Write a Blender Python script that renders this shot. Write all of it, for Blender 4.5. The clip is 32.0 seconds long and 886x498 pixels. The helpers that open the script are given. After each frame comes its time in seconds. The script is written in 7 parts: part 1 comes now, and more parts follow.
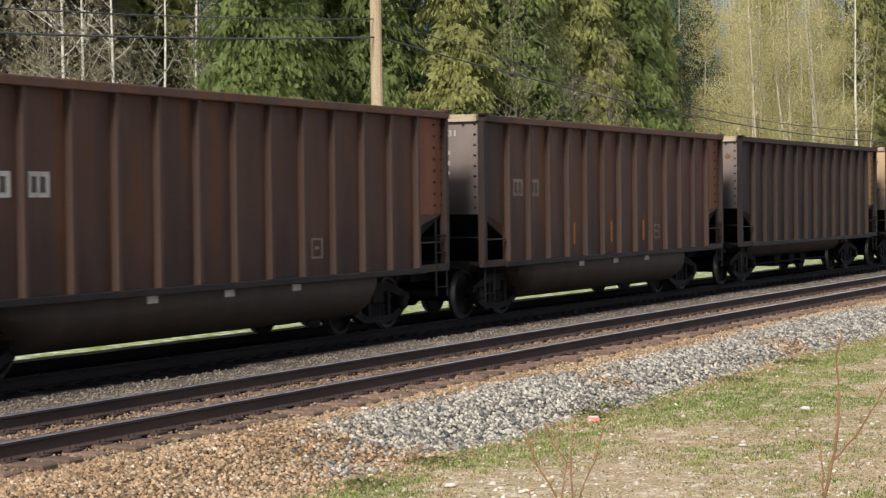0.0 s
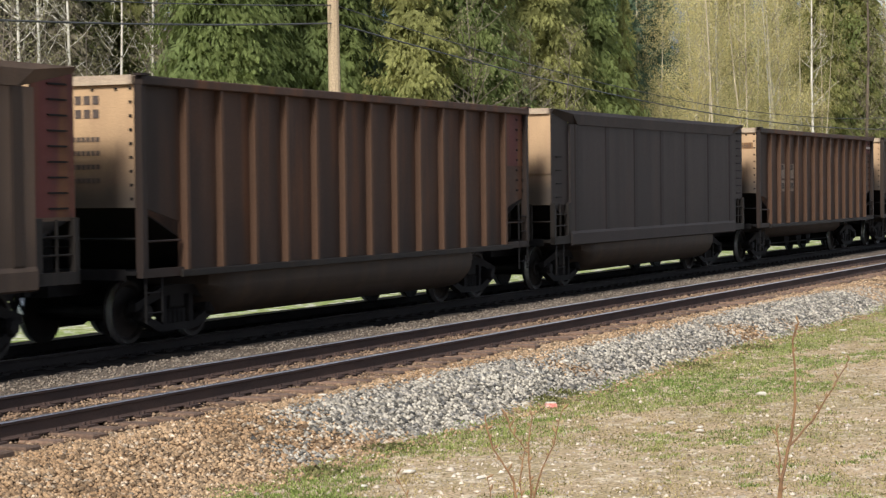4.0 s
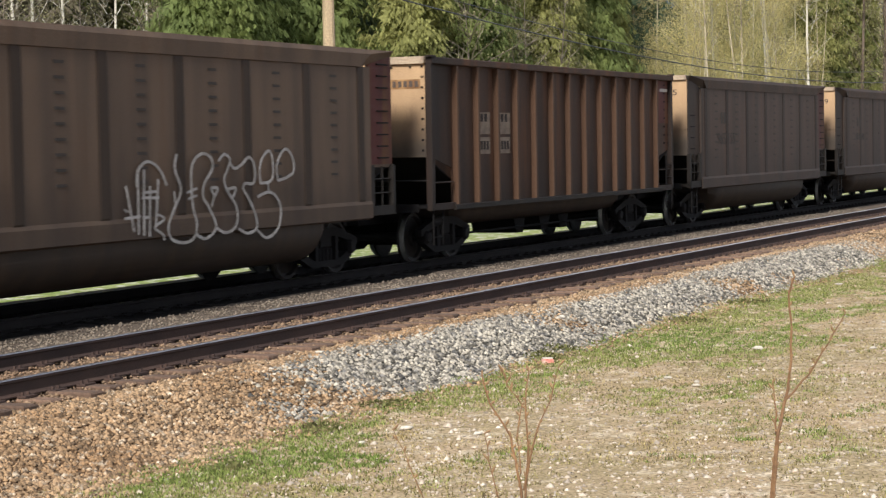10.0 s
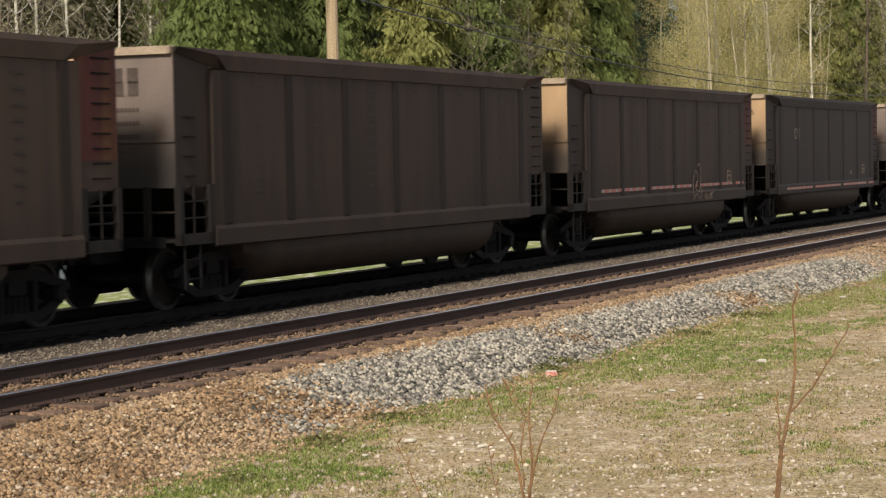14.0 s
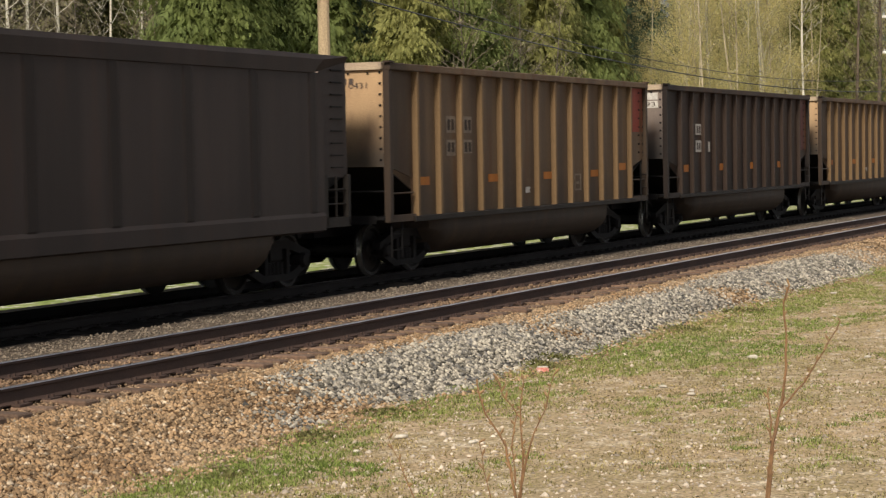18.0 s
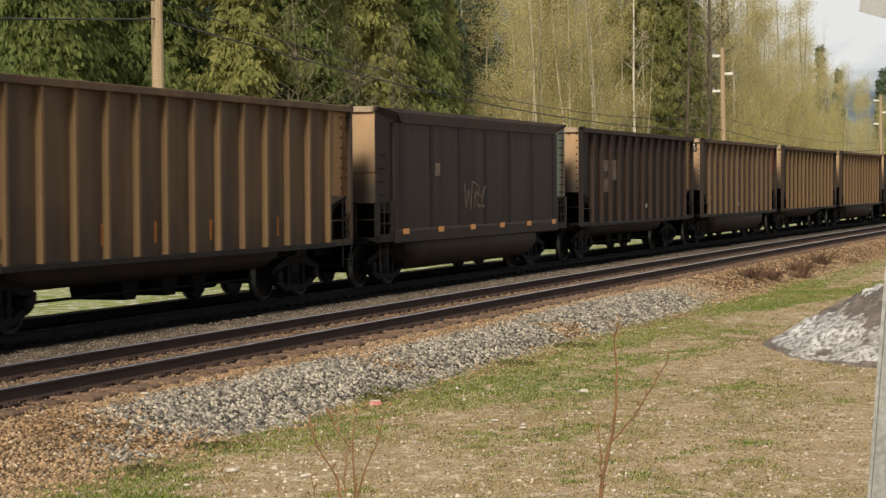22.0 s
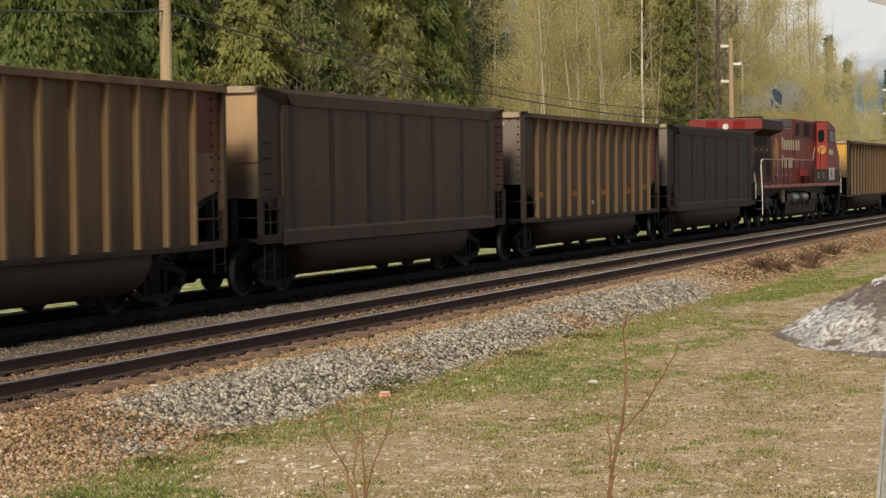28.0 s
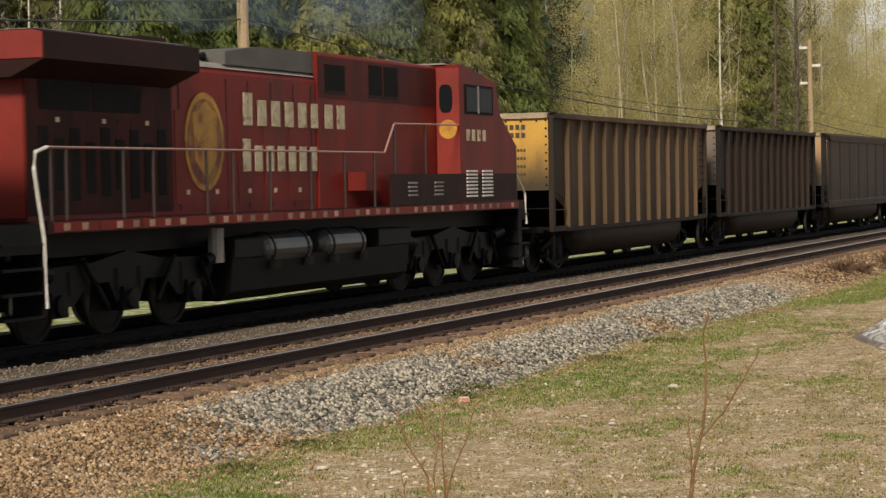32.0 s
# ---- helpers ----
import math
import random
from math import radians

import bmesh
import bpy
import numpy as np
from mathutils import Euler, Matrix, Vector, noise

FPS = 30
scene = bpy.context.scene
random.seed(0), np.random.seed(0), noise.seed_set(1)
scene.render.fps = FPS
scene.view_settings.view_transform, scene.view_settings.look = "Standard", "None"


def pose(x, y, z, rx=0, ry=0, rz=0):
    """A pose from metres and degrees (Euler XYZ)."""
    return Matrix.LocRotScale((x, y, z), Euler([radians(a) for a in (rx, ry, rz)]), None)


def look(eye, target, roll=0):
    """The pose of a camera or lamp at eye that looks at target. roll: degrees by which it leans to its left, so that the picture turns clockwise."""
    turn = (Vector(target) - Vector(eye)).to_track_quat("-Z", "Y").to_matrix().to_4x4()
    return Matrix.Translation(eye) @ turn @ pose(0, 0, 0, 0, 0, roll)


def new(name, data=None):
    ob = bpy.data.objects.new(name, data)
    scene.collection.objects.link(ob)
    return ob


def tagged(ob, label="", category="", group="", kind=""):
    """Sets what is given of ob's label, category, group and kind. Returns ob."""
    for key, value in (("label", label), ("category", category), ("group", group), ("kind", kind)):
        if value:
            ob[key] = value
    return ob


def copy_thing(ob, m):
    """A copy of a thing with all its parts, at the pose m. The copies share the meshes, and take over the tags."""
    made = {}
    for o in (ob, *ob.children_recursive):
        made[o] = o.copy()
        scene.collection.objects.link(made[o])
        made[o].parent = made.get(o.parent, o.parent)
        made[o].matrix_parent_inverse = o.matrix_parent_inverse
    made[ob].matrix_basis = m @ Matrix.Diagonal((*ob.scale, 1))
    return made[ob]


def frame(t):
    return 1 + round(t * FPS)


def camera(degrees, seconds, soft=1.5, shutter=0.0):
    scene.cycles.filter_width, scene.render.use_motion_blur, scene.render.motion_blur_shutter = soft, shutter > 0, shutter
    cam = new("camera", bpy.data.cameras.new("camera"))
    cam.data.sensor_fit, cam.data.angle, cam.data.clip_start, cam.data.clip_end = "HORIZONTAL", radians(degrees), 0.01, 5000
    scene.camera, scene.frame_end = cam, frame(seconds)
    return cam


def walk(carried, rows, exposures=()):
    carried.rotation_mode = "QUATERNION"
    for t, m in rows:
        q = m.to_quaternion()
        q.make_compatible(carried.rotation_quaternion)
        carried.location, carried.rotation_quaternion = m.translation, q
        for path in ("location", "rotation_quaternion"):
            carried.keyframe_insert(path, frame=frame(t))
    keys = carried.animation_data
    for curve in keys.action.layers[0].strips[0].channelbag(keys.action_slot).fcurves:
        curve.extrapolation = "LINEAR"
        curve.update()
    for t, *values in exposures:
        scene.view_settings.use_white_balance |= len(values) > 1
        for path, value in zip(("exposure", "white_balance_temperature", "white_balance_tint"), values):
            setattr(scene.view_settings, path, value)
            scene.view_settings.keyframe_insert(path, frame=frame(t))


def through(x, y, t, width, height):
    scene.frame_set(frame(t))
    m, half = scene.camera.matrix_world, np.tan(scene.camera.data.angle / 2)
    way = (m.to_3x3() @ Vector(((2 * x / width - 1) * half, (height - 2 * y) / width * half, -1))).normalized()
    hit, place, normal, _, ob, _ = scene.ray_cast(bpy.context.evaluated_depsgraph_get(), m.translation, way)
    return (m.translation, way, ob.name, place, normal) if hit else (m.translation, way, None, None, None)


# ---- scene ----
cam = camera(24.090, 32.0, soft=1.3, shutter=0.15)
EYE = (0.0, 0.0, 2.15)
PATH = [
    (0.0, 88.747, 0.632, -65.637),
    (0.5, 88.723, 0.644, -65.780),
    (1.0, 88.827, 0.545, -65.967),
    (1.5, 88.824, 0.442, -66.211),
    (2.0, 88.683, 0.181, -66.656),
    (2.5, 88.782, 0.450, -66.831),
    (3.0, 88.669, 0.700, -66.579),
    (3.5, 88.564, 0.638, -66.786),
    (5.5, 87.811, 0.847, -66.419),
    (6.0, 87.807, 0.858, -66.522),
    (6.5, 87.631, 0.877, -66.580),
    (7.0, 87.485, 0.918, -66.639),
    (7.5, 87.347, 0.930, -66.742),
    (8.0, 87.306, 0.968, -66.851),
    (8.5, 87.244, 1.034, -66.882),
    (9.0, 87.208, 1.164, -66.919),
    (9.5, 87.095, 1.130, -66.822),
    (10.0, 87.153, 1.028, -66.929),
    (10.5, 87.088, 1.111, -67.176),
    (11.0, 86.940, 1.128, -67.245),
    (11.5, 86.867, 1.126, -67.248),
    (12.0, 86.805, 1.161, -67.231),
    (12.5, 86.867, 1.126, -67.248),
    (13.0, 86.894, 1.133, -67.248),
    (13.5, 87.334, 1.065, -66.981),
    (15.5, 87.639, 0.969, -66.720),
    (16.0, 87.604, 1.022, -66.768),
    (16.5, 87.523, 0.982, -66.830),
    (17.0, 87.492, 0.976, -66.924),
    (17.5, 87.474, 0.989, -67.005),
    (18.0, 87.389, 0.973, -67.065),
    (18.5, 87.402, 0.695, -67.467),
    (19.0, 87.245, 0.336, -70.293),
    (19.5, 88.183, -0.076, -71.180),
    (20.0, 88.446, -0.763, -72.073),
    (20.5, 88.492, -0.447, -71.656),
    (21.0, 88.222, 0.023, -71.855),
    (21.5, 88.277, 0.239, -71.731),
    (22.0, 88.259, 0.362, -71.635),
    (22.5, 88.262, 0.379, -71.558),
    (23.0, 88.221, 0.354, -71.530),
    (23.5, 88.164, 0.424, -71.539),
    (24.0, 88.112, 0.483, -71.506),
    (24.5, 88.075, 0.510, -71.436),
    (25.0, 88.106, 0.534, -71.439),
    (25.5, 88.129, 0.533, -71.458),
    (26.0, 88.069, 0.607, -71.477),
    (26.5, 88.090, 0.594, -71.480),
    (28.5, 87.966, 0.559, -71.306),
    (29.0, 87.930, 0.590, -71.151),
    (29.5, 87.899, 0.636, -71.016),
    (30.0, 87.961, 0.701, -70.550),
    (30.5, 88.055, 0.828, -69.889),
    (31.0, 88.064, 0.832, -69.763),
    (31.5, 87.980, 0.909, -69.668),
    (32.0, 88.197, 1.070, -69.251),
]
walk(cam, [(t, pose(*EYE, rx, ry, rz)) for t, rx, ry, rz in PATH],
     exposures=[(0.0, 0.22, 5580.0, 8.6), (5.5, 0.27, 5580.0, 8.6), (9.0, 0.28, 5630.0, 8.6), (10.0, 0.28, 5630.0, 8.6), (11.0, -0.02, 5930.0, 8.6), (13.0, -0.04, 6030.0, 8.6), (16.0, -0.07, 6180.0, 8.6),
                (19.0, -0.04, 6230.0, 8.1), (20.0, -0.14, 6280.0, 7.6), (26.0, -0.3, 6480.0, 7.6), (32.0, -0.36, 6430.0, 7.6)])

# ---------------------------------------------------------------- light
SUN_ELEV, SUN_SIDE = 36.0, -6.5
world = bpy.data.worlds.new("sky")
scene.world = world
world.use_nodes = True
wn, wl = world.node_tree.nodes, world.node_tree.links
sky = wn.new("ShaderNodeTexSky")
sky.sky_type, sky.sun_disc = "NISHITA", False
sky.sun_elevation = radians(SUN_ELEV)
sky.sun_rotation = radians(-90.0 + SUN_SIDE)
sky.air_density, sky.dust_density = 1.0, 3.0
wn["Background"].inputs["Strength"].default_value = 0.06
# bright broken cloud over the blue
cloud = wn.new("ShaderNodeTexNoise")
cloud.inputs["Scale"].default_value = 2.2
cloud.inputs["Detail"].default_value = 6.0
ramp = wn.new("ShaderNodeValToRGB")
ramp.color_ramp.elements[0].position, ramp.color_ramp.elements[1].position = 0.46, 0.64
mixw = wn.new("ShaderNodeMixRGB")
mixw.inputs[2].default_value = (16.0, 15.8, 15.4, 1.0)
coordw = wn.new("ShaderNodeTexCoord")
wl.new(coordw.outputs["Generated"], cloud.inputs["Vector"])
wl.new(cloud.outputs["Fac"], ramp.inputs["Fac"])
# bright haze low over the horizon
split = wn.new("ShaderNodeSeparateXYZ")
band = wn.new("ShaderNodeMapRange")
band.interpolation_type = "SMOOTHSTEP"
band.inputs[1].default_value, band.inputs[2].default_value, band.inputs[3].default_value, band.inputs[4].default_value = 0.09, 0.20, 1.0, 0.0
high = wn.new("ShaderNodeMath")
high.operation = "MAXIMUM"
wl.new(coordw.outputs["Generated"], split.inputs[0])
wl.new(split.outputs["Z"], band.inputs[0])
wl.new(ramp.outputs["Color"], high.inputs[0])
wl.new(band.outputs[0], high.inputs[1])
wl.new(high.outputs[0], mixw.inputs[0])
wl.new(sky.outputs["Color"], mixw.inputs[1])
wl.new(mixw.outputs["Color"], wn["Background"].inputs["Color"])

sun = new("sun", bpy.data.lights.new("sun", "SUN"))
sun.data.energy, sun.data.angle, sun.data.color = 5.0, radians(11.0), (1.0, 0.87, 0.70)
_e, _a = radians(SUN_ELEV), radians(SUN_SIDE)
sun.matrix_world = look((0, 0, 60), (60 * math.cos(_a), -60 * math.sin(_a), 60 - 60 * math.tan(_e)))

# ---------------------------------------------------------------- plan
# rail tops at z = 0; x runs along the line, y across it, away from the camera
CURVE = 1.0e-4
NEAR_Y, FAR_Y = 12.345, 16.645
GAUGE = 1.51
GRASS_Z = -0.55


def bend(x):
    """Sideways shift of the line at x: a slight curve that runs out into straights."""
    if x <= 0:
        return 0.0
    if x < 150:
        return -CURVE * x * x
    return -CURVE * 150 * 150 - 2 * CURVE * 150 * (x - 150)


def bend_yaw(x):
    return math.degrees(math.atan(-2 * CURVE * min(max(x, 0.0), 150.0)))


# ---------------------------------------------------------------- materials
def link(nt, a, b):
    nt.links.new(a, b)


def surface(name, base, alt, scale=3.0, rough=0.8, metal=0.0, bump=0.0, bump_scale=40.0, grain=0.25,
            stretch=(1, 1, 1), island=0.0, per_object=0.0, third=None, third_scale=0.6, spec=0.5, third_cut=(0.5, 0.62)):
    """A worn surface: two colours mixed by large noise, fine grain on top, an optional third colour in patches."""
    m = bpy.data.materials.new(name)
    m.use_nodes = True
    nt = m.node_tree
    n = nt.nodes
    bsdf = n["Principled BSDF"]
    bsdf.inputs["Roughness"].default_value = rough
    bsdf.inputs["Metallic"].default_value = metal
    bsdf.inputs["Specular IOR Level"].default_value = spec
    tc = n.new("ShaderNodeTexCoord")
    mp = n.new("ShaderNodeMapping")
    mp.inputs["Scale"].default_value = stretch
    link(nt, tc.outputs["Object"], mp.inputs["Vector"])
    big = n.new("ShaderNodeTexNoise")
    big.inputs["Scale"].default_value, big.inputs["Detail"].default_value = scale, 5.0
    link(nt, mp.outputs["Vector"], big.inputs["Vector"])
    r = n.new("ShaderNodeValToRGB")
    r.color_ramp.elements[0].position, r.color_ramp.elements[1].position = 0.35, 0.65
    r.color_ramp.elements[0].color, r.color_ramp.elements[1].color = (*base, 1), (*alt, 1)
    link(nt, big.outputs["Fac"], r.inputs["Fac"])
    colour = r.outputs["Color"]
    if third:
        t3 = n.new("ShaderNodeTexNoise")
        t3.inputs["Scale"].default_value, t3.inputs["Detail"].default_value = third_scale, 7.0
        link(nt, mp.outputs["Vector"], t3.inputs["Vector"])
        r3 = n.new("ShaderNodeValToRGB")
        r3.color_ramp.elements[0].position, r3.color_ramp.elements[1].position = third_cut
        link(nt, t3.outputs["Fac"], r3.inputs["Fac"])
        mx = n.new("ShaderNodeMixRGB")
        mx.inputs[2].default_value = (*third, 1)
        link(nt, r3.outputs["Color"], mx.inputs[0])
        link(nt, colour, mx.inputs[1])
        colour = mx.outputs["Color"]
    fine = n.new("ShaderNodeTexNoise")
    fine.inputs["Scale"].default_value, fine.inputs["Detail"].default_value = bump_scale, 4.0
    link(nt, tc.outputs["Object"], fine.inputs["Vector"])
    mr = n.new("ShaderNodeMapRange")
    mr.inputs[1].default_value, mr.inputs[2].default_value = 0.25, 0.75
    mr.inputs[3].default_value, mr.inputs[4].default_value = 1 - grain, 1 + grain
    link(nt, fine.outputs["Fac"], mr.inputs[0])
    value = mr.outputs[0]
    for amount, source in ((island, "island"), (per_object, "object")):
        if amount:
            if source == "island":
                g = n.new("ShaderNodeNewGeometry")
                rnd = g.outputs["Random Per Island"]
            else:
                g = n.new("ShaderNodeObjectInfo")
                rnd = g.outputs["Random"]
            m2 = n.new("ShaderNodeMapRange")
            m2.inputs[3].default_value, m2.inputs[4].default_value = 1 - amount, 1 + amount
            link(nt, rnd, m2.inputs[0])
            mul = n.new("ShaderNodeMath")
            mul.operation = "MULTIPLY"
            link(nt, value, mul.inputs[0])
            link(nt, m2.outputs[0], mul.inputs[1])
            value = mul.outputs[0]
    sc = n.new("ShaderNodeVectorMath")
    sc.operation = "SCALE"
    link(nt, colour, sc.inputs[0])
    link(nt, value, sc.inputs["Scale"])
    link(nt, sc.outputs[0], bsdf.inputs["Base Color"])
    if bump:
        b = n.new("ShaderNodeBump")
        b.inputs["Strength"].default_value, b.inputs["Distance"].default_value = 1.0, bump
        link(nt, fine.outputs["Fac"], b.inputs["Height"])
        link(nt, b.outputs["Normal"], bsdf.inputs["Normal"])
    return m


def darken_along(m, axis, start, stop, amount, colour=(0.012, 0.010, 0.010), ragged=0.5, scale=1.1):
    """Darkening in a ragged cloud: full before start, none past stop, along one axis of the thing."""
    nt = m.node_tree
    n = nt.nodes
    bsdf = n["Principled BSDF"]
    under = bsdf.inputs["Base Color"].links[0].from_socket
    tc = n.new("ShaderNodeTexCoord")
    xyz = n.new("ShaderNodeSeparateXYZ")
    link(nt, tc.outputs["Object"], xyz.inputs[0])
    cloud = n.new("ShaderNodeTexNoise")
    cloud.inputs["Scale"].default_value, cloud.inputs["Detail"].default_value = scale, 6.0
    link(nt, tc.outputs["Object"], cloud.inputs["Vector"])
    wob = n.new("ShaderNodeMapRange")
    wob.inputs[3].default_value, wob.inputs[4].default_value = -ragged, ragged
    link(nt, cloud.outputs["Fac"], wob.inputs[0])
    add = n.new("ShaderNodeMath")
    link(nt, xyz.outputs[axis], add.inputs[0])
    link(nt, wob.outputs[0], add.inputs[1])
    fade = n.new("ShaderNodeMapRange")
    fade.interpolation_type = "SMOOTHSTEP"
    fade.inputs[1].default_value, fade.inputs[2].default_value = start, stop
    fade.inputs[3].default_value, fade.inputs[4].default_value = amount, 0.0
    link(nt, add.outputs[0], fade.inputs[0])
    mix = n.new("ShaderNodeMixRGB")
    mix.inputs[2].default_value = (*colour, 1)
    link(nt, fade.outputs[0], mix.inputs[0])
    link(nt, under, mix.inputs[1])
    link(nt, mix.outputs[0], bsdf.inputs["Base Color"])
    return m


def paint(name, base, alt, rust=(0.10, 0.045, 0.02), cut=(0.5, 0.68), dark_tone=(0.016, 0.013, 0.012), dirty=0.0):
    """Weathered freight-car paint: streaks that run down the sheet, rust patches, a darker first bay and dark drifts
    along the foot.
    """
    m = surface(name, base, alt, 1.3, 0.62, 0.0, 0.002, 60.0, 0.22, (1.6, 1.6, 0.16), per_object=0.10, third=rust, third_scale=1.7,
                third_cut=cut, spec=0.12)
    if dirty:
        darken_along(m, "X", 0.5, 1.7, min(1.0, dirty * 1.5), dark_tone, 0.5, 0.8)
        darken_along(m, "Z", 1.0, 2.2, dirty, dark_tone, 0.9, 0.9)
    return m

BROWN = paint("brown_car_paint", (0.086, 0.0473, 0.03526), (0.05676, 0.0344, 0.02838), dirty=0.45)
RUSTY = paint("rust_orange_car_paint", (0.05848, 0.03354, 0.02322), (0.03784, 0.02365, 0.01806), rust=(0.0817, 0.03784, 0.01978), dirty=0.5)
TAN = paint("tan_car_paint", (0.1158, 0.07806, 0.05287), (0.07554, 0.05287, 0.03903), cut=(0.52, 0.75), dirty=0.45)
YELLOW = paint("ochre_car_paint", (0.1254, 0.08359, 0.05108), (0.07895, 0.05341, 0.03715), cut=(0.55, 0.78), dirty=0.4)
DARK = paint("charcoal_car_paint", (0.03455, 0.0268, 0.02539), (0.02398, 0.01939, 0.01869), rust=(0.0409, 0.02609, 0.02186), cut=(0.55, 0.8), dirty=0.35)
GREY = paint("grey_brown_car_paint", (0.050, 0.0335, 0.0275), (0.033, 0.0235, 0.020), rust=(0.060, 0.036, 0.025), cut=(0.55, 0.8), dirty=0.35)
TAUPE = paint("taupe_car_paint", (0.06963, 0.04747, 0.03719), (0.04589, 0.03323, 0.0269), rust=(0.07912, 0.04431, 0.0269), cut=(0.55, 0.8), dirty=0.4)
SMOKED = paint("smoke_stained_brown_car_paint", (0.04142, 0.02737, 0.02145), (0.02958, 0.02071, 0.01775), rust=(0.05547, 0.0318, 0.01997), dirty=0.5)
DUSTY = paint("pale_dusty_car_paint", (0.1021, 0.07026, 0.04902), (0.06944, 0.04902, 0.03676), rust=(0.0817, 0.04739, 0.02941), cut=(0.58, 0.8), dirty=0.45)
POST_OF = {
    SMOKED: paint("smoke_stained_post_paint", (0.04056, 0.02652, 0.02028), (0.02964, 0.02106, 0.01716), rust=(0.0663, 0.0351, 0.02028)),
    BROWN: paint("brown_post_paint", (0.060, 0.037, 0.028), (0.042, 0.027, 0.022)),
    DARK: paint("sooty_post_paint", (0.034, 0.026, 0.024), (0.026, 0.020, 0.019), rust=(0.06, 0.04, 0.028)),
    RUSTY: paint("rusty_post_paint", (0.078, 0.043, 0.026), (0.054, 0.032, 0.021)),
    TAN: paint("dusty_tan_post_paint", (0.138, 0.092, 0.05152), (0.0874, 0.05888, 0.0368), cut=(0.55, 0.78)),
    YELLOW: paint("ochre_post_paint", (0.1702, 0.1086, 0.0552), (0.1058, 0.06992, 0.03864), cut=(0.58, 0.8)),
}
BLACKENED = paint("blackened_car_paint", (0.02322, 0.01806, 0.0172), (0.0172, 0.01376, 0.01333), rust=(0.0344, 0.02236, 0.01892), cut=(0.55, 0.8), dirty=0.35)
# Side paints darkened: the ribs' shading is put into the flat posts.
S_POST_SHADED = {
    BLACKENED: paint("blackened_flat_post_paint", (0.01192, 0.009649, 0.009082), (0.009082, 0.007379, 0.007095), rust=(0.01703, 0.01192, 0.01022)),
    DARK: paint("charcoal_flat_post_paint", (0.02043, 0.01589, 0.01504), (0.01533, 0.01249, 0.01192), rust=(0.02554, 0.01703, 0.01419)),
    GREY: paint("grey_brown_flat_post_paint", (0.02157, 0.01589, 0.01391), (0.01589, 0.0122, 0.01107), rust=(0.02838, 0.01816, 0.01362)),
    TAUPE: paint("taupe_flat_post_paint", (0.02952, 0.02043, 0.01646), (0.02214, 0.01589, 0.01362), rust=(0.03689, 0.0227, 0.01533)),
    DUSTY: paint("dusty_flat_post_paint", (0.03973, 0.02781, 0.02043), (0.02952, 0.021, 0.01646), rust=(0.03973, 0.02497, 0.01703)),
}
RED_PANEL = paint("faded_red_paint", (0.25, 0.045, 0.03), (0.17, 0.036, 0.026))
RUST_PANEL = paint("rust_red_panel_paint", (0.17, 0.062, 0.034), (0.115, 0.043, 0.027))
DULL_RED = paint("sooty_dark_red_paint", (0.085, 0.026, 0.023), (0.055, 0.021, 0.020))
PINK_PANEL = paint("faded_pinkish_red_paint", (0.21, 0.065, 0.055), (0.14, 0.046, 0.040))
CREAM_PANEL = paint("faded_cream_tan_paint", (0.32, 0.19, 0.085), (0.22, 0.13, 0.062))
ORANGE_PANEL = paint("faded_orange_paint", (0.40, 0.15, 0.03), (0.30, 0.11, 0.03))
TEAL = paint("pale_teal_paint", (0.24, 0.28, 0.22), (0.17, 0.2, 0.16))


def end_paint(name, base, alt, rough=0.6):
    """Pale sunlit end sheet; a sooty shade is graded into its lower colour."""
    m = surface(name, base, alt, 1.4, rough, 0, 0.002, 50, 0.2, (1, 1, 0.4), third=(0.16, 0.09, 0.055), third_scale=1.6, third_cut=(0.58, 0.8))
    return darken_along(m, "Z", 1.95, 3.3, 0.93, (0.016, 0.013, 0.012), 0.28, 1.3)


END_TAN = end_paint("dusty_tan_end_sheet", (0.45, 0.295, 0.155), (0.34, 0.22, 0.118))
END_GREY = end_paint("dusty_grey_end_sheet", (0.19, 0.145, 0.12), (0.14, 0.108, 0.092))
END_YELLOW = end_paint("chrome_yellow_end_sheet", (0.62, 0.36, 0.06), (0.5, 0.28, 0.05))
# Sunlight along the end rims is put into this pale colour.
RIM_SUNLIT = surface("dusty_pale_rim", (0.40, 0.31, 0.21), (0.27, 0.205, 0.145), 3, 0.7, grain=0.3, third=(0.12, 0.085, 0.06), third_scale=2.5, third_cut=(0.55, 0.7))
# Shade under the cars is put into these near-black steel colours.
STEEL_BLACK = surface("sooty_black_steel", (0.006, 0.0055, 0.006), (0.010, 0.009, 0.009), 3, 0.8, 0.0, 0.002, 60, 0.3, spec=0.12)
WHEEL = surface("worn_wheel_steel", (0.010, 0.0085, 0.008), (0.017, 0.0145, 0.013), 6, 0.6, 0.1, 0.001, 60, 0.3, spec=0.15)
TREAD = surface("polished_wheel_tread", (0.80, 0.78, 0.75), (0.68, 0.66, 0.62), 6, 0.42, 1.0)
FADED = surface("faded_dusty_stencil", (0.20, 0.155, 0.115), (0.13, 0.095, 0.07), 6, 0.8, grain=0.3)
WHITE = surface("weathered_white_stencil", (0.50, 0.48, 0.44), (0.36, 0.33, 0.30), 9, 0.8, grain=0.2)
INK = surface("faded_black_stencil", (0.05, 0.035, 0.028), (0.07, 0.05, 0.04), 9, 0.8)
RIVET = surface("dark_weathered_rivet_row", (0.020, 0.015, 0.012), (0.028, 0.020, 0.016), 5, 0.8, grain=0.3)
REFLECT_RED = surface("dusty_red_reflector", (0.30, 0.03, 0.02), (0.22, 0.025, 0.018), 20, 0.4)
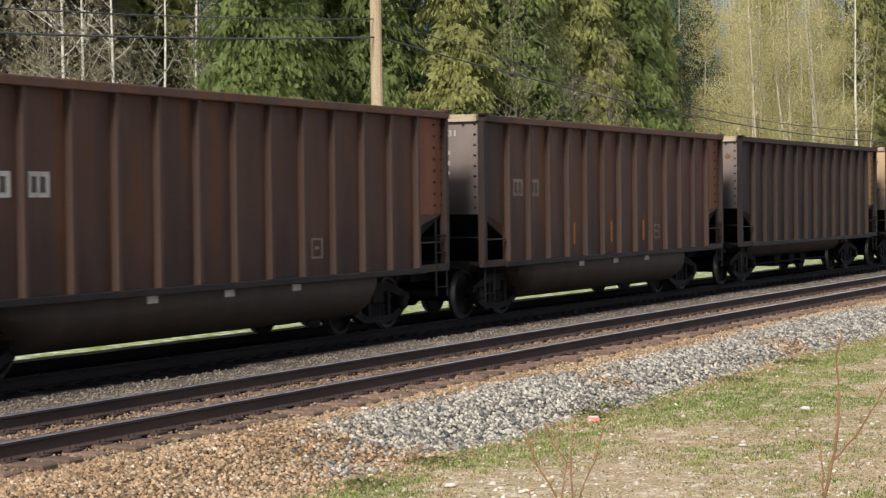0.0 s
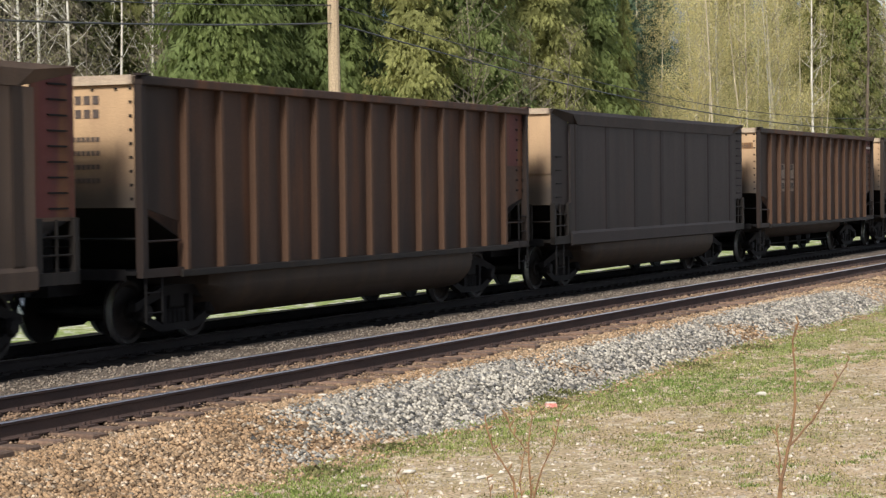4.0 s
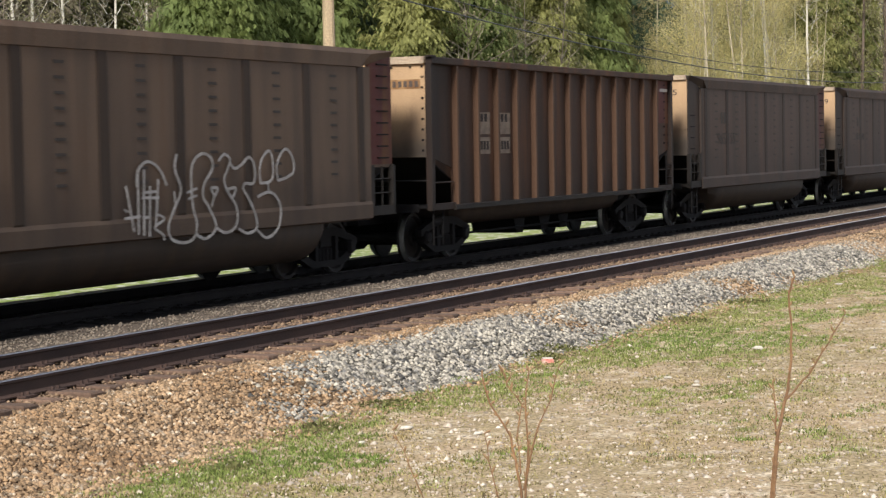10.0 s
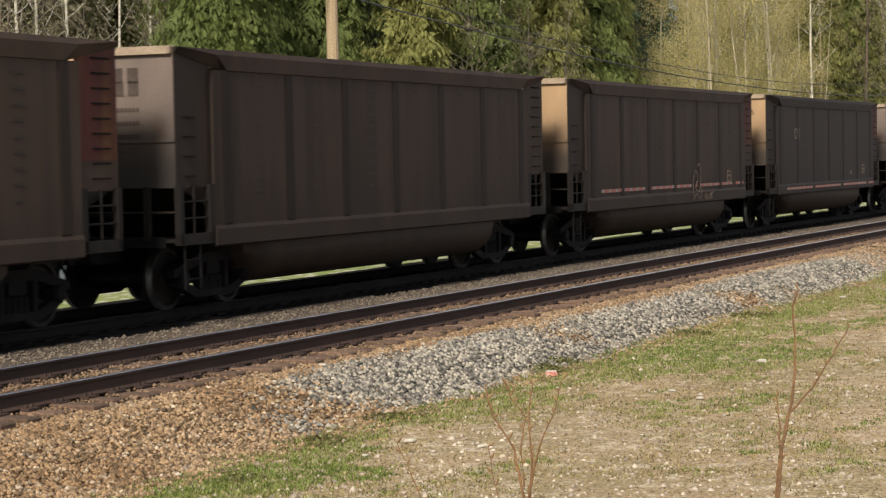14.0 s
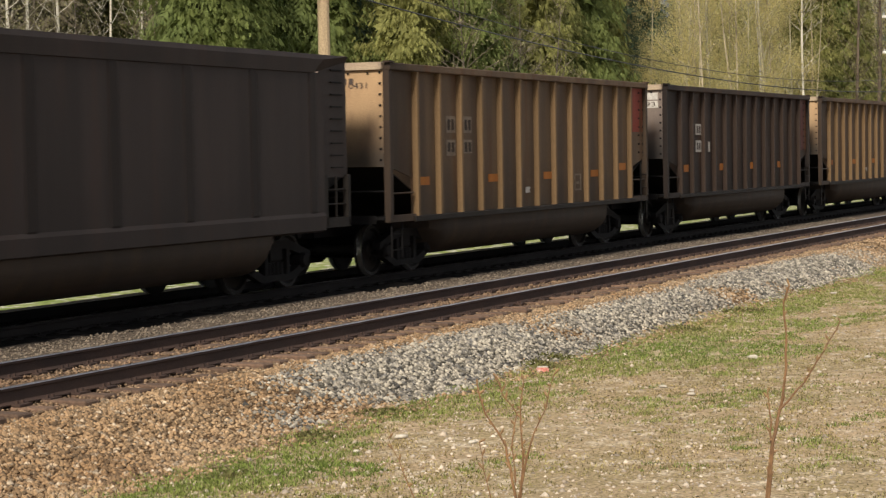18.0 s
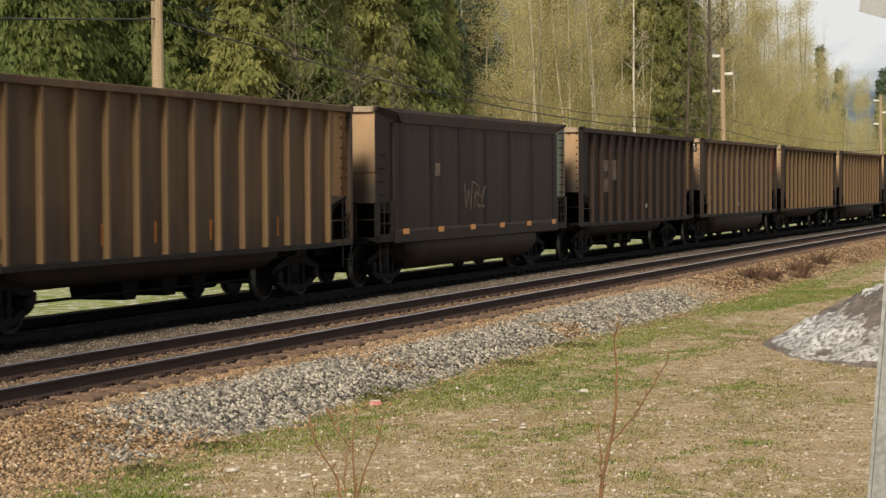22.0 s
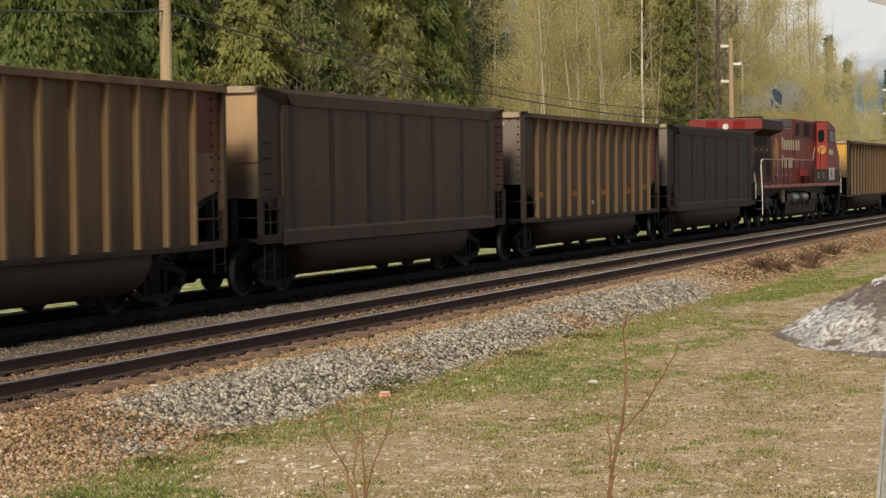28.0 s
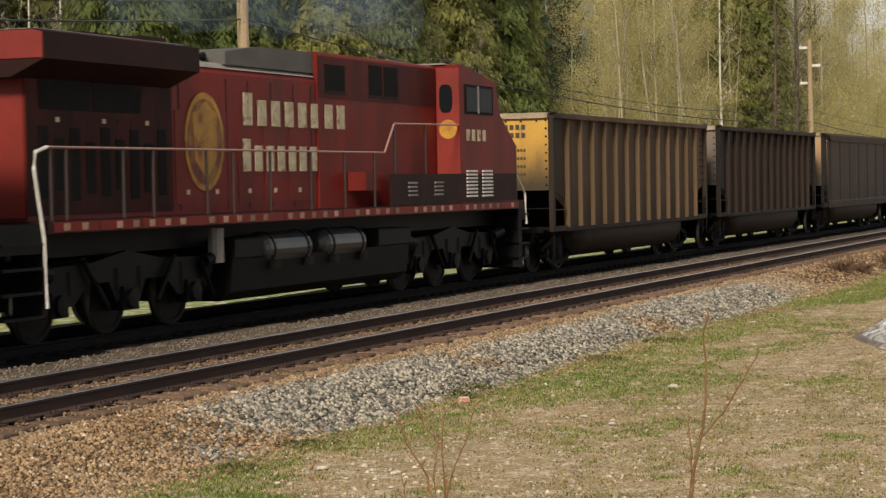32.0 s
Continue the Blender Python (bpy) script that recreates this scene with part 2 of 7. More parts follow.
REFLECT_WHITE = surface("dusty_white_reflector", (0.24, 0.20, 0.18), (0.16, 0.135, 0.12), 20, 0.4)
REFLECT_AMBER = surface("amber_reflector", (0.62, 0.26, 0.03), (0.5, 0.2, 0.03), 20, 0.4)
RAIL_SIDE = surface("rusted_rail_web", (0.070, 0.046, 0.038), (0.050, 0.035, 0.031), 5, 0.8, 0.0, 0.001, 80, 0.3, (0.3, 1, 1), spec=0.1)
RAIL_TOP = surface("polished_rail_head", (0.70, 0.66, 0.66), (0.52, 0.48, 0.48), 2, 0.3, 0.9)
SLEEPER = surface("weathered_timber_sleeper", (0.15, 0.09, 0.058), (0.095, 0.062, 0.043), 4, 0.9, 0, 0.006, 30, 0.4, (1, 0.2, 1), per_object=0.3)
STONE_TAN = surface("rusty_tan_ballast", (0.215, 0.132, 0.066), (0.305, 0.208, 0.118), 0.8, 0.9, 0, 0.003, 60, 0.2, island=0.65,
                    third=(0.40, 0.32, 0.23), third_scale=9.0, third_cut=(0.56, 0.66))
# The shadow line under the side sheets is put into this near-black.
SHADE_DARK = paint("grimy_post_paint", (0.017, 0.014, 0.012), (0.013, 0.011, 0.010), rust=(0.03, 0.021, 0.015), cut=(0.55, 0.8))
STONE_GREY = surface("grey_crushed_stone", (0.25, 0.222, 0.18), (0.345, 0.31, 0.25), 1.2, 0.9, 0, 0.003, 60, 0.2, island=0.75,
                     third=(0.12, 0.113, 0.105), third_scale=9.0)
BARK_POLE = surface("weathered_pole_timber", (0.40, 0.30, 0.185), (0.29, 0.215, 0.135), 3, 0.85, 0, 0.006, 30, 0.35, (1, 1, 0.08))
GALV = surface("galvanised_steel", (0.42, 0.43, 0.42), (0.34, 0.35, 0.34), 8, 0.5, 0.7)
CABLE = surface("black_cable", (0.05, 0.05, 0.05), (0.07, 0.07, 0.07), 3, 0.6)


# ---------------------------------------------------------------- mesh helpers
class Geo:
    """Collects vertices and faces; each face may carry a material slot."""

    def __init__(self):
        self.v, self.f, self.s = [], [], []

    def add(self, verts, faces, slot=0):
        k = len(self.v)
        self.v.extend(tuple(p) for p in verts)
        self.f.extend(tuple(i + k for i in f) for f in faces)
        self.s.extend([slot] * len(faces))
        return self

    def box(self, x0, x1, y0, y1, z0, z1, slot=0, chamfer=0.0):
        if chamfer:
            c = chamfer
            ring = [(y0 + c, z0), (y1 - c, z0), (y1, z0 + c), (y1, z1 - c), (y1 - c, z1), (y0 + c, z1), (y0, z1 - c), (y0, z0 + c)]
            return self.prism_x(ring, x0, x1, slot)
        v = [(x, y, z) for x in (x0, x1) for y in (y0, y1) for z in (z0, z1)]
        return self.add(v, [(0, 1, 3, 2), (4, 6, 7, 5), (0, 4, 5, 1), (2, 3, 7, 6), (0, 2, 6, 4), (1, 5, 7, 3)], slot)

    def prism_x(self, ring, x0, x1, slot=0):
        """Polygon in (y, z) drawn out along x."""
        n = len(ring)
        v = [(x0, y, z) for y, z in ring] + [(x1, y, z) for y, z in ring]
        f = [tuple(range(n - 1, -1, -1)), tuple(range(n, 2 * n))]
        f += [(i, (i + 1) % n, n + (i + 1) % n, n + i) for i in range(n)]
        return self.add(v, f, slot)

    def prism_y(self, ring, y0, y1, slot=0):
        """Polygon in (x, z) drawn out along y."""
        n = len(ring)
        v = [(x, y0, z) for x, z in ring] + [(x, y1, z) for x, z in ring]
        f = [tuple(range(n)), tuple(range(2 * n - 1, n - 1, -1))]
        f += [(i, n + i, n + (i + 1) % n, (i + 1) % n) for i in range(n)]
        return self.add(v, f, slot)

    def tube(self, path, r, sides=6, slot=0, caps=True):
        path = [Vector(p) for p in path]
        rad = r if isinstance(r, (list, tuple)) else [r] * len(path)
        v, f = [], []
        for i, p in enumerate(path):
            d = (path[min(i + 1, len(path) - 1)] - path[max(i - 1, 0)]).normalized()
            u = d.cross(Vector((0.0, 0.0, 1.0)))
            if u.length < 0.1:
                u = d.cross(Vector((0.0, 1.0, 0.0)))
            u.normalize()
            w = d.cross(u)
            for k in range(sides):
                a = 2 * math.pi * k / sides
                v.append(p + (u * math.cos(a) + w * math.sin(a)) * rad[i])
        for i in range(len(path) - 1):
            for k in range(sides):
                a, b = i * sides + k, i * sides + (k + 1) % sides
                f.append((a, b, b + sides, a + sides))
        if caps:
            f.append(tuple(range(sides - 1, -1, -1)))
            f.append(tuple(range(len(v) - sides, len(v))))
        return self.add(v, f, slot)

    def lathe_y(self, profile, cx, cz, sides=24, slots=None):
        """Profile of (radius, y) turned about an axis along y."""
        v, f = [], []
        n = len(profile)
        for k in range(sides):
            a = 2 * math.pi * k / sides
            for r, y in profile:
                v.append((cx + r * math.cos(a), y, cz + r * math.sin(a)))
        base = len(self.v)
        self.v.extend(v)
        for k in range(sides):
            for i in range(n - 1):
                a, b = k * n + i, ((k + 1) % sides) * n + i
                self.f.append((base + a, base + a + 1, base + b + 1, base + b))
                self.s.append(slots[i] if slots else 0)
        return self

    def mesh(self, name, mats):
        me = bpy.data.meshes.new(name)
        me.from_pydata(self.v, [], self.f)
        for m in mats if isinstance(mats, (list, tuple)) else [mats]:
            me.materials.append(m)
        if any(self.s):
            me.polygons.foreach_set("material_index", self.s)
        me.update()
        return me


def part(name, geo, mats, parent=None, label="", at=None):
    ob = new(name, geo if isinstance(geo, bpy.types.Mesh) else geo.mesh(name, mats))
    if parent is not None:
        ob.parent = parent
    if at is not None:
        ob.matrix_basis = at
    if label:
        ob["label"] = label
    return ob


def soup(name, verts, faces, mats, slots=None):
    """A mesh from numpy arrays."""
    me = bpy.data.meshes.new(name)
    nf, k = faces.shape
    me.vertices.add(len(verts))
    me.vertices.foreach_set("co", np.ascontiguousarray(verts, dtype=np.float32).ravel())
    me.loops.add(nf * k)
    me.loops.foreach_set("vertex_index", np.ascontiguousarray(faces, dtype=np.int32).ravel())
    me.polygons.add(nf)
    me.polygons.foreach_set("loop_start", np.arange(0, nf * k, k, dtype=np.int32))
    for m in mats:
        me.materials.append(m)
    if slots is not None:
        me.polygons.foreach_set("material_index", slots.astype(np.int32))
    me.update(calc_edges=True)
    me.validate()
    return me


# ---------------------------------------------------------------- ground and track
def smooth(a, b, x):
    t = min(max((x - a) / (b - a), 0.0), 1.0)
    return t * t * (3 - 2 * t)


def ground_z(x, y):
    v = y - bend(x)
    wob = noise.noise(Vector((x * 0.35, y * 0.35, 0.0)))
    z = GRASS_Z + 0.05 * noise.noise(Vector((x * 0.12, y * 0.12, 7.0))) + 0.015 * noise.noise(Vector((x * 1.4, y * 1.4, 3.0)))
    rise = smooth(9.15 + 0.25 * wob, 10.75, v) * (1 - 0.45 * smooth(18.7, 20.4, v))
    top = -0.212 - 0.022 * (1 - smooth(11.2, 11.6, v)) - 0.05 * smooth(13.7, 14.2, v) * (1 - smooth(14.7, 15.3, v)) + 0.025 * smooth(14.9, 15.4, v)
    heap = 0.10 * smooth(19, 23, x) * (1 - smooth(44, 52, x)) * smooth(9.2, 9.8, v) * (1 - smooth(9.9, 10.9, v))
    return z + (top - z) * rise + heap


GROUND_GRASS = surface("sparse_spring_grass_and_dirt", (0.40, 0.30, 0.19), (0.31, 0.245, 0.14), 0.9, 0.95, 0, 0.02, 26, 0.6,
                       third=(0.52, 0.43, 0.31), third_scale=4.5, third_cut=(0.52, 0.66), spec=0.05)
# Both gravel beds are darkened to stand for shade between the stones.
GROUND_TAN = surface("rusty_gravel_bed", (0.10, 0.06, 0.033), (0.14, 0.088, 0.05), 1.0, 0.95, 0, 0.03, 18, 0.4, spec=0.05)
GROUND_GREY = surface("grey_gravel_bed", (0.075, 0.07, 0.06), (0.11, 0.10, 0.083), 1.0, 0.95, 0, 0.03, 18, 0.4, spec=0.05)
GROUND_DARK = surface("dusty_dark_ballast_bed", (0.11, 0.088, 0.07), (0.145, 0.115, 0.092), 1.0, 0.95, 0, 0.03, 18, 0.45, spec=0.05)
# Coal dust and the train's shade are both put into this black.
GROUND_COAL_SHADED = surface("coal_dusted_black_ballast", (0.009, 0.008, 0.008), (0.016, 0.014, 0.013), 1.0, 0.9, 0, 0.03, 18, 0.45, spec=0.05)
GROUND_FIELD = surface("pale_grassy_gravel_verge", (0.19, 0.24, 0.07), (0.27, 0.30, 0.11), 0.8, 0.95, 0, 0.02, 14, 0.5, third=(0.52, 0.50, 0.42), third_scale=4.0, spec=0.05)


def zone(x, y):
    """0 grass, 1 tan gravel, 2 grey gravel, 3 dusty ballast, 4 far verge, 5 coal-dusted bed with the train's shade."""
    v = y - bend(x)
    w = 0.35 * noise.noise(Vector((x * 0.5, y * 0.5, 11.0)))
    if v > 20.6 + 0.5 * w:
        return 4
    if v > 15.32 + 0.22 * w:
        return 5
    if v > 13.75:
        return 3
    if v > 11.0:
        return 1
    if v > 9.3 + w:
        u = noise.noise(Vector((x * 0.9, y * 0.9, 17.0))) + 0.7 * noise.noise(Vector((x * 3.1, y * 3.1, 19.0)))
        grey = x > 18.4 + 1.3 * (v - 9.3) + 1.6 * u and v < 10.5 + 0.15 * u + 0.15 * math.sin(x * 0.35) and x < 48 + 7 * u
        patch = noise.noise(Vector((x * 0.5, y * 0.9, 31.0))) + 0.35 * u > 0.42
        return 2 if grey and not patch else 1
    return 0


def build_ground():
    xs = [-3500, -1500, -700, -300, -120, -50, -20, -6, 0, 4, 8] + list(np.arange(10, 62, 0.4)) + list(np.arange(62, 200, 2.5)) + \
        [210, 240, 280, 340, 420, 520, 640, 900, 1500, 3500]
    ys = [-3500, -1200, -400, -150, -60, -25, -12, -6, -3] + list(np.arange(-1, 8.4, 0.4)) + list(np.arange(8.4, 20.8, 0.2)) + \
        list(np.arange(21, 60, 2.0)) + [64, 72, 85, 100, 130, 200, 350, 700, 1500, 3500]
    nx, ny = len(xs), len(ys)
    v = [(x, y + (bend(x) if 4 < y < 60 and -60 < x < 640 else 0), 0) for x in xs for y in ys]
    v = [(x, y, ground_z(x, y)) for x, y, _ in v]
    f, s = [], []
    for i in range(nx - 1):
        for j in range(ny - 1):
            a = i * ny + j
            f.append((a, a + ny, a + ny + 1, a + 1))
            s.append(zone((xs[i] + xs[i + 1]) / 2, (v[a][1] + v[a + ny + 1][1]) / 2))
    ob = new("ground", soup("ground", np.array(v), np.array(f), [GROUND_GRASS, GROUND_TAN, GROUND_GREY, GROUND_DARK, GROUND_FIELD, GROUND_COAL_SHADED], np.array(s)))
    ob.data.polygons.foreach_set("use_smooth", [True] * len(f))
    return tagged(ob, "sparse spring grass, dirt and gravel beside the railway", "ground", kind="structure")


ground = build_ground()

RAIL_RING = [(-0.070, -0.172), (0.070, -0.172), (0.070, -0.160), (0.012, -0.140), (0.010, -0.045), (0.034, -0.034), (0.036, -0.008),
             (0.026, 0.0), (-0.026, 0.0), (-0.036, -0.008), (-0.034, -0.034), (-0.010, -0.045), (-0.012, -0.140), (-0.070, -0.160)]


def rail_geo(offset):
    g = Geo()
    xs = [-520, -260, -120, -60, -30] + list(range(-20, 160, 3)) + [175, 200, 250, 320, 420, 660]
    n = len(RAIL_RING)
    v = [(x, offset + bend(x) + y, z) for x in xs for y, z in RAIL_RING]
    f, s = [], []
    for i in range(len(xs) - 1):
        for k in range(n):
            a, b = i * n + k, i * n + (k + 1) % n
            f.append((a, a + n, b + n, b))
            s.append(1 if k in (6, 7, 8) else 0)
    k = len(g.v)
    g.v, g.f, g.s = v, f, s
    return g


def sleeper_mesh(mat):
    g = Geo()
    c = 0.015
    g.box(-0.115, 0.115, -1.30, 1.30, -0.36, -0.178 - c)
    g.add([(-0.115, -1.3, -0.178 - c), (0.115, -1.3, -0.178 - c), (0.115, 1.3, -0.178 - c), (-0.115, 1.3, -0.178 - c),
           (-0.1, -1.285, -0.178), (0.1, -1.285, -0.178), (0.1, 1.285, -0.178), (-0.1, 1.285, -0.178)],
          [(4, 5, 6, 7), (0, 1, 5, 4), (1, 2, 6, 5), (2, 3, 7, 6), (3, 0, 4, 7)])
    return g.mesh("sleeper", mat)


def build_track(name, yc, label, first, last, me, mat, web, head):
    track = tagged(new(name), label, "railway track")
    for o in (-GAUGE / 2, GAUGE / 2):
        part("rail", rail_geo(yc + o), [web, head], track, "steel rail with a polished head")
    rng = random.Random(5)
    plates, far = Geo(), Geo()
    x = -40.0
    while x < 400:
        yaw = bend_yaw(x) + rng.uniform(-1.3, 1.3)
        yy = yc + bend(x) + rng.uniform(-0.11, 0.11)
        if first <= x < last:
            part("sleeper", me, None, track, at=pose(x, yy, rng.uniform(-0.022, 0.004), rng.uniform(-0.5, 0.5), 0, yaw))
        else:
            far.box(x - 0.115, x + 0.115, yy - 1.3, yy + 1.3, -0.36, -0.178)
        if first - 10 <= x < last:
            for o in (-GAUGE / 2, GAUGE / 2):
                plates.box(x - 0.1, x + 0.1, yc + bend(x) + o - 0.17, yc + bend(x) + o + 0.17, -0.182, -0.160)
                for sx, sy in ((-0.05, -0.10), (0.05, 0.10), (0.05, -0.10)):
                    plates.box(x + sx - 0.012, x + sx + 0.012, yc + bend(x) + o + sy - 0.012, yc + bend(x) + o + sy + 0.012, -0.165, -0.13)
        x += 0.51
    tagged(part("tie_plate_rest", plates, web, track), kind="stuff")
    tagged(part("distant_sleeper_rest", far, mat, track), kind="stuff")
    return track


# Far-track copies darkened for the shade under the train, over coal dust.
SLEEPER_SHADED = surface("coal_dusted_sleeper", (0.016, 0.013, 0.012), (0.011, 0.0095, 0.009), 4, 0.9, 0, 0.006, 30, 0.4, (1, 0.2, 1), per_object=0.3, spec=0.1)
RAIL_SIDE_SHADED = surface("coal_dusted_rail_web", (0.018, 0.015, 0.014), (0.012, 0.010, 0.010), 5, 0.8, 0.0, 0.001, 80, 0.3, (0.3, 1, 1), spec=0.1)
RAIL_TOP_SHADED = surface("dull_polished_rail_head", (0.10, 0.09, 0.09), (0.07, 0.064, 0.064), 2, 0.4, 0.9)
SLEEPER_MESH, SHADED_SLEEPER_MESH = sleeper_mesh(SLEEPER), sleeper_mesh(SLEEPER_SHADED)
near_track = build_track("near_track", NEAR_Y, "empty rusty railway track on timber sleepers in ballast", 9.0, 158.0, SLEEPER_MESH, SLEEPER, RAIL_SIDE, RAIL_TOP)
far_track = build_track("far_track", FAR_Y, "railway track under the moving coal train", 14.0, 80.0, SHADED_SLEEPER_MESH, SLEEPER_SHADED, RAIL_SIDE_SHADED, RAIL_TOP_SHADED)


def icosa():
    p = (1 + 5 ** 0.5) / 2
    v = np.array([(-1, p, 0), (1, p, 0), (-1, -p, 0), (1, -p, 0), (0, -1, p), (0, 1, p), (0, -1, -p), (0, 1, -p), (p, 0, -1), (p, 0, 1), (-p, 0, -1), (-p, 0, 1)], float)
    f = np.array([(0, 11, 5), (0, 5, 1), (0, 1, 7), (0, 7, 10), (0, 10, 11), (1, 5, 9), (5, 11, 4), (11, 10, 2), (10, 7, 6), (7, 1, 8),
                  (3, 9, 4), (3, 4, 2), (3, 2, 6), (3, 6, 8), (3, 8, 9), (4, 9, 5), (2, 4, 11), (6, 2, 10), (8, 6, 7), (9, 8, 1)])
    return v / np.linalg.norm(v[0]), f


def octa():
    v = np.array([(1, 0, 0), (-1, 0, 0), (0, 1, 0), (0, -1, 0), (0, 0, 1), (0, 0, -1)], float)
    f = np.array([(0, 2, 4), (2, 1, 4), (1, 3, 4), (3, 0, 4), (2, 0, 5), (1, 2, 5), (3, 1, 5), (0, 3, 5)])
    return v, f


def scatter_stones(rng, base, places, sizes):
    bv, bf = base
    n, k = len(places), len(bv)
    jit = 1 + rng.uniform(-0.32, 0.32, (n, k, 1))
    v = bv[None] * jit * (sizes[:, None] * np.stack([rng.uniform(0.75, 1.35, n), rng.uniform(0.7, 1.1, n), rng.uniform(0.5, 0.85, n)], 1))[:, None, :]
    a = rng.uniform(0, 6.283, n)
    c, s = np.cos(a)[:, None], np.sin(a)[:, None]
    x, y = v[..., 0] * c - v[..., 1] * s, v[..., 0] * s + v[..., 1] * c
    v = np.stack([x, y, v[..., 2]], -1) + places[:, None, :]
    f = bf[None] + (np.arange(n) * k)[:, None, None]
    return v.reshape(-1, 3), f.reshape(-1, 3)


def build_gravel():
    rng = np.random.default_rng(3)

    def field(n, x0, x1, v0, v1, power=1.0):
        x = x0 + (x1 - x0) * rng.uniform(0, 1, n) ** power
        v = rng.uniform(v0, v1, n)
        y = v + np.array([bend(q) for q in x])
        z = np.array([ground_z(p, q) for p, q in zip(x, y)])
        return np.stack([x, y, z], 1)

    tan, grey, dark = [], [], []
    for p in field(58000, 12.5, 50, 8.8, 11.15, 1.6):
        q = rng.normal(0, 0.35, 2)
        zn = zone(p[0] + q[0], p[1] + 0.3 * q[1])
        if zn == 1:
            tan.append(p)
        elif zn == 2:
            grey.append(p)
        elif zn == 0 and rng.uniform() < 0.25:
            tan.append(p)
    far_tan = field(11000, 46, 95, 8.9, 11.1, 1.3)
    inner = field(20000, 14, 60, 11.1, 13.6, 1.4)
    mid = field(15000, 16, 70, 13.7, 15.22, 1.4)
    for name, pts, mat, size, label in (
            ("tan_ballast_stones", np.array(tan), STONE_TAN, (0.012, 0.038), "rust-stained tan ballast stones on the track shoulder"),
            ("grey_ballast_stones", np.array(grey), STONE_GREY, (0.017, 0.047), "fresh grey crushed stone spread along the track shoulder")):
        v, f = scatter_stones(rng, octa(), pts + (0, 0, 0.006), rng.uniform(*size, len(pts)))
        tagged(new(name, soup(name, v, f, [mat])), label, "gravel", kind="stuff")
    for name, pts, mat, size, label in (
            ("distant_ballast_stones", far_tan, STONE_TAN, (0.02, 0.04), "tan ballast stones further along the track"),
            ("crib_ballast_stones", inner + (0, 0, 0.018), STONE_CRIB, (0.012, 0.032), "brown ballast stones between the sleepers"),
            ("dark_ballast_stones", mid, STONE_DARK, (0.014, 0.032), "dusty grey-brown ballast between the two tracks")):
        v, f = scatter_stones(rng, octa(), pts + (0, 0, 0.008), rng.uniform(*size, len(pts)))
        tagged(new(name, soup(name, v, f, [mat])), label, "gravel", kind="stuff")


STONE_CRIB = surface("dusty_brown_crib_ballast", (0.165, 0.105, 0.062), (0.22, 0.15, 0.092), 0.8, 0.9, 0, 0.003, 60, 0.2, island=0.5)
STONE_DARK = surface("dusty_grey_brown_ballast", (0.135, 0.108, 0.082), (0.185, 0.15, 0.113), 0.8, 0.9, 0, 0.003, 60, 0.2, island=0.5)
build_gravel()

# ---------------------------------------------------------------- woodland
def leaf_material(name, base, alt, through=0.35, island=0.5):
    m = surface(name, base, alt, 0.35, 0.75, 0, 0, 12, 0.25, island=island, spec=0.05)
    nt = m.node_tree
    bsdf = nt.nodes["Principled BSDF"]
    colour = bsdf.inputs["Base Color"].links[0].from_socket
    tr = nt.nodes.new("ShaderNodeBsdfTranslucent")
    mix = nt.nodes.new("ShaderNodeMixShader")
    mix.inputs[0].default_value = through
    link(nt, colour, tr.inputs["Color"])
    link(nt, bsdf.outputs[0], mix.inputs[1])
    link(nt, tr.outputs[0], mix.inputs[2])
    link(nt, mix.outputs[0], nt.nodes["Material Output"].inputs["Surface"])
    return m


CEDAR = leaf_material("cedar_foliage", (0.2185, 0.2511, 0.08556), (0.1535, 0.1906, 0.06975), 0.5, 0.3)
OLIVE = leaf_material("olive_cedar_foliage", (0.3393, 0.335, 0.1218), (0.2523, 0.2566, 0.0957), 0.5, 0.3)
FIR = leaf_material("dark_fir_foliage", (0.13, 0.175, 0.11), (0.095, 0.13, 0.088), 0.45, 0.3)
GREEN = leaf_material("deep_green_foliage", (0.215, 0.26, 0.11), (0.158, 0.195, 0.09), 0.5, 0.3)
SPRING = leaf_material("yellow_green_spring_leaves", (0.72, 0.63, 0.30), (0.60, 0.53, 0.26), 0.6, 0.18)
BUDS = leaf_material("dull_olive_buds", (0.30, 0.28, 0.15), (0.23, 0.215, 0.12), 0.45)
DULL = leaf_material("brown_grey_budding_twigs", (0.27, 0.235, 0.16), (0.19, 0.175, 0.115), 0.45, 0.3)
BARK = surface("grey_brown_bark", (0.12, 0.09, 0.065), (0.08, 0.06, 0.045), 3, 0.9, 0, 0.01, 20, 0.4, (1, 1, 0.2))
BIRCH = surface("white_birch_bark", (0.62, 0.58, 0.50), (0.46, 0.42, 0.35), 3, 0.8, 0, 0.004, 20, 0.25, (1, 1, 2.0), third=(0.08, 0.07, 0.06),
                third_scale=3.0, third_cut=(0.58, 0.66))
PALE_BARK = surface("pale_poplar_bark", (0.40, 0.36, 0.25), (0.30, 0.27, 0.18), 3, 0.85, 0, 0.004, 20, 0.3, (1, 1, 0.5))
STEM_BARK = surface("bright_pale_poplar_bark", (0.46, 0.39, 0.27), (0.33, 0.28, 0.19), 3, 0.85, 0, 0.004, 20, 0.3, (1, 1, 0.5), third=(0.16, 0.13, 0.10), third_scale=2.0, third_cut=(0.6, 0.68))
TWIG = surface("bare_grey_twigs", (0.20, 0.165, 0.13), (0.14, 0.115, 0.09), 3, 0.9, 0, 0, 20, 0.3)


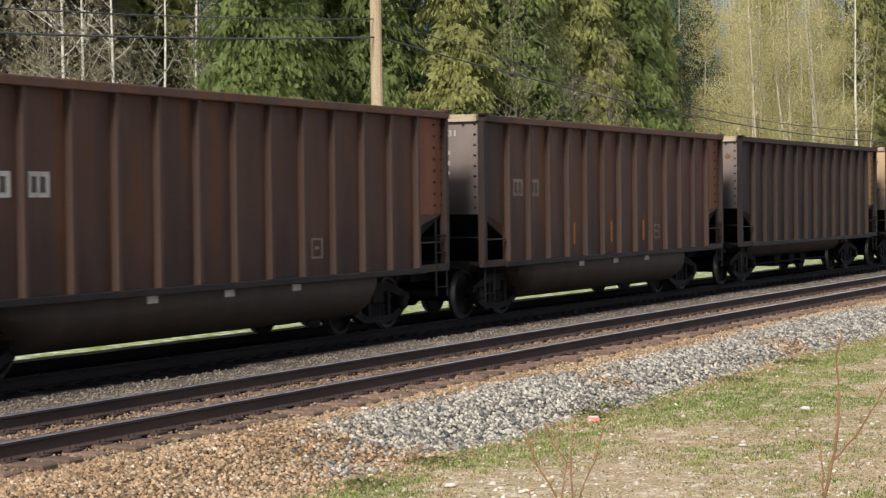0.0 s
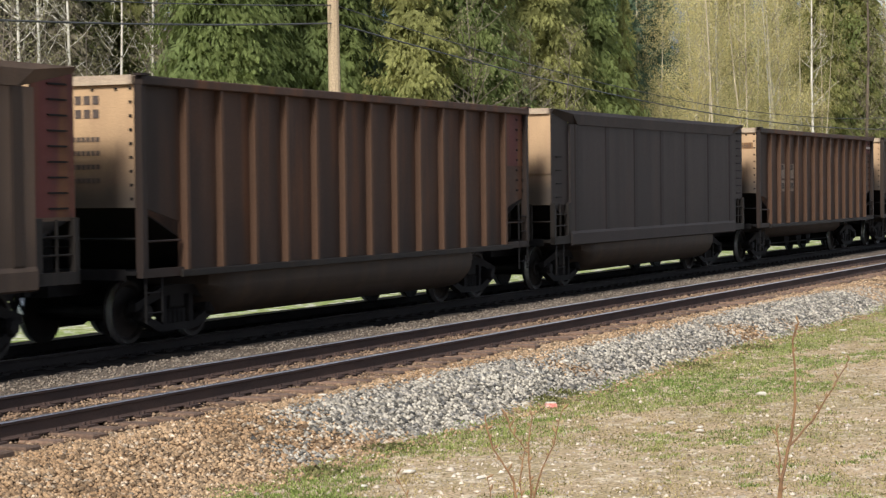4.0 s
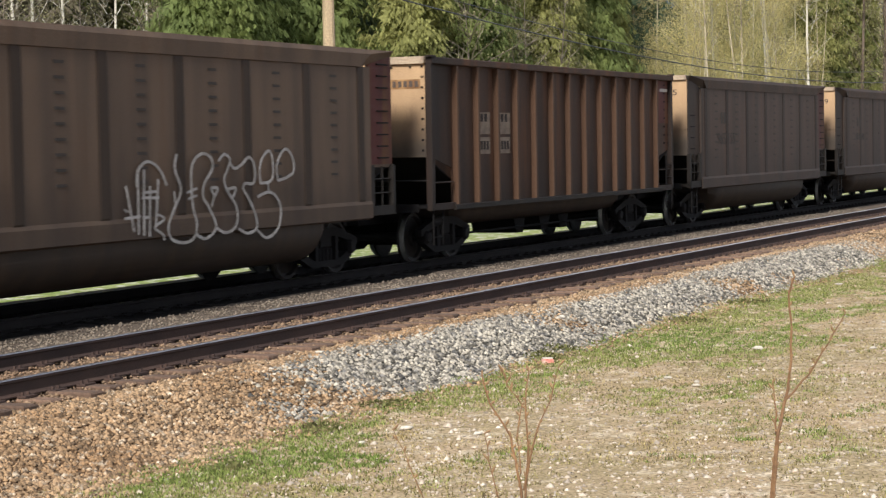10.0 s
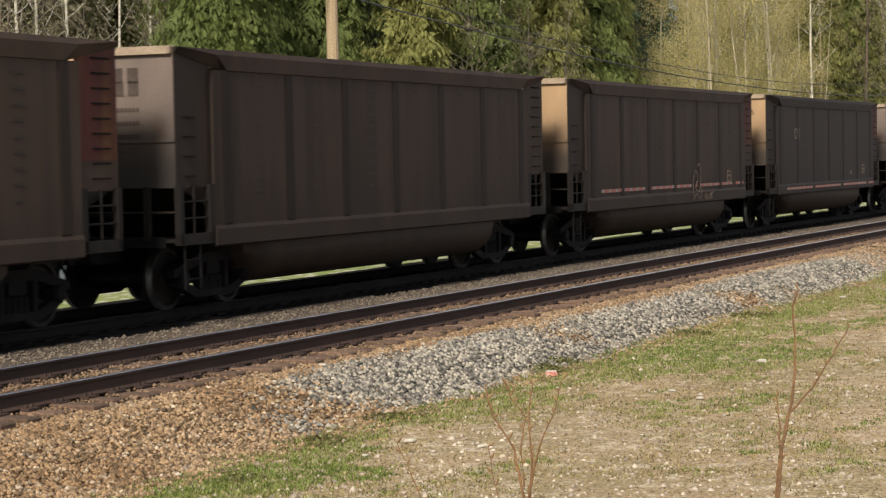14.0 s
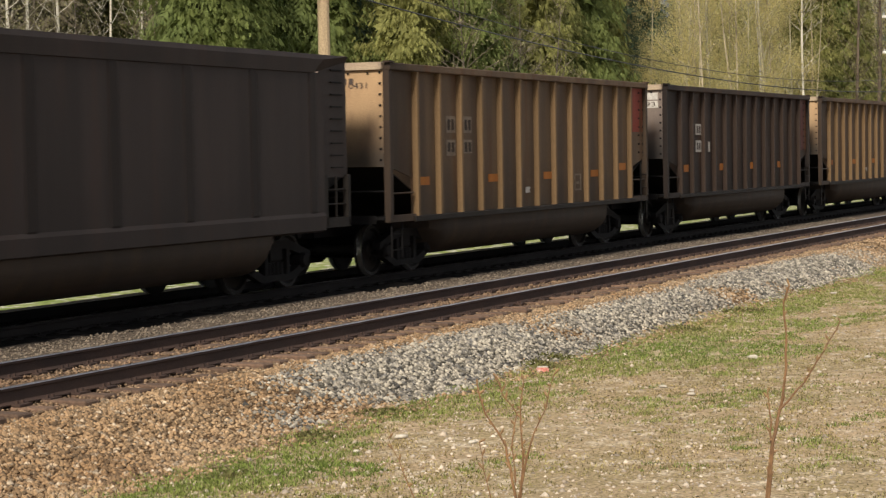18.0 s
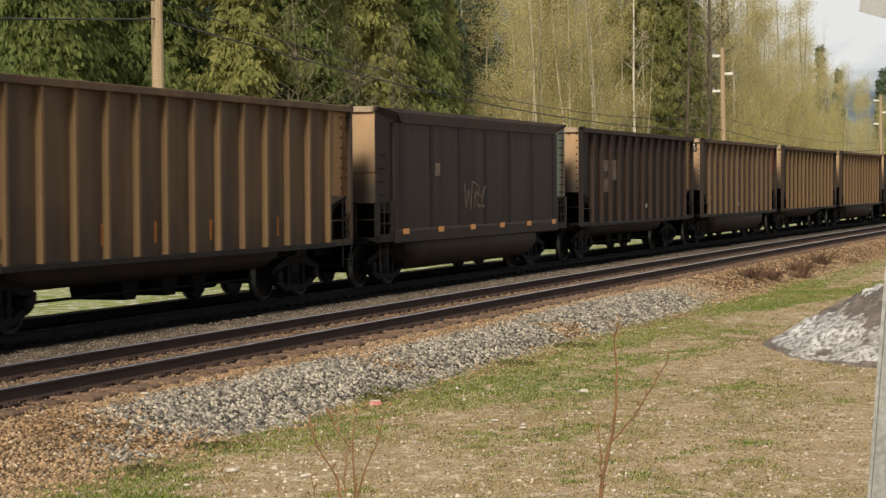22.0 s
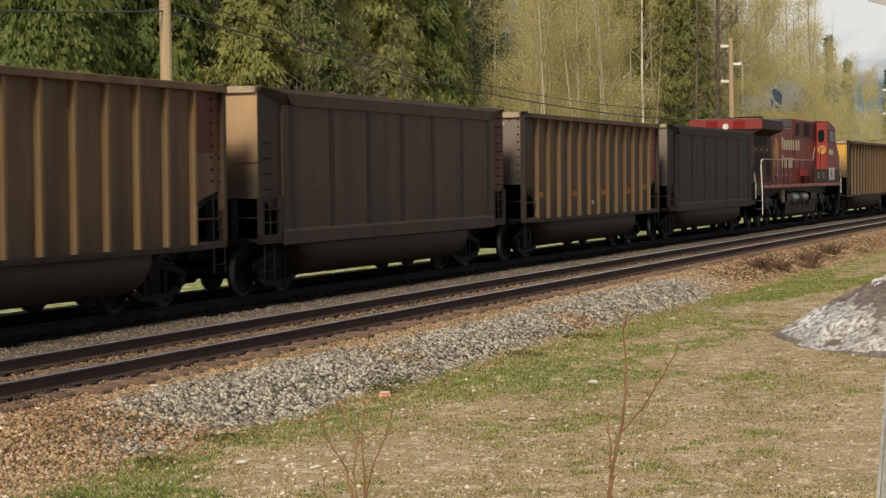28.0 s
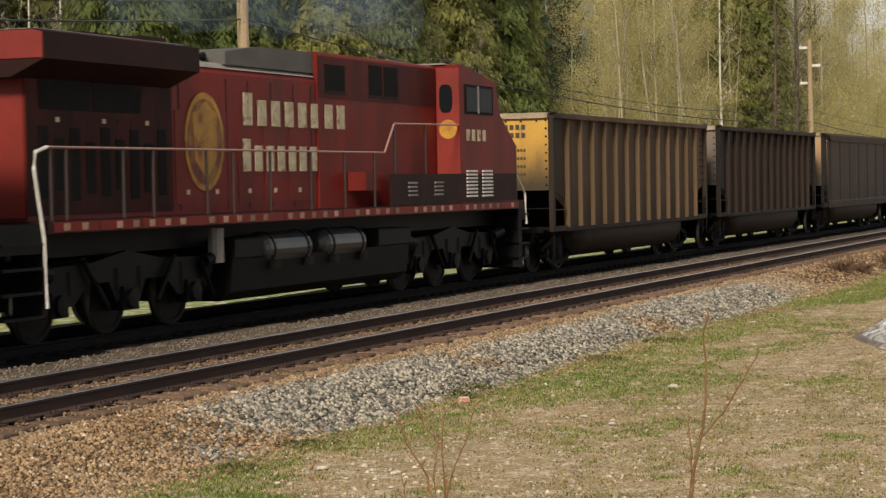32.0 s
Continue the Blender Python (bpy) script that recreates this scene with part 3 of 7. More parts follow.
def diamonds(c, u, v):
    """One pointed leaf spray at each centre c with half axes u and v."""
    n = len(c)
    verts = np.stack([c - u, c + u * 0.5 + v * 1.2, c + u * 0.6 - v], 1).reshape(-1, 3)
    return verts, np.arange(n * 3).reshape(n, 3)


def unit(a):
    return a / np.maximum(np.linalg.norm(a, axis=-1, keepdims=True), 1e-6)


def fronds(rng, c, u, side, length, width, droop):
    """One feathered frond at each place c: a drooping spine with leaflets to both sides, joined into one piece."""
    n, k = len(c), 3
    down = np.array([0.0, 0.0, -1.0])
    L = length[:, None]
    spine = [c + u * L * i / k + down * (droop * L * (i / k) ** 2) for i in range(k + 1)]
    verts, faces = list(spine), []
    for i in range(k):
        for sg in (-1.0, 1.0):
            reach = L * width * (1.05 - 0.7 * i / k) * rng.uniform(0.65, 1.25, (n, 1))
            tip = spine[i] * 0.4 + spine[i + 1] * 0.6 + side * sg * reach + u * reach * 0.75 + down * reach * rng.uniform(0.1, 0.7, (n, 1))
            faces.append((i, i + 1, len(verts)) if sg > 0 else (i + 1, i, len(verts)))
            verts.append(tip)
    m = len(verts)
    v = np.stack(verts, 1).reshape(-1, 3)
    f = (np.array(faces)[None] + (np.arange(n) * m)[:, None, None]).reshape(-1, 3)
    return v, f


def conifer_crown(seed, h, r, hang, size, branches, low=0.04, taper=0.8):
    """Boughs from the stem, each clad in fronds that hang (cedar) or lie flat (fir), and dense dead-ended inner sprays round the stem."""
    rng = np.random.default_rng(seed)
    zf = low + (0.985 - low) * rng.uniform(0, 1, branches) ** 1.2
    az = rng.uniform(0, 2 * np.pi, branches)
    length = r * (1 - zf) ** taper * rng.uniform(0.35, 1.15, branches) + 0.3
    C, U, S, L = [], [], [], []
    down = np.array([0.0, 0.0, -1.0])
    for z, a, ln in zip(zf, az, length):
        seen = 2.8 < z * h - 0.4 * hang * ln < 12.5
        grain = size * (1.0 if seen else 2.4)
        m = max(4, int(ln / grain * (3.3 if seen else 0.7)))
        s = rng.uniform(0.12, 1.0, m) ** 0.75
        d = np.array([math.cos(a), math.sin(a), 0.0])
        side = np.array([-d[1], d[0], 0.0])
        lat = rng.normal(0, 0.7, m) * (0.30 * ln * (1.15 - s) + 0.10)
        drop = -hang * ln * s ** 1.7 + 0.20 * ln * s + rng.normal(0, 0.17, m) - np.abs(lat) * 0.3
        c = d * (ln * s)[:, None] + side * lat[:, None]
        c[:, 2] += z * h + drop
        out = d * rng.uniform(0.5, 1.0, (m, 1)) + side * (np.sign(lat) * rng.uniform(0.1, 0.9, m))[:, None] + down * (hang * 2.0 + rng.uniform(-0.25, 0.45, (m, 1)))
        u = unit(out)
        sd = unit(np.cross(u, unit(d * 0.8 - down * 1.0 + rng.normal(0, 0.5, (m, 3)))))
        C.append(c), U.append(u), S.append(sd), L.append(grain * 1.6 * rng.uniform(0.5, 1.4, m) * (0.6 + 0.4 * min(1.0, ln / 1.5)))
        # inner sprays
        q = max(2, m // 9)
        t = rng.uniform(0.02, 0.45, q)
        ci = d * (ln * t)[:, None] + rng.normal(0, 0.16, (q, 3))
        ci[:, 2] += z * h
        ui = unit(rng.normal(0, 1, (q, 3)))
        C.append(ci), U.append(ui), S.append(unit(np.cross(ui, rng.normal(0, 1, (q, 3))))), L.append(size * 8.0 * rng.uniform(0.7, 1.2, q))
    return fronds(rng, np.concatenate(C), np.concatenate(U), np.concatenate(S), np.concatenate(L), 0.46, 0.35)


def trunk_geo(h, r, lean=0.0, seed=0, sides=8):
    rng = random.Random(seed)
    pts, rad = [], []
    n = 7
    for i in range(n + 1):
        t = i / n
        pts.append((lean * h * t + rng.uniform(-0.04, 0.04) * h * 0.1 * (i > 0), rng.uniform(-0.04, 0.04) * h * 0.1 * (i > 0), h * t - 0.3 * (i == 0)))
        rad.append(r * (1.0 - 0.93 * t) + (0.25 * r if i == 0 else 0))
    return Geo().tube(pts, rad, sides)


def branch_paths(rng, h, count, low, reach, up, jitter=0.12):
    """Limbs that leave the stem and curve; each with finer side twigs."""
    paths = []
    for _ in range(count):
        z = h * (low + (0.97 - low) * rng.random())
        a = rng.uniform(0, 6.283)
        ln = reach * h * (1.05 - z / h) ** 0.7 * rng.uniform(0.6, 1.2)
        d = Vector((math.cos(a), math.sin(a), up * rng.uniform(0.6, 1.3)))
        p = Vector((0, 0, z))
        pts = [p.copy()]
        for k in range(4):
            p = p + d.normalized() * ln / 4
            d += Vector((rng.uniform(-1, 1), rng.uniform(-1, 1), rng.uniform(-0.3, 0.9))) * jitter * 2
            pts.append(p.copy())
        paths.append((pts, max(0.012, 0.035 * ln / 3)))
        for k in range(2):
            q = pts[1 + 2 * k]
            e = Vector((rng.uniform(-1, 1), rng.uniform(-1, 1), rng.uniform(0.1, 1.0))).normalized()
            l2 = ln * rng.uniform(0.2, 0.45)
            paths.append(([q, q + e * l2 * 0.5, q + (e + Vector((0, 0, 0.3))).normalized() * l2], 0.011))
    return paths


def limbs_geo(paths):
    g = Geo()
    for pts, r in paths:
        n = len(pts)
        g.tube(pts, [r * (1 - 0.75 * i / (n - 1)) for i in range(n)], 3, caps=False)
    return g


def leaf_cloud(seed, paths, per, spread, size):
    rng = np.random.default_rng(seed)
    c = []
    for pts, r in paths:
        p = np.array([tuple(q) for q in pts])
        m = max(2, int(per * np.linalg.norm(p[-1] - p[0])))
        t = rng.uniform(0.25, 1.0, m) * (len(p) - 1)
        i = np.minimum(t.astype(int), len(p) - 2)
        f = (t - i)[:, None]
        c.append(p[i] * (1 - f) + p[i + 1] * f + rng.normal(0, spread, (m, 3)))
    c = np.concatenate(c)
    n = len(c)
    u = unit(rng.normal(0, 1, (n, 3)))
    w = unit(np.cross(u, rng.normal(0, 1, (n, 3))))
    k = size * rng.uniform(0.6, 1.3, (n, 1))
    return diamonds(c, u * k, w * k * 0.7)


def make_tree(name, label, trunk_mesh, trunk_mat, crown_mesh, limbs=None):
    tree = tagged(new(name), label, "tree")
    part("trunk", trunk_mesh, trunk_mat, tree)
    if limbs is not None:
        tagged(part("twig_mass", limbs, trunk_mat, tree), kind="stuff")
    if crown_mesh is not None:
        part("crown", crown_mesh, None, tree)
    return tree


def conifer(name, label, seed, h, r, hang, size, branches, mat, low=0.04):
    v, f = conifer_crown(seed, h, r, hang, size, branches, low)
    return make_tree(name, label, trunk_geo(h * 0.97, 0.012 * h + 0.05, 0, seed), BARK, soup("crown", v, f, [mat]))


def leafy(name, label, seed, h, count, low, reach, up, bark, mat, per, spread, size, radius, lean=0.0):
    rng = random.Random(seed)
    paths = branch_paths(rng, h, count, low, reach, up)
    crown = None
    if mat is not None:
        v, f = leaf_cloud(seed, paths, per, spread, size)
        crown = soup("crown", v, f, [mat])
    return make_tree(name, label, trunk_geo(h, radius, lean, seed), bark, crown, limbs_geo(paths))


PROTO = {
    "cedar": [conifer("cedar_tree", "broad cedar with drooping bright green boughs", 11, 19, 4.0, 0.5, 0.092, 430, CEDAR),
              conifer("cedar_tree", "cedar with drooping yellow-green sprays", 12, 17, 3.4, 0.45, 0.092, 420, CEDAR)],
    "olive": [conifer("cedar_tree", "soft olive-green cedar at the wood's edge", 13, 18, 3.2, 0.42, 0.092, 420, OLIVE),
              conifer("cedar_tree", "slim olive-green cedar with hanging sprays", 14, 21, 2.8, 0.4, 0.092, 460, OLIVE)],
    "green": [conifer("hemlock_tree", "deep green hemlock with feathery boughs", 15, 22, 3.6, 0.35, 0.1, 430, GREEN),
              conifer("hemlock_tree", "dense deep green hemlock with soft boughs", 16, 20, 3.2, 0.35, 0.1, 420, GREEN)],
    "fir": [conifer("fir_tree", "dark blue-green fir with layered boughs", 17, 20, 3.3, 0.16, 0.1, 430, FIR),
            conifer("fir_tree", "narrow dark fir with short boughs", 18, 23, 2.4, 0.2, 0.11, 420, FIR)],
    "poplar": [leafy("poplar_tree", "slender poplar in yellow-green spring leaf", 21, 19, 60, 0.10, 0.16, 1.1, PALE_BARK, SPRING, 105, 0.34, 0.038, 0.12),
               leafy("poplar_tree", "tall poplar in thin yellow-green leaf", 22, 22, 66, 0.12, 0.15, 1.2, PALE_BARK, SPRING, 100, 0.34, 0.038, 0.14, 0.02),
               leafy("poplar_tree", "young poplar with fresh yellow leaves", 23, 14, 56, 0.06, 0.2, 0.9, PALE_BARK, SPRING, 100, 0.32, 0.038, 0.09, -0.03)],
    "stem": [leafy("poplar_tree", "slim pale poplar stem with little leaf", 24, 20, 30, 0.3, 0.10, 1.3, STEM_BARK, SPRING, 40, 0.26, 0.036, 0.06, 0.01),
             leafy("poplar_tree", "slim leaning poplar stem with thin leaf", 25, 18, 26, 0.25, 0.11, 1.3, STEM_BARK, SPRING, 40, 0.26, 0.036, 0.055, -0.05)],
    "bare": [leafy("alder_shrub", "bare grey alder with dull buds", 31, 9, 60, 0.05, 0.36, 0.7, TWIG, BUDS, 14, 0.14, 0.04, 0.07),
             leafy("alder_shrub", "leafless twiggy grey alder shrub", 32, 8, 70, 0.03, 0.42, 0.6, TWIG, BUDS, 12, 0.14, 0.04, 0.06, 0.05)],
    "birch": [leafy("birch_tree", "white-barked birch, nearly leafless", 41, 16, 40, 0.2, 0.15, 1.0, BIRCH, BUDS, 9, 0.12, 0.04, 0.085, 0.01),
              leafy("birch_tree", "leaning white-barked birch, nearly leafless", 42, 15, 36, 0.2, 0.16, 1.0, BIRCH, BUDS, 9, 0.12, 0.04, 0.08, -0.07)],
    "deep": [conifer("hemlock_tree", "shaded green hemlock deep in the wood", 61, 21, 3.8, 0.4, 0.18, 230, GREEN),
             conifer("cedar_tree", "shaded olive cedar deep in the wood", 62, 17, 3.4, 0.4, 0.18, 230, OLIVE)],
    "thicket": [conifer("alder_thicket", "dense brown-grey thicket of budding alder", 63, 16, 3.2, 0.15, 0.14, 230, DULL),
                conifer("alder_thicket", "tall olive-grey thicket of budding alder", 64, 18, 2.9, 0.12, 0.14, 240, DULL)],
    "snag": [leafy("cottonwood_tree", "tall dark-stemmed cottonwood with thin leaf", 51, 27, 70, 0.25, 0.14, 0.9, BARK, BUDS, 10, 0.2, 0.08, 0.2)],
}
used = set()
tree_rng = random.Random(77)


def plant(kind, x, y, scale=1.0, pick=None):
    """Sets one tree of a kind on the ground; the first use places the original."""
    options = PROTO[kind]
    ob = options[pick if pick is not None else tree_rng.randrange(len(options))]
    tilt = {"birch": 1.2, "poplar": 2.0, "stem": 2.5, "bare": 5.0}.get(kind, 0.6)
    m = pose(x, y, ground_z(x, y) - 0.1, tree_rng.uniform(-tilt, tilt), tree_rng.uniform(-tilt, tilt), tree_rng.uniform(0, 360)) @ Matrix.Scale(scale, 4)
    if ob.name in used:
        c = copy_thing(ob, m)
        c.scale = (scale, scale, scale)
    else:
        used.add(ob.name)
        ob.matrix_basis = m
        c = ob
    c["group"] = "trees of the wood behind the line"
    return c


for x in (56.3, 57.6, 59.3, 64.5):
    plant("birch", x, 39, 1.0, 0)
plant("birch", 62.4, 39, 1.0, 1)
plant("birch", 54.0, 40.5, 0.9, 1)
for x, y in ((50, 40), (53, 42), (55, 38.5), (57.5, 41), (60, 43), (61, 39.5), (65, 38), (64, 42), (58, 45), (67, 41), (52, 45), (62, 46), (66, 44.5), (70.5, 28.6), (74.5, 28.3), (77, 28.2)):
    plant("bare", x, y, tree_rng.uniform(0.9, 1.35))
# olive wall of the wood behind the birches
for x, y in ((61, 49), (64, 51), (67, 49.5), (70, 51.5), (73, 50), (76, 52), (79, 50.5), (83, 52), (87, 50), (66, 56), (72, 57), (78, 57), (84, 57), (60, 54), (57, 47), (62, 46.5), (68, 46), (59.5, 50), (63, 53.5), (69, 54), (75, 54.5), (81, 54), (55, 50), (52, 47)):
    plant("thicket" if x < 70 else "deep", x, y, tree_rng.uniform(1.15, 1.45), None if x < 70 else 1)
for x, y, k, p, s in ((60.5, 34.2, "cedar", 0, 0.95), (64.0, 34.8, "cedar", 1, 1.0), (67.6, 33.8, "cedar", 0, 1.0), (66.0, 37.6, "green", 1, 0.9), (72.0, 35.0, "fir", 0, 0.9), (75.0, 36.5, "fir", 1, 1.0),
                      (70.6, 37.5, "green", 0, 1.0), (69.0, 30.6, "olive", 1, 0.9), (72.0, 29.6, "cedar", 1, 0.95), (75.2, 30.5, "olive", 1, 0.95), (78.4, 29.3, "olive", 0, 1.0), (81.6, 30.2, "olive", 1, 1.0), (84.0, 34.0, "olive", 0, 1.0),
                      (79.5, 38.0, "green", 1, 1.0), (86.0, 38.0, "green", 0, 1.0), (85.0, 29.6, "cedar", 1, 1.05), (90.0, 31.4, "fir", 0, 0.66), (92.0, 30.2, "olive", 1, 0.55), (94.5, 31.8, "fir", 0, 0.62), (97.6, 32.2, "fir", 0, 0.66), (101.0, 33.0, "fir", 0, 0.72), (104.6, 33.6, "fir", 0, 0.70), (109.0, 33.6, "fir", 0, 0.70), (105.4, 32.5, "fir", 0, 0.66), (110.6, 34.7, "fir", 0, 0.74), (121.0, 37.0, "poplar", 2, 0.8), (126.0, 39.2, "poplar", 2, 0.78), (130.0, 38.6, "poplar", 2, 0.8), (118.5, 37.6, "poplar", 2, 0.75),
                      (112.6, 33.4, "fir", 0, 0.56), (106.5, 31.6, "fir", 0, 0.45), (98.0, 36.5, "green", 0, 1.0)):
    plant(k, x, y, s, p)
# poplars along the bend of the wood
for x, y in ((93.0, 27.4), (95.5, 29.7), (96.8, 27.0), (99.0, 28.8), (102.0, 27.3), (104.5, 29.7), (107.7, 27.0), (110.7, 28.8), (113.6, 27.0), (116.5, 28.4),
             (101, 32.3), (107, 31.8), (112, 32.3), (118, 31.4), (123, 30.6)):
    plant("poplar", x, y, tree_rng.uniform(0.85, 1.05))
plant("birch", 113.9, 26.5, 1.2, 0)
plant("birch", 109.4, 27.5, 1.1, 1)
for x, y, k, p, s in ((119.5, 27.6, "olive", 1, 1.0), (123.6, 26.9, "cedar", 0, 1.05), (128.0, 27.6, "olive", 0, 1.05), (132.5, 28.6, "cedar", 1, 1.0), (120.8, 28.4, "snag", 0, 0.9), (136.4, 26.7, "snag", 0, 0.85),
                      (130, 28.4, "snag", 0, 0.9), (140, 25.8, "poplar", 0, 1.23), (142, 27, "snag", 0, 0.9), (147, 27.6, "snag", 0, 0.85), (152, 28.4, "snag", 0, 0.8),
                      (138, 27.1, "poplar", 1, 1.10), (146, 25.4, "poplar", 1, 0.98), (143.6, 26.7, "poplar", 2, 1.43), (148.8, 26.2, "poplar", 0, 1.10), (152.5, 25.4, "poplar", 2, 1.30),
                      (155.8, 26.2, "poplar", 2, 1.30), (162, 25.4, "poplar", 2, 1.17), (159, 25.4, "poplar", 0, 0.98), (165.6, 25.4, "poplar", 2, 1.23), (170.6, 25.4, "poplar", 0, 1.07),
                      (177, 26.2, "poplar", 2, 1.10), (184, 26.2, "poplar", 2, 1.04), (174, 27, "poplar", 2, 1.04), (168, 28, "poplar", 0, 0.91), (181, 28, "poplar", 2, 1.10),
                      (190, 25, "poplar", 2, 0.98), (197, 26, "poplar", 0, 0.72), (205, 25, "poplar", 2, 0.91), (213, 26, "poplar", 2, 0.98), (222, 25, "poplar", 0, 0.65), (231, 25, "poplar", 2, 0.91),
                      (242, 25, "poplar", 2, 0.85), (255, 25, "poplar", 2, 0.91), (268, 25, "poplar", 2, 0.91), (285, 25, "poplar", 2, 0.98), (305, 24, "poplar", 2, 1.04),
                      (158, 30, "poplar", 2, 1.2), (164, 31, "poplar", 0, 0.85), (171, 30, "poplar", 2, 1.25), (178, 31, "poplar", 1, 0.7), (186, 30, "poplar", 2, 1.15), (194, 31, "poplar", 0, 0.75), (203, 30, "poplar", 2, 1.05),
                      (212, 31, "poplar", 0, 0.7), (150, 31, "poplar", 1, 0.8), (160, 34, "deep", 1, 0.75), (176, 34, "deep", 1, 0.65), (190, 33, "deep", 1, 0.6), (208, 33, "deep", 0, 0.5), (224, 30, "poplar", 2, 0.95), (215, 30, "poplar", 2, 1.1), (226, 33, "poplar", 2, 1.1), (236, 32, "poplar", 2, 1.1), (247, 33, "poplar", 2, 1.15), (259, 32, "poplar", 2, 1.1),
                      (220, 38, "deep", 1, 0.8), (236, 39, "deep", 1, 0.8), (251, 38, "deep", 1, 0.75), (268, 36, "deep", 1, 0.75), (240, 34, "fir", 1, 0.8), (186, 22.5, "poplar", 2, 0.7), (196, 22, "poplar", 2, 0.75), (206, 21.5, "poplar", 2, 0.8),
                      (232.5, 31, "fir", 1, 0.66), (263.5, 30, "fir", 1, 0.68), (274, 31, "fir", 1, 0.76), (283, 30, "fir", 1, 0.72), (292, 30, "fir", 1, 0.8), (300, 27, "fir", 1, 0.75)):
    plant(k, x, y, s, p)
# slim stems along the face of the poplars
for i in range(20):
    x = 91.0 + 92.0 * tree_rng.random() ** 1.2
    plant("stem", x, 26.2 - 0.012 * (x - 91) + tree_rng.uniform(-0.6, 0.9), tree_rng.uniform(0.75, 1.1) * (1.0 if x < 145 else 0.8))
# thicket behind the poplars
for i in range(34):
    far = 118 + 62 * tree_rng.random()
    aim = radians(tree_rng.uniform(11.0, 16.4))
    k, p = tree_rng.choice((("poplar", 0), ("poplar", 1), ("poplar", 0), ("deep", 1), ("snag", 0)))
    plant(k, far * math.cos(aim), far * math.sin(aim), tree_rng.uniform(0.85, 1.05) * (0.75 if k == "snag" else 1.0), p)
# deeper rows
for i in range(24):
    x = tree_rng.uniform(66, 190)
    y = 40 + tree_rng.uniform(0, 16)
    if 16.5 < math.degrees(math.atan2(y, x)) < 19.9:
        continue
    if x < 118:
        k, p = "deep", tree_rng.randrange(2)
    elif x < 150:
        k, p = tree_rng.choice((("poplar", 0), ("poplar", 1), ("deep", 0)))
    else:
        k, p = "poplar", None
    plant(k, x, y, tree_rng.uniform(0.85, 1.1) * (1.0 if x < 150 else 0.75), p)


def build_mountains():
    """A wooded slope; its upper part is lost in low cloud, which hangs lower towards the line's end."""
    # Blue of the distance haze is put into the forest colour.
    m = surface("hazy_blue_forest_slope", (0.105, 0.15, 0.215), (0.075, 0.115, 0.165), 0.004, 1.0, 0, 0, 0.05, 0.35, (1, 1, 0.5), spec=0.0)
    nt = m.node_tree
    n = nt.nodes
    tc, xyz, cloud = n.new("ShaderNodeTexCoord"), n.new("ShaderNodeSeparateXYZ"), n.new("ShaderNodeTexNoise")
    link(nt, tc.outputs["Object"], xyz.inputs[0])
    link(nt, tc.outputs["Object"], cloud.inputs["Vector"])
    cloud.inputs["Scale"].default_value, cloud.inputs["Detail"].default_value = 0.006, 6.0
    base = n.new("ShaderNodeMapRange")
    base.inputs[1].default_value, base.inputs[2].default_value, base.inputs[3].default_value, base.inputs[4].default_value = 250.0, 620.0, 85.0, 330.0
    link(nt, xyz.outputs["Y"], base.inputs[0])
    wob = n.new("ShaderNodeMapRange")
    wob.inputs[3].default_value, wob.inputs[4].default_value = -70.0, 70.0
    link(nt, cloud.outputs["Fac"], wob.inputs[0])
    up = n.new("ShaderNodeMath")
    link(nt, xyz.outputs["Z"], up.inputs[0])
    link(nt, wob.outputs[0], up.inputs[1])
    gap = n.new("ShaderNodeMath")
    gap.operation = "SUBTRACT"
    link(nt, up.outputs[0], gap.inputs[0])
    link(nt, base.outputs[0], gap.inputs[1])
    fade = n.new("ShaderNodeMapRange")
    fade.interpolation_type = "SMOOTHSTEP"
    fade.inputs[1].default_value, fade.inputs[2].default_value = -22.0, 22.0
    link(nt, gap.outputs[0], fade.inputs[0])
    mix, clear = n.new("ShaderNodeMixShader"), n.new("ShaderNodeBsdfTransparent")
    link(nt, fade.outputs[0], mix.inputs[0])
    link(nt, n["Principled BSDF"].outputs[0], mix.inputs[1])
    link(nt, clear.outputs[0], mix.inputs[2])
    link(nt, mix.outputs[0], n["Material Output"].inputs["Surface"])
    xs = np.linspace(-2500, 2800, 150)
    v, f = [], []
    rows = 14
    for x in xs:
        top = 360 + 60 * noise.noise(Vector((x * 0.0012, 0, 5))) + 40 * noise.noise(Vector((x * 0.006, 0, 9)))
        ang = (x + 2500) / 5300 * math.pi
        for j in range(rows):
            t = j / (rows - 1)
            r = 1500 + 900 * t + 60 * noise.noise(Vector((x * 0.01, t * 3, 4)))
            v.append((-r * math.cos(ang), r * math.sin(ang), top * t ** 0.8 + 22 * noise.noise(Vector((x * 0.02, t * 6, 1))) - 6))
    for i in range(len(xs) - 1):
        for j in range(rows - 1):
            a = i * rows + j
            f.append((a, a + rows, a + rows + 1, a + 1))
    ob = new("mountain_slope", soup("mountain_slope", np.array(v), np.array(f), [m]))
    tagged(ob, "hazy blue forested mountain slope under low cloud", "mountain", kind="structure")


build_mountains()


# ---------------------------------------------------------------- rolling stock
# Car brown darkened: the shade below the body is put into the tub.
SHADED_TUB = paint("sooty_brown_belly_paint", (0.040, 0.030, 0.024), (0.030, 0.024, 0.020), rust=(0.055, 0.038, 0.026), cut=(0.5, 0.8))
CAR_PITCH = 16.09
BODY = 14.6
HALF = 1.58
WHEEL_R = 0.457


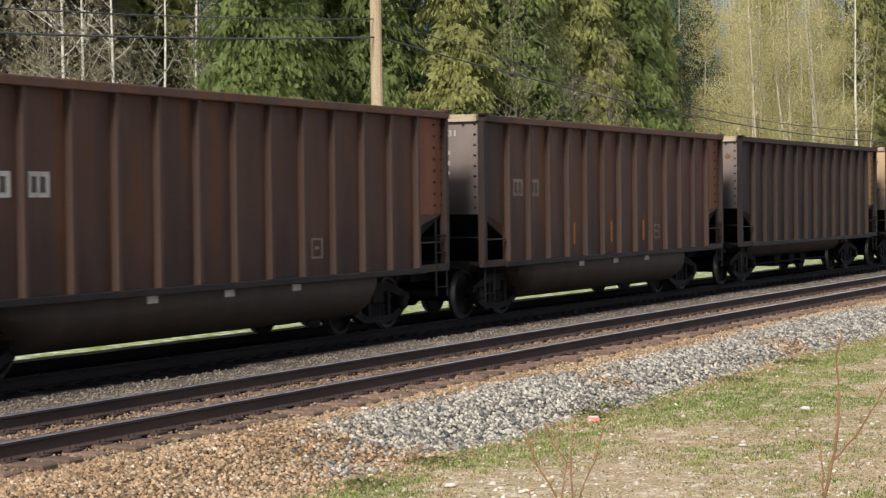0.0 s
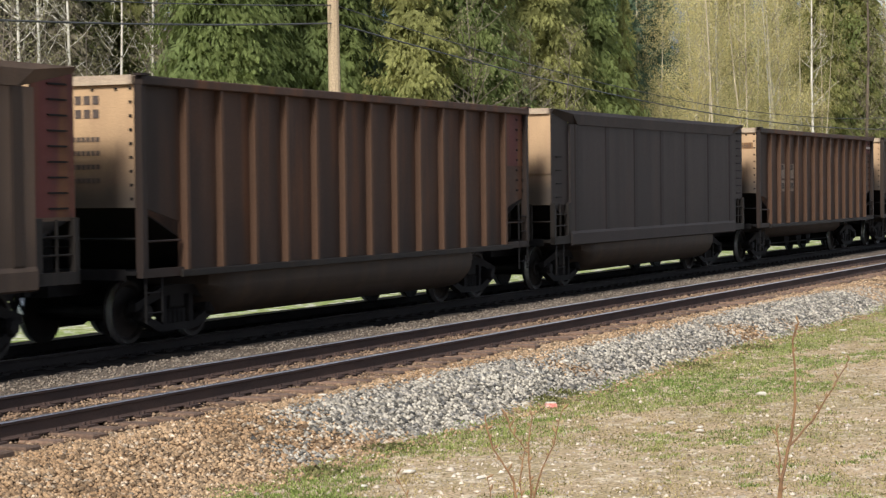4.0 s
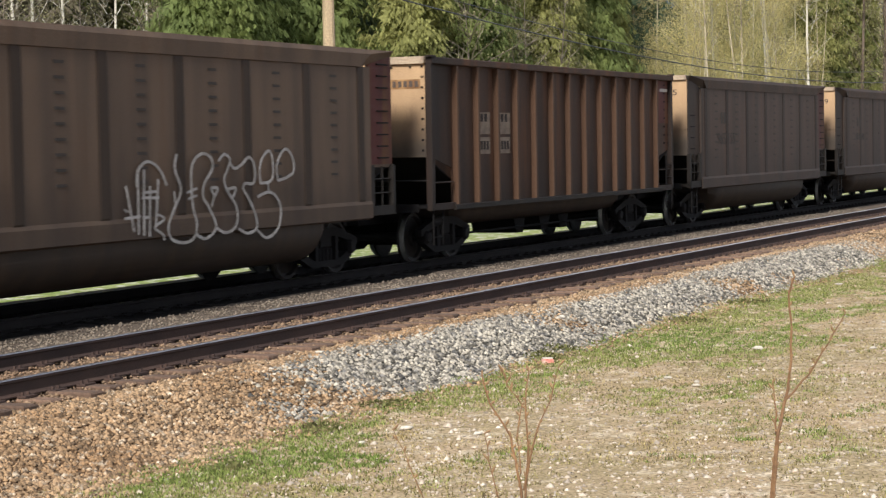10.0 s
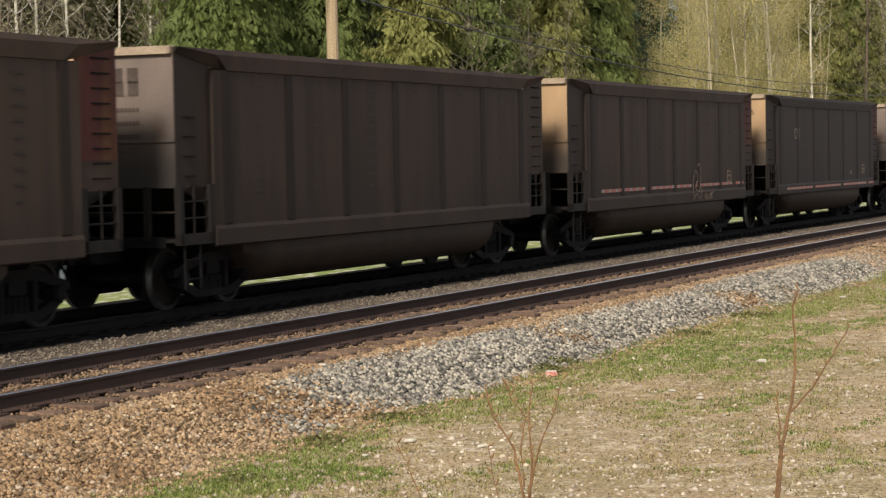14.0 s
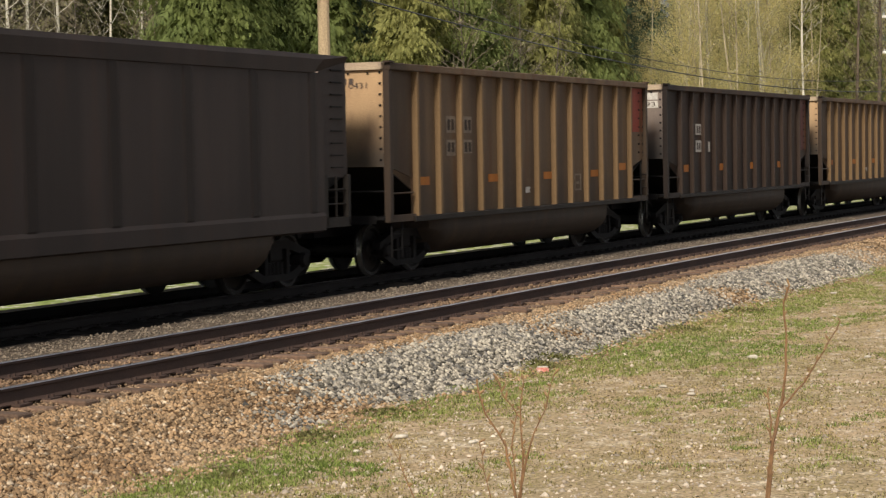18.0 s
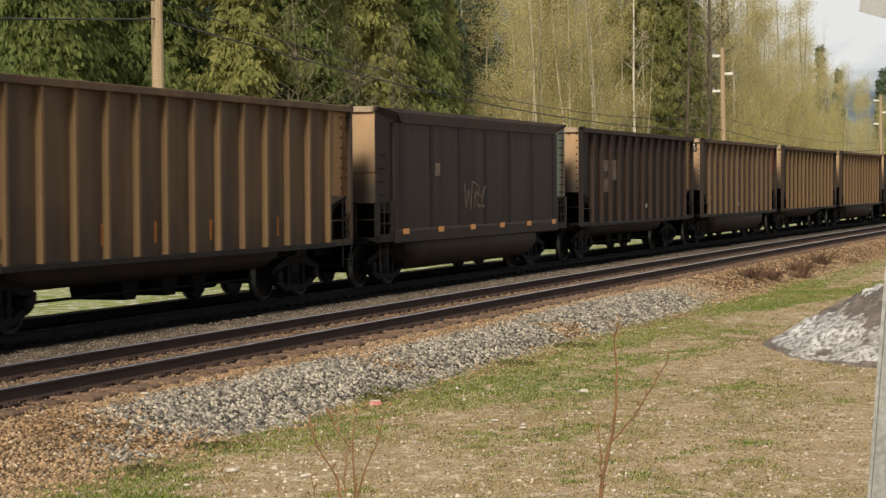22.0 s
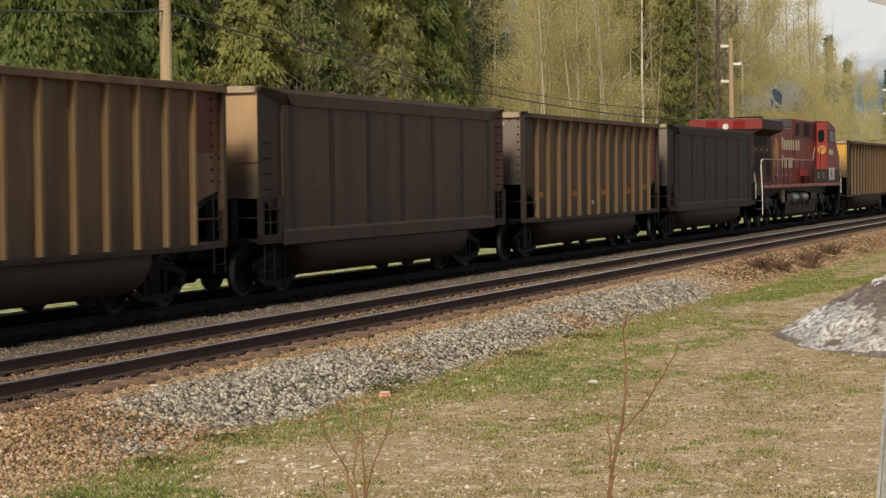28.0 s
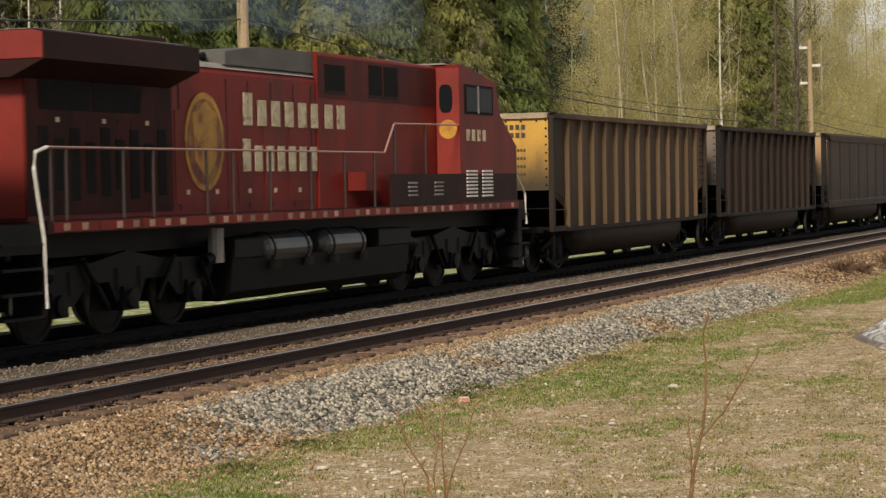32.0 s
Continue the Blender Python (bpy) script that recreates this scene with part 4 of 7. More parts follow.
def wheelset_mesh():
    g = Geo()
    for sgn in (-1, 1):
        prof = [(0.09, sgn * 0.80), (0.16, sgn * 0.80), (0.18, sgn * 0.77), (0.36, sgn * 0.745), (0.395, sgn * 0.79), (WHEEL_R - 0.006, sgn * 0.79),
                (WHEEL_R, sgn * 0.70), (WHEEL_R + 0.022, sgn * 0.675), (WHEEL_R + 0.02, sgn * 0.655), (0.39, sgn * 0.65), (0.10, sgn * 0.69)]
        g.lathe_y(prof, 0, 0, 28, [0, 0, 0, 0, 0, 1, 0, 0, 0, 0])
    g.lathe_y([(0.0, -1.02), (0.085, -1.02), (0.085, -0.82), (0.095, -0.8), (0.095, 0.8), (0.085, 0.82), (0.085, 1.02), (0.0, 1.02)], 0, 0, 12)
    return g.mesh("wheelset", [WHEEL, TREAD])


def bogie_mesh():
    """Cast three-piece truck: two side frames with spring nests, bolster."""
    g = Geo()
    for y in (-1.0, 1.0):
        a, b = y - 0.07, y + 0.07
        # truss of top member, bottom member and columns
        for ring in ([(-1.15, 0.60), (-0.45, 0.80), (0.0, 0.82), (0.0, 0.68), (-0.4, 0.66), (-1.15, 0.48)], [(0.0, 0.82), (0.45, 0.80), (1.15, 0.60), (1.15, 0.48), (0.4, 0.66), (0.0, 0.68)],
                     [(-1.0, 0.46), (-0.42, 0.26), (-0.42, 0.16), (-0.55, 0.16), (-1.0, 0.34)], [(1.0, 0.34), (0.55, 0.16), (0.42, 0.16), (0.42, 0.26), (1.0, 0.46)],
                     [(-0.42, 0.16), (0.42, 0.16), (0.42, 0.26), (-0.42, 0.26)], [(-0.42, 0.26), (-0.32, 0.26), (-0.32, 0.67), (-0.42, 0.66)],
                     [(0.32, 0.26), (0.42, 0.26), (0.42, 0.66), (0.32, 0.67)]):
            g.prism_y(ring, a, b)
        for k in (-0.2, -0.07, 0.07, 0.2):
            g.tube([(k, y, 0.24), (k, y, 0.46)], 0.06, 8)
        for x in (-0.89, 0.89):
            g.lathe_y([(0.0, y - 0.13), (0.10, y - 0.13), (0.13, y - 0.08), (0.13, y + 0.08), (0.10, y + 0.13), (0, y + 0.13)], x, WHEEL_R, 10)
    g.box(-0.2, 0.2, -1.05, 1.05, 0.46, 0.74, chamfer=0.04)
    g.box(-0.62, -0.55, -0.8, 0.8, 0.30, 0.42)
    g.box(0.55, 0.62, -0.8, 0.8, 0.30, 0.42)
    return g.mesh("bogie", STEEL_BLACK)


WHEELSET, BOGIE = wheelset_mesh(), bogie_mesh()
wheelsets = []


def add_bogies(car, xs):
    for x in xs:
        b = part("bogie", BOGIE, None, car, "black cast-steel bogie", at=pose(x, 0, 0))
        for dx in (-0.89, 0.89):
            w = part("wheelset", WHEELSET, None, b, "steel wheels with bright treads", at=pose(dx, 0, WHEEL_R))
            wheelsets.append((w, dx, WHEEL_R))


MESHES = {}


def shared(key, make):
    if key not in MESHES:
        MESHES[key] = make()
    return MESHES[key]


def ladder_geo(x0, x1, y, z0, z1, step, across=False):
    """Two stiles and rungs standing just off a sheet."""
    g = Geo()
    for x in (x0, x1):
        g.tube([(x, y, z0), (x, y, z1)], 0.016, 6)
    z = z0 + step * 0.5
    while z < z1:
        g.tube([(x0, y, z), (x1, y, z)], 0.012, 6)
        z += step
    return g


def gondola_underside(car, deep, paint_mat):
    """Tub, centre sill, brake gear, couplers, platforms, bogies."""
    def tub():
        g = Geo()
        if deep:
            side = [(-1.47, 1.0)] + [(-0.75 - 0.72 * math.cos(a * math.pi / 14), 0.80 - 0.52 * math.sin(a * math.pi / 14)) for a in range(8)] + [(-0.35, 0.28), (-0.2, 0.55)]
        else:
            side = [(-1.05, 1.0), (-1.03, 0.8), (-0.9, 0.66), (-0.7, 0.60), (-0.3, 0.60), (-0.2, 0.7)]
        ring = side + [(-y, z) for y, z in reversed(side)]
        x0, x1 = 2.75, 11.85
        n = len(ring)
        v = [(x0, y, z) for y, z in ring] + [(x1, y, z) for y, z in ring]
        v += [(x0 - 0.55, y * 0.9, max(z, 0.8)) for y, z in ring] + [(x1 + 0.4, y * 0.9, max(z, 0.8)) for y, z in ring]
        f = [(i, n + i, n + i + 1, i + 1) for i in range(n - 1)]
        f += [(2 * n + i, i, i + 1, 2 * n + i + 1) for i in range(n - 1)] + [(n + i, 3 * n + i, 3 * n + i + 1, n + i + 1) for i in range(n - 1)]
        f += [tuple(range(2 * n, 3 * n)), tuple(range(4 * n - 1, 3 * n - 1, -1))]
        g.add(v, f)
        me = g.mesh("tub", [paint_mat])
        me.polygons.foreach_set("use_smooth", [k < 3 * (n - 1) for k in range(len(me.polygons))])
        return me
    part("tub", shared(("tub", deep, paint_mat.name), tub), None, car, "rounded belly tub" if deep else "shallow dark underbelly")

    def sill():
        g = Geo()
        g.box(-0.35, BODY + 0.35, -0.25, 0.25, 0.72, 1.0)
        for x in (0.0, BODY):
            s = -1 if x == 0 else 1
            g.box(min(x, x + s * 0.02), max(x, x + s * 0.02), -1.3, 1.3, 0.95, 1.1)
        for x in (7.0, 8.5, 9.7):
            g.prism_y([(x - 0.35, 0.62), (x + 0.35, 0.62), (x + 0.2, 0.27), (x - 0.2, 0.27)], -0.5, 0.5)
        g.tube([(2.5, -0.7, 0.42), (12.0, -0.7, 0.42)], 0.025, 6)
        return g.mesh("centre_sill", STEEL_BLACK)
    part("centre_sill", shared("sill", sill), None, car, "black centre sill with brake gear")

    def coupler():
        g = Geo()
        g.box(-0.72, -0.3, -0.08, 0.08, 0.78, 0.94, chamfer=0.02)
        g.prism_y([(-0.76, 0.74), (-0.60, 0.74), (-0.60, 0.99), (-0.76, 0.99)], -0.14, 0.12)
        g.tube([(-0.4, 0.25, 0.8), (-0.62, 0.24, 0.55), (-0.72, 0.2, 0.5)], 0.025, 6)
        return g.mesh("coupler", STEEL_BLACK)
    cp = shared("coupler", coupler)
    part("coupler", cp, None, car, at=pose(0, 0, 0))
    part("coupler", cp, None, car, at=pose(BODY, 0, 0, 0, 0, 180))
    add_bogies(car, (1.75, BODY - 1.75))


def add_floor(car, top, mat):
    """Slope sheets at both ends, flat floor between, a heap of coal just under the rim."""
    def slope():
        v = [(0.03, -HALF + 0.13, top), (0.03, HALF - 0.13, top), (2.6, HALF - 0.13, 0.95), (2.6, -HALF + 0.13, 0.95)]
        v += [(x, y, z + 0.02) for x, y, z in v]
        return Geo().add(v, [(0, 1, 2, 3), (7, 6, 5, 4), (0, 3, 7, 4), (1, 5, 6, 2)]).mesh("slope_sheet", STEEL_BLACK)
    sl = shared(("slope", top), slope)
    part("slope_sheet", sl, None, car)
    part("slope_sheet", sl, None, car, at=pose(BODY, 0, 0, 0, 0, 180))
    part("floor", shared("car_floor", lambda: Geo().box(2.58, BODY - 2.58, -HALF + 0.13, HALF - 0.13, 0.95, 0.98).mesh("floor", STEEL_BLACK)), None, car)


def ribbed_gondola(spec):
    """Coal gondola with outside posts."""
    name, mat, end_mat, deep, red = spec["name"], spec["mat"], spec["end"], spec["deep"], spec["panel"]
    car = new("coal_gondola")

    def side():
        ring = [(0, 3.66), (0, 1.95), (0.18, 1.95), (1.12, 1.74), (1.12, 1.0), (BODY - 1.12, 1.0), (BODY - 1.12, 1.74), (BODY - 0.18, 1.95), (BODY, 1.95), (BODY, 3.66)]
        return Geo().prism_y(ring, -0.01, 0.01).mesh("side_sheet", mat)
    sm = shared(("r_side", mat.name), side)
    part("side_sheet", sm, None, car, at=pose(0, -HALF + 0.11, 0))
    part("side_sheet", sm, None, car, at=pose(BODY, HALF - 0.11, 0, 0, 0, 180))
    add_floor(car, 1.95, mat)

    def post():
        g = Geo()
        w, d = 0.05, 0.105
        g.add([(-w, 0, 1.03), (w, 0, 1.03), (w * 0.86, -d, 1.05), (-w * 0.86, -d, 1.05), (-w, 0, 3.64), (w, 0, 3.64), (w * 0.86, -d, 3.63), (-w * 0.86, -d, 3.63)],
              [(0, 3, 7, 4), (1, 5, 6, 2), (3, 2, 6, 7), (0, 1, 2, 3), (4, 7, 6, 5)])
        return g.mesh("side_post", rib)
    rib = POST_OF[mat]
    pm = shared(("post", mat.name), post)
    for i in range(13):
        x = 1.22 + i * (BODY - 2.44) / 12
        part("side_post", pm, None, car, at=pose(x, -HALF + 0.10, 0))
        part("side_post", pm, None, car, at=pose(x, HALF - 0.10, 0, 0, 0, 180))

    def chord():
        g = Geo()
        for y in (-HALF + 0.04, HALF - 0.04):
            g.box(0, BODY, y - 0.065, y + 0.065, 3.63, 3.76, chamfer=0.015)
        for x in (0.05, BODY - 0.05):
            for y in (-HALF + 0.02, HALF - 0.02):
                g.box(x - 0.12, x + 0.12, y - 0.06, y + 0.06, 3.76, 3.79)
        return g.mesh("top_chord", mat)
    part("top_chord", shared(("chord", mat.name), chord), None, car, "dented top rim")
    er = shared("r_end_rim", lambda: Geo().box(-0.07, 0.07, -HALF + 0.11, HALF - 0.11, 3.64, 3.77, chamfer=0.015).mesh("end_rim", RIM_SUNLIT))
    for x in (0.0, BODY):
        part("end_rim", er, None, car, "dusty rim across the end in a sunlit tone", at=pose(x, 0, 0))

    def lower():
        g = Geo()
        for y0, y1 in ((-HALF - 0.03, -HALF + 0.12), (HALF - 0.12, HALF + 0.03)):
            g.box(1.0, BODY - 1.0, y0, y1, 0.96, 1.06, chamfer=0.012)
        return g.mesh("side_sill", SHADE_DARK)
    part("side_sill", shared("rsill", lower), None, car)

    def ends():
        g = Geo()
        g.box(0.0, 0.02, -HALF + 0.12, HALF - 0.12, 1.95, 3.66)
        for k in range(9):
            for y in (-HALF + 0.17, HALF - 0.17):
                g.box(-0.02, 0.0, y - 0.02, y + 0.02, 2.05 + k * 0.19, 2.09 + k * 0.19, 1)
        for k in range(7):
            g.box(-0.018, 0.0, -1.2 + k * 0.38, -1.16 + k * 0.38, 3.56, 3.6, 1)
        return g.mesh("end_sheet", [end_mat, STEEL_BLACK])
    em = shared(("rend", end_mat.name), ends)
    part("end_sheet", em, None, car, spec.get("end_label", "pale end sheet shaded towards its foot with a row of bolts"))
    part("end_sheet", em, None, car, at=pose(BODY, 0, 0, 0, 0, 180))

    def corner(sgn):
        g = Geo()
        y = sgn * (HALF - 0.06)
        g.box(0, 0.12, y - 0.06, y + 0.06, 1.1, 3.64)
        g.box(0, 1.1, y - 0.05, y + 0.05, 0.98, 1.1)
        g.tube([(0.1, y, 1.48), (1.1, y, 1.48)], 0.018, 6)
        return g.mesh("corner_post", [mat])
    def platform():
        g = Geo()
        g.box(0, 1.0, -HALF + 0.12, HALF - 0.12, 1.02, 1.07)
        g.tube([(0.03, -HALF + 0.1, 1.52), (0.03, HALF - 0.1, 1.52)], 0.02, 6)
        g.box(0.0, 0.05, -0.06, 0.06, 1.05, 1.95)
        return g.mesh("end_platform", [STEEL_BLACK])
    pf = shared("rplat", platform)
    for turn, x in ((0, 0.0), (180, BODY)):
        part("end_platform", pf, None, car, at=pose(x, 0, 0, 0, 0, turn))
        for sgn in (-1, 1):
            part("corner_post", shared(("rcorner", sgn, mat.name), lambda sgn=sgn: corner(sgn)), None, car, at=pose(x, 0, 0, 0, 0, turn))

    def bolts():
        g = Geo()
        for k in range(8):
            for x in (BODY - 0.42, BODY - 0.12):
                g.box(x - 0.03, x + 0.03, -HALF + 0.075, -HALF + 0.10, 2.1 + k * 0.2, 2.14 + k * 0.2)
        return g.mesh("grab_iron_column", STEEL_BLACK)
    tagged(part("grab_iron_column", shared("rbolts", bolts), None, car), kind="stuff")
    lad = shared("r_ladder", lambda: ladder_geo(BODY - 0.52, BODY - 0.08, -HALF + 0.02, 0.55, 1.9, 0.3).mesh("ladder", STEEL_BLACK))
    part("ladder", lad, None, car, "black end ladder")
    lad2 = shared("r_ladder2", lambda: ladder_geo(0.12, 0.55, -HALF + 0.05, 0.35, 1.0, 0.28).mesh("ladder", STEEL_BLACK))
    part("ladder", lad2, None, car, "black step ladder")
    if red:
        pm, z0 = red
        pnl = shared(("panel", pm.name, z0), lambda: Geo().box(BODY - 1.05, BODY - 0.02, -HALF + 0.088, -HALF + 0.098, z0, 3.62).mesh("end_panel", pm))
        part("end_panel", pnl, None, car, "weathered painted end panel")
    gondola_underside(car, deep, SHADED_TUB)
    return car


def smooth_gondola(spec):
    """Coal gondola with flush side, shallow posts and a sloping top rim."""
    name, mat, end_mat = spec["name"], spec["mat"], spec["end"]
    car = new("coal_gondola")

    def side():
        g = Geo()
        ring = [(0.0, 3.50), (0.0, 1.24), (-0.03, 1.18), (-0.03, 0.95), (0.05, 0.92), (0.05, 3.50)]
        g.prism_x(ring, 0.98, BODY - 0.98)
        for xa, xb in ((0.0, 0.98), (BODY - 0.98, BODY)):
            g.box(xa, xb, 0.06, 0.08, 1.80, 3.75)
        return g.mesh("side_sheet", mat)
    sm = shared(("s_side", mat.name), side)
    part("side_sheet", sm, None, car, at=pose(0, -HALF + 0.03, 0))
    part("side_sheet", sm, None, car, at=pose(BODY, HALF - 0.03, 0, 0, 0, 180))
    add_floor(car, 1.82, mat)

    def chord():
        g = Geo()
        for s in (-1, 1):
            y = s * HALF
            # sloping rim sheet, cut back at both ends
            v = [(1.02, y * 1.012, 3.72), (BODY - 1.02, y * 1.012, 3.72), (BODY - 1.36, y, 3.50), (1.36, y, 3.50),
                 (0.0, y * 0.985, 3.80), (BODY, y * 0.985, 3.80), (BODY, y * 0.93, 3.80), (0.0, y * 0.93, 3.80),
                 (1.36, y * 0.95, 3.48), (BODY - 1.36, y * 0.95, 3.48), (0, y * 0.95, 3.72), (BODY, y * 0.95, 3.72)]
            g.add(v, [(0, 1, 2, 3), (4, 5, 1, 0), (4, 7, 6, 5), (3, 2, 9, 8), (0, 3, 8, 10), (1, 11, 9, 2), (0, 10, 4), (1, 5, 11), (4, 10, 7), (5, 6, 11)])
        return g.mesh("top_rim", mat)
    part("top_rim", shared(("srim", mat.name), chord), None, car, "sloping top rim")
    er = shared("s_end_rim", lambda: Geo().box(-0.07, 0.07, -HALF * 0.93, HALF * 0.93, 3.70, 3.815, chamfer=0.015).mesh("end_rim", RIM_SUNLIT))
    for x in (0.0, BODY):
        part("end_rim", er, None, car, "dusty rim across the end in a sunlit tone", at=pose(x, 0, 0))

    def post():
        g = Geo()
        w, d = 0.14, 0.014
        v = [(-w, 0, 1.22), (w, 0, 1.22), (w * 0.7, -d, 1.26), (-w * 0.7, -d, 1.26), (-w, 0, 3.51), (w, 0, 3.51), (w * 0.7, -d, 3.50), (-w * 0.7, -d, 3.50)]
        g.add(v, [(0, 3, 7, 4), (1, 5, 6, 2), (3, 2, 6, 7), (0, 1, 2, 3), (7, 6, 5, 4)])
        return g.mesh("side_post", S_POST_SHADED[mat])
    pm = shared(("spost", mat.name), post)
    for i in range(7):
        x = 1.36 + i * (BODY - 2.72) / 6
        part("side_post", pm, None, car, at=pose(x, -HALF + 0.03, 0))
        part("side_post", pm, None, car, at=pose(x, HALF - 0.03, 0, 0, 0, 180))

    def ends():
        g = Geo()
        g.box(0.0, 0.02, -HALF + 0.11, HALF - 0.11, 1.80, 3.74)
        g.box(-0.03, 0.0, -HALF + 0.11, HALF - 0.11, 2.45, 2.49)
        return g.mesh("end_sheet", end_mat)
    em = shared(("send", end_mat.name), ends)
    part("end_sheet", em, None, car, "pale end sheet shaded towards its foot")
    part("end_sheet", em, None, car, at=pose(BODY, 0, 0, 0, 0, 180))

    def frame_bars():
        g = Geo()
        for y in (-HALF + 0.08, HALF - 0.08):
            for a, b in ((0.0, 0.1), (0.84, 0.98)):
                g.box(a, b, y - 0.05, y + 0.05, 1.0, 1.84)
            g.box(0, 1.0, y - 0.05, y + 0.05, 0.98, 1.14)
            g.tube([(0.45, y, 1.1), (0.45, y, 1.82)], 0.02, 6)
            for z in (1.36, 1.60):
                g.tube([(0, y, z), (0.95, y, z)], 0.016, 6)
        g.box(0, 0.95, -HALF + 0.1, HALF - 0.1, 1.02, 1.07)
        for y in (-1.0, -0.5, 0.2):
            g.box(-0.03, 0.03, y - 0.05, y + 0.05, 1.05, 1.82)
        g.tube([(0, -HALF + 0.1, 1.45), (0, HALF - 0.1, 1.45)], 0.02, 6)
        return g.mesh("end_frame", [SHADE_DARK])
    fm = shared(("sframe", mat.name), frame_bars)
    for turn, x in ((0, 0.0), (180, BODY)):
        part("end_frame", fm, None, car, "end ladder frame and platform", at=pose(x, 0, 0, 0, 0, turn))

    def bolts():
        g = Geo()
        for k in range(9):
            g.box(BODY - 0.62, BODY - 0.2, -HALF + 0.055, -HALF + 0.08, 1.95 + k * 0.2, 1.975 + k * 0.2)
        for k in range(4):
            g.box(0.2, 0.5, -HALF + 0.055, -HALF + 0.08, 1.95 + k * 0.28, 1.975 + k * 0.28)
        return g.mesh("grab_iron_column", STEEL_BLACK)
    tagged(part("grab_iron_column", shared("sbolts", bolts), None, car), kind="stuff")
    if spec["panel"]:
        pm, z0 = spec["panel"]
        pnl = shared(("s_panel", pm.name, z0), lambda: Geo().box(BODY - 0.96, BODY - 0.02, -HALF + 0.080, -HALF + 0.088, z0, 3.70).mesh("end_panel", pm))
        part("end_panel", pnl, None, car, "weathered painted end panel")
    lad2 = shared("r_ladder2", lambda: ladder_geo(0.12, 0.55, -HALF + 0.05, 0.35, 1.0, 0.28).mesh("ladder", STEEL_BLACK))
    part("ladder", lad2, None, car, "black step ladder")
    gondola_underside(car, True, SHADED_TUB)
    return car


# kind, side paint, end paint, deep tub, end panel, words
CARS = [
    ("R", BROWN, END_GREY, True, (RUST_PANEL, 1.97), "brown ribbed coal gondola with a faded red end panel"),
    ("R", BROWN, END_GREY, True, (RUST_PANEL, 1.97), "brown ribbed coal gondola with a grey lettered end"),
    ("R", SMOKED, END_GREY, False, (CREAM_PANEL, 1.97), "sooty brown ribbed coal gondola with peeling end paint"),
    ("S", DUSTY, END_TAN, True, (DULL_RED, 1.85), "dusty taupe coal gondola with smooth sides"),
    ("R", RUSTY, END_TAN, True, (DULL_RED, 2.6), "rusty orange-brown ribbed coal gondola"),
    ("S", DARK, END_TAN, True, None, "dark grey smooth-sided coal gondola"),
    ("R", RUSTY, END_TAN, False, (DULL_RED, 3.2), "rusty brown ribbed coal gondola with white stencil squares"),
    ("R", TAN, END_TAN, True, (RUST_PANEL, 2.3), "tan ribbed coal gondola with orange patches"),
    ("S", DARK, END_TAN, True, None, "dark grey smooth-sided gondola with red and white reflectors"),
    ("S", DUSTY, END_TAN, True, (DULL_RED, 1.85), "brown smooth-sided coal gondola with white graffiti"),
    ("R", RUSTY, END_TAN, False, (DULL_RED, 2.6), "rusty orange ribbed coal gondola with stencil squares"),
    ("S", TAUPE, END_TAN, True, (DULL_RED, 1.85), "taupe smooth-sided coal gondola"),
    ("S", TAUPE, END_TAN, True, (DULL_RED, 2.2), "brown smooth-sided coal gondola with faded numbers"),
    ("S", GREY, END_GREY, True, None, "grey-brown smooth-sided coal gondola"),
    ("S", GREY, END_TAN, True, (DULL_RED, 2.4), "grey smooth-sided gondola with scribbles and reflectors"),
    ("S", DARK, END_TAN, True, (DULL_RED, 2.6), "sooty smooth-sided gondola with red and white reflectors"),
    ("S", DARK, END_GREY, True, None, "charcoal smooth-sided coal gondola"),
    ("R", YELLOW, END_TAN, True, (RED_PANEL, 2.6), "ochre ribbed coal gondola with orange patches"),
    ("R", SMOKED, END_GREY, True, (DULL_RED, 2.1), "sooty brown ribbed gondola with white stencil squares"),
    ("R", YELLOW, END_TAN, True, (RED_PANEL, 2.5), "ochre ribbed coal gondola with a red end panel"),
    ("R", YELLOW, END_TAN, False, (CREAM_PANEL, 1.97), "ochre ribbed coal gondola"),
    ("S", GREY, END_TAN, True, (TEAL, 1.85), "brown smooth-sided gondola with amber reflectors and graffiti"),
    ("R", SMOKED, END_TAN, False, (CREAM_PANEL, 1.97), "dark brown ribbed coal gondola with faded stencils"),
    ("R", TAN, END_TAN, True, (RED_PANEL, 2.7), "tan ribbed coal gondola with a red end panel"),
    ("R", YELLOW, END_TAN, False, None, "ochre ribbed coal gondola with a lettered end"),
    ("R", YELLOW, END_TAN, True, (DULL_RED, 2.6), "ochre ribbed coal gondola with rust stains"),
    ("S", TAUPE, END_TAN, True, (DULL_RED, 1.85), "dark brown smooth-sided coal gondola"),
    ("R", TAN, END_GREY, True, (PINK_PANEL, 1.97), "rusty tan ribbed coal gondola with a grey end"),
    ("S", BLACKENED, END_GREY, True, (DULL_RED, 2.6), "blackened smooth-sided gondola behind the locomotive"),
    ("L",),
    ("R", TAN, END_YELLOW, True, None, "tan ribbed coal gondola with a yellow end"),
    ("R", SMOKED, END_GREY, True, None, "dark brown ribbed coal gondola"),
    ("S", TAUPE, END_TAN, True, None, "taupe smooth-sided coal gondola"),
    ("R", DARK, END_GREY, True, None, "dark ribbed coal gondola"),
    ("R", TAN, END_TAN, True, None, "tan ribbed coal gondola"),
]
FIRST_X = 34.71 - CAR_PITCH
train = []


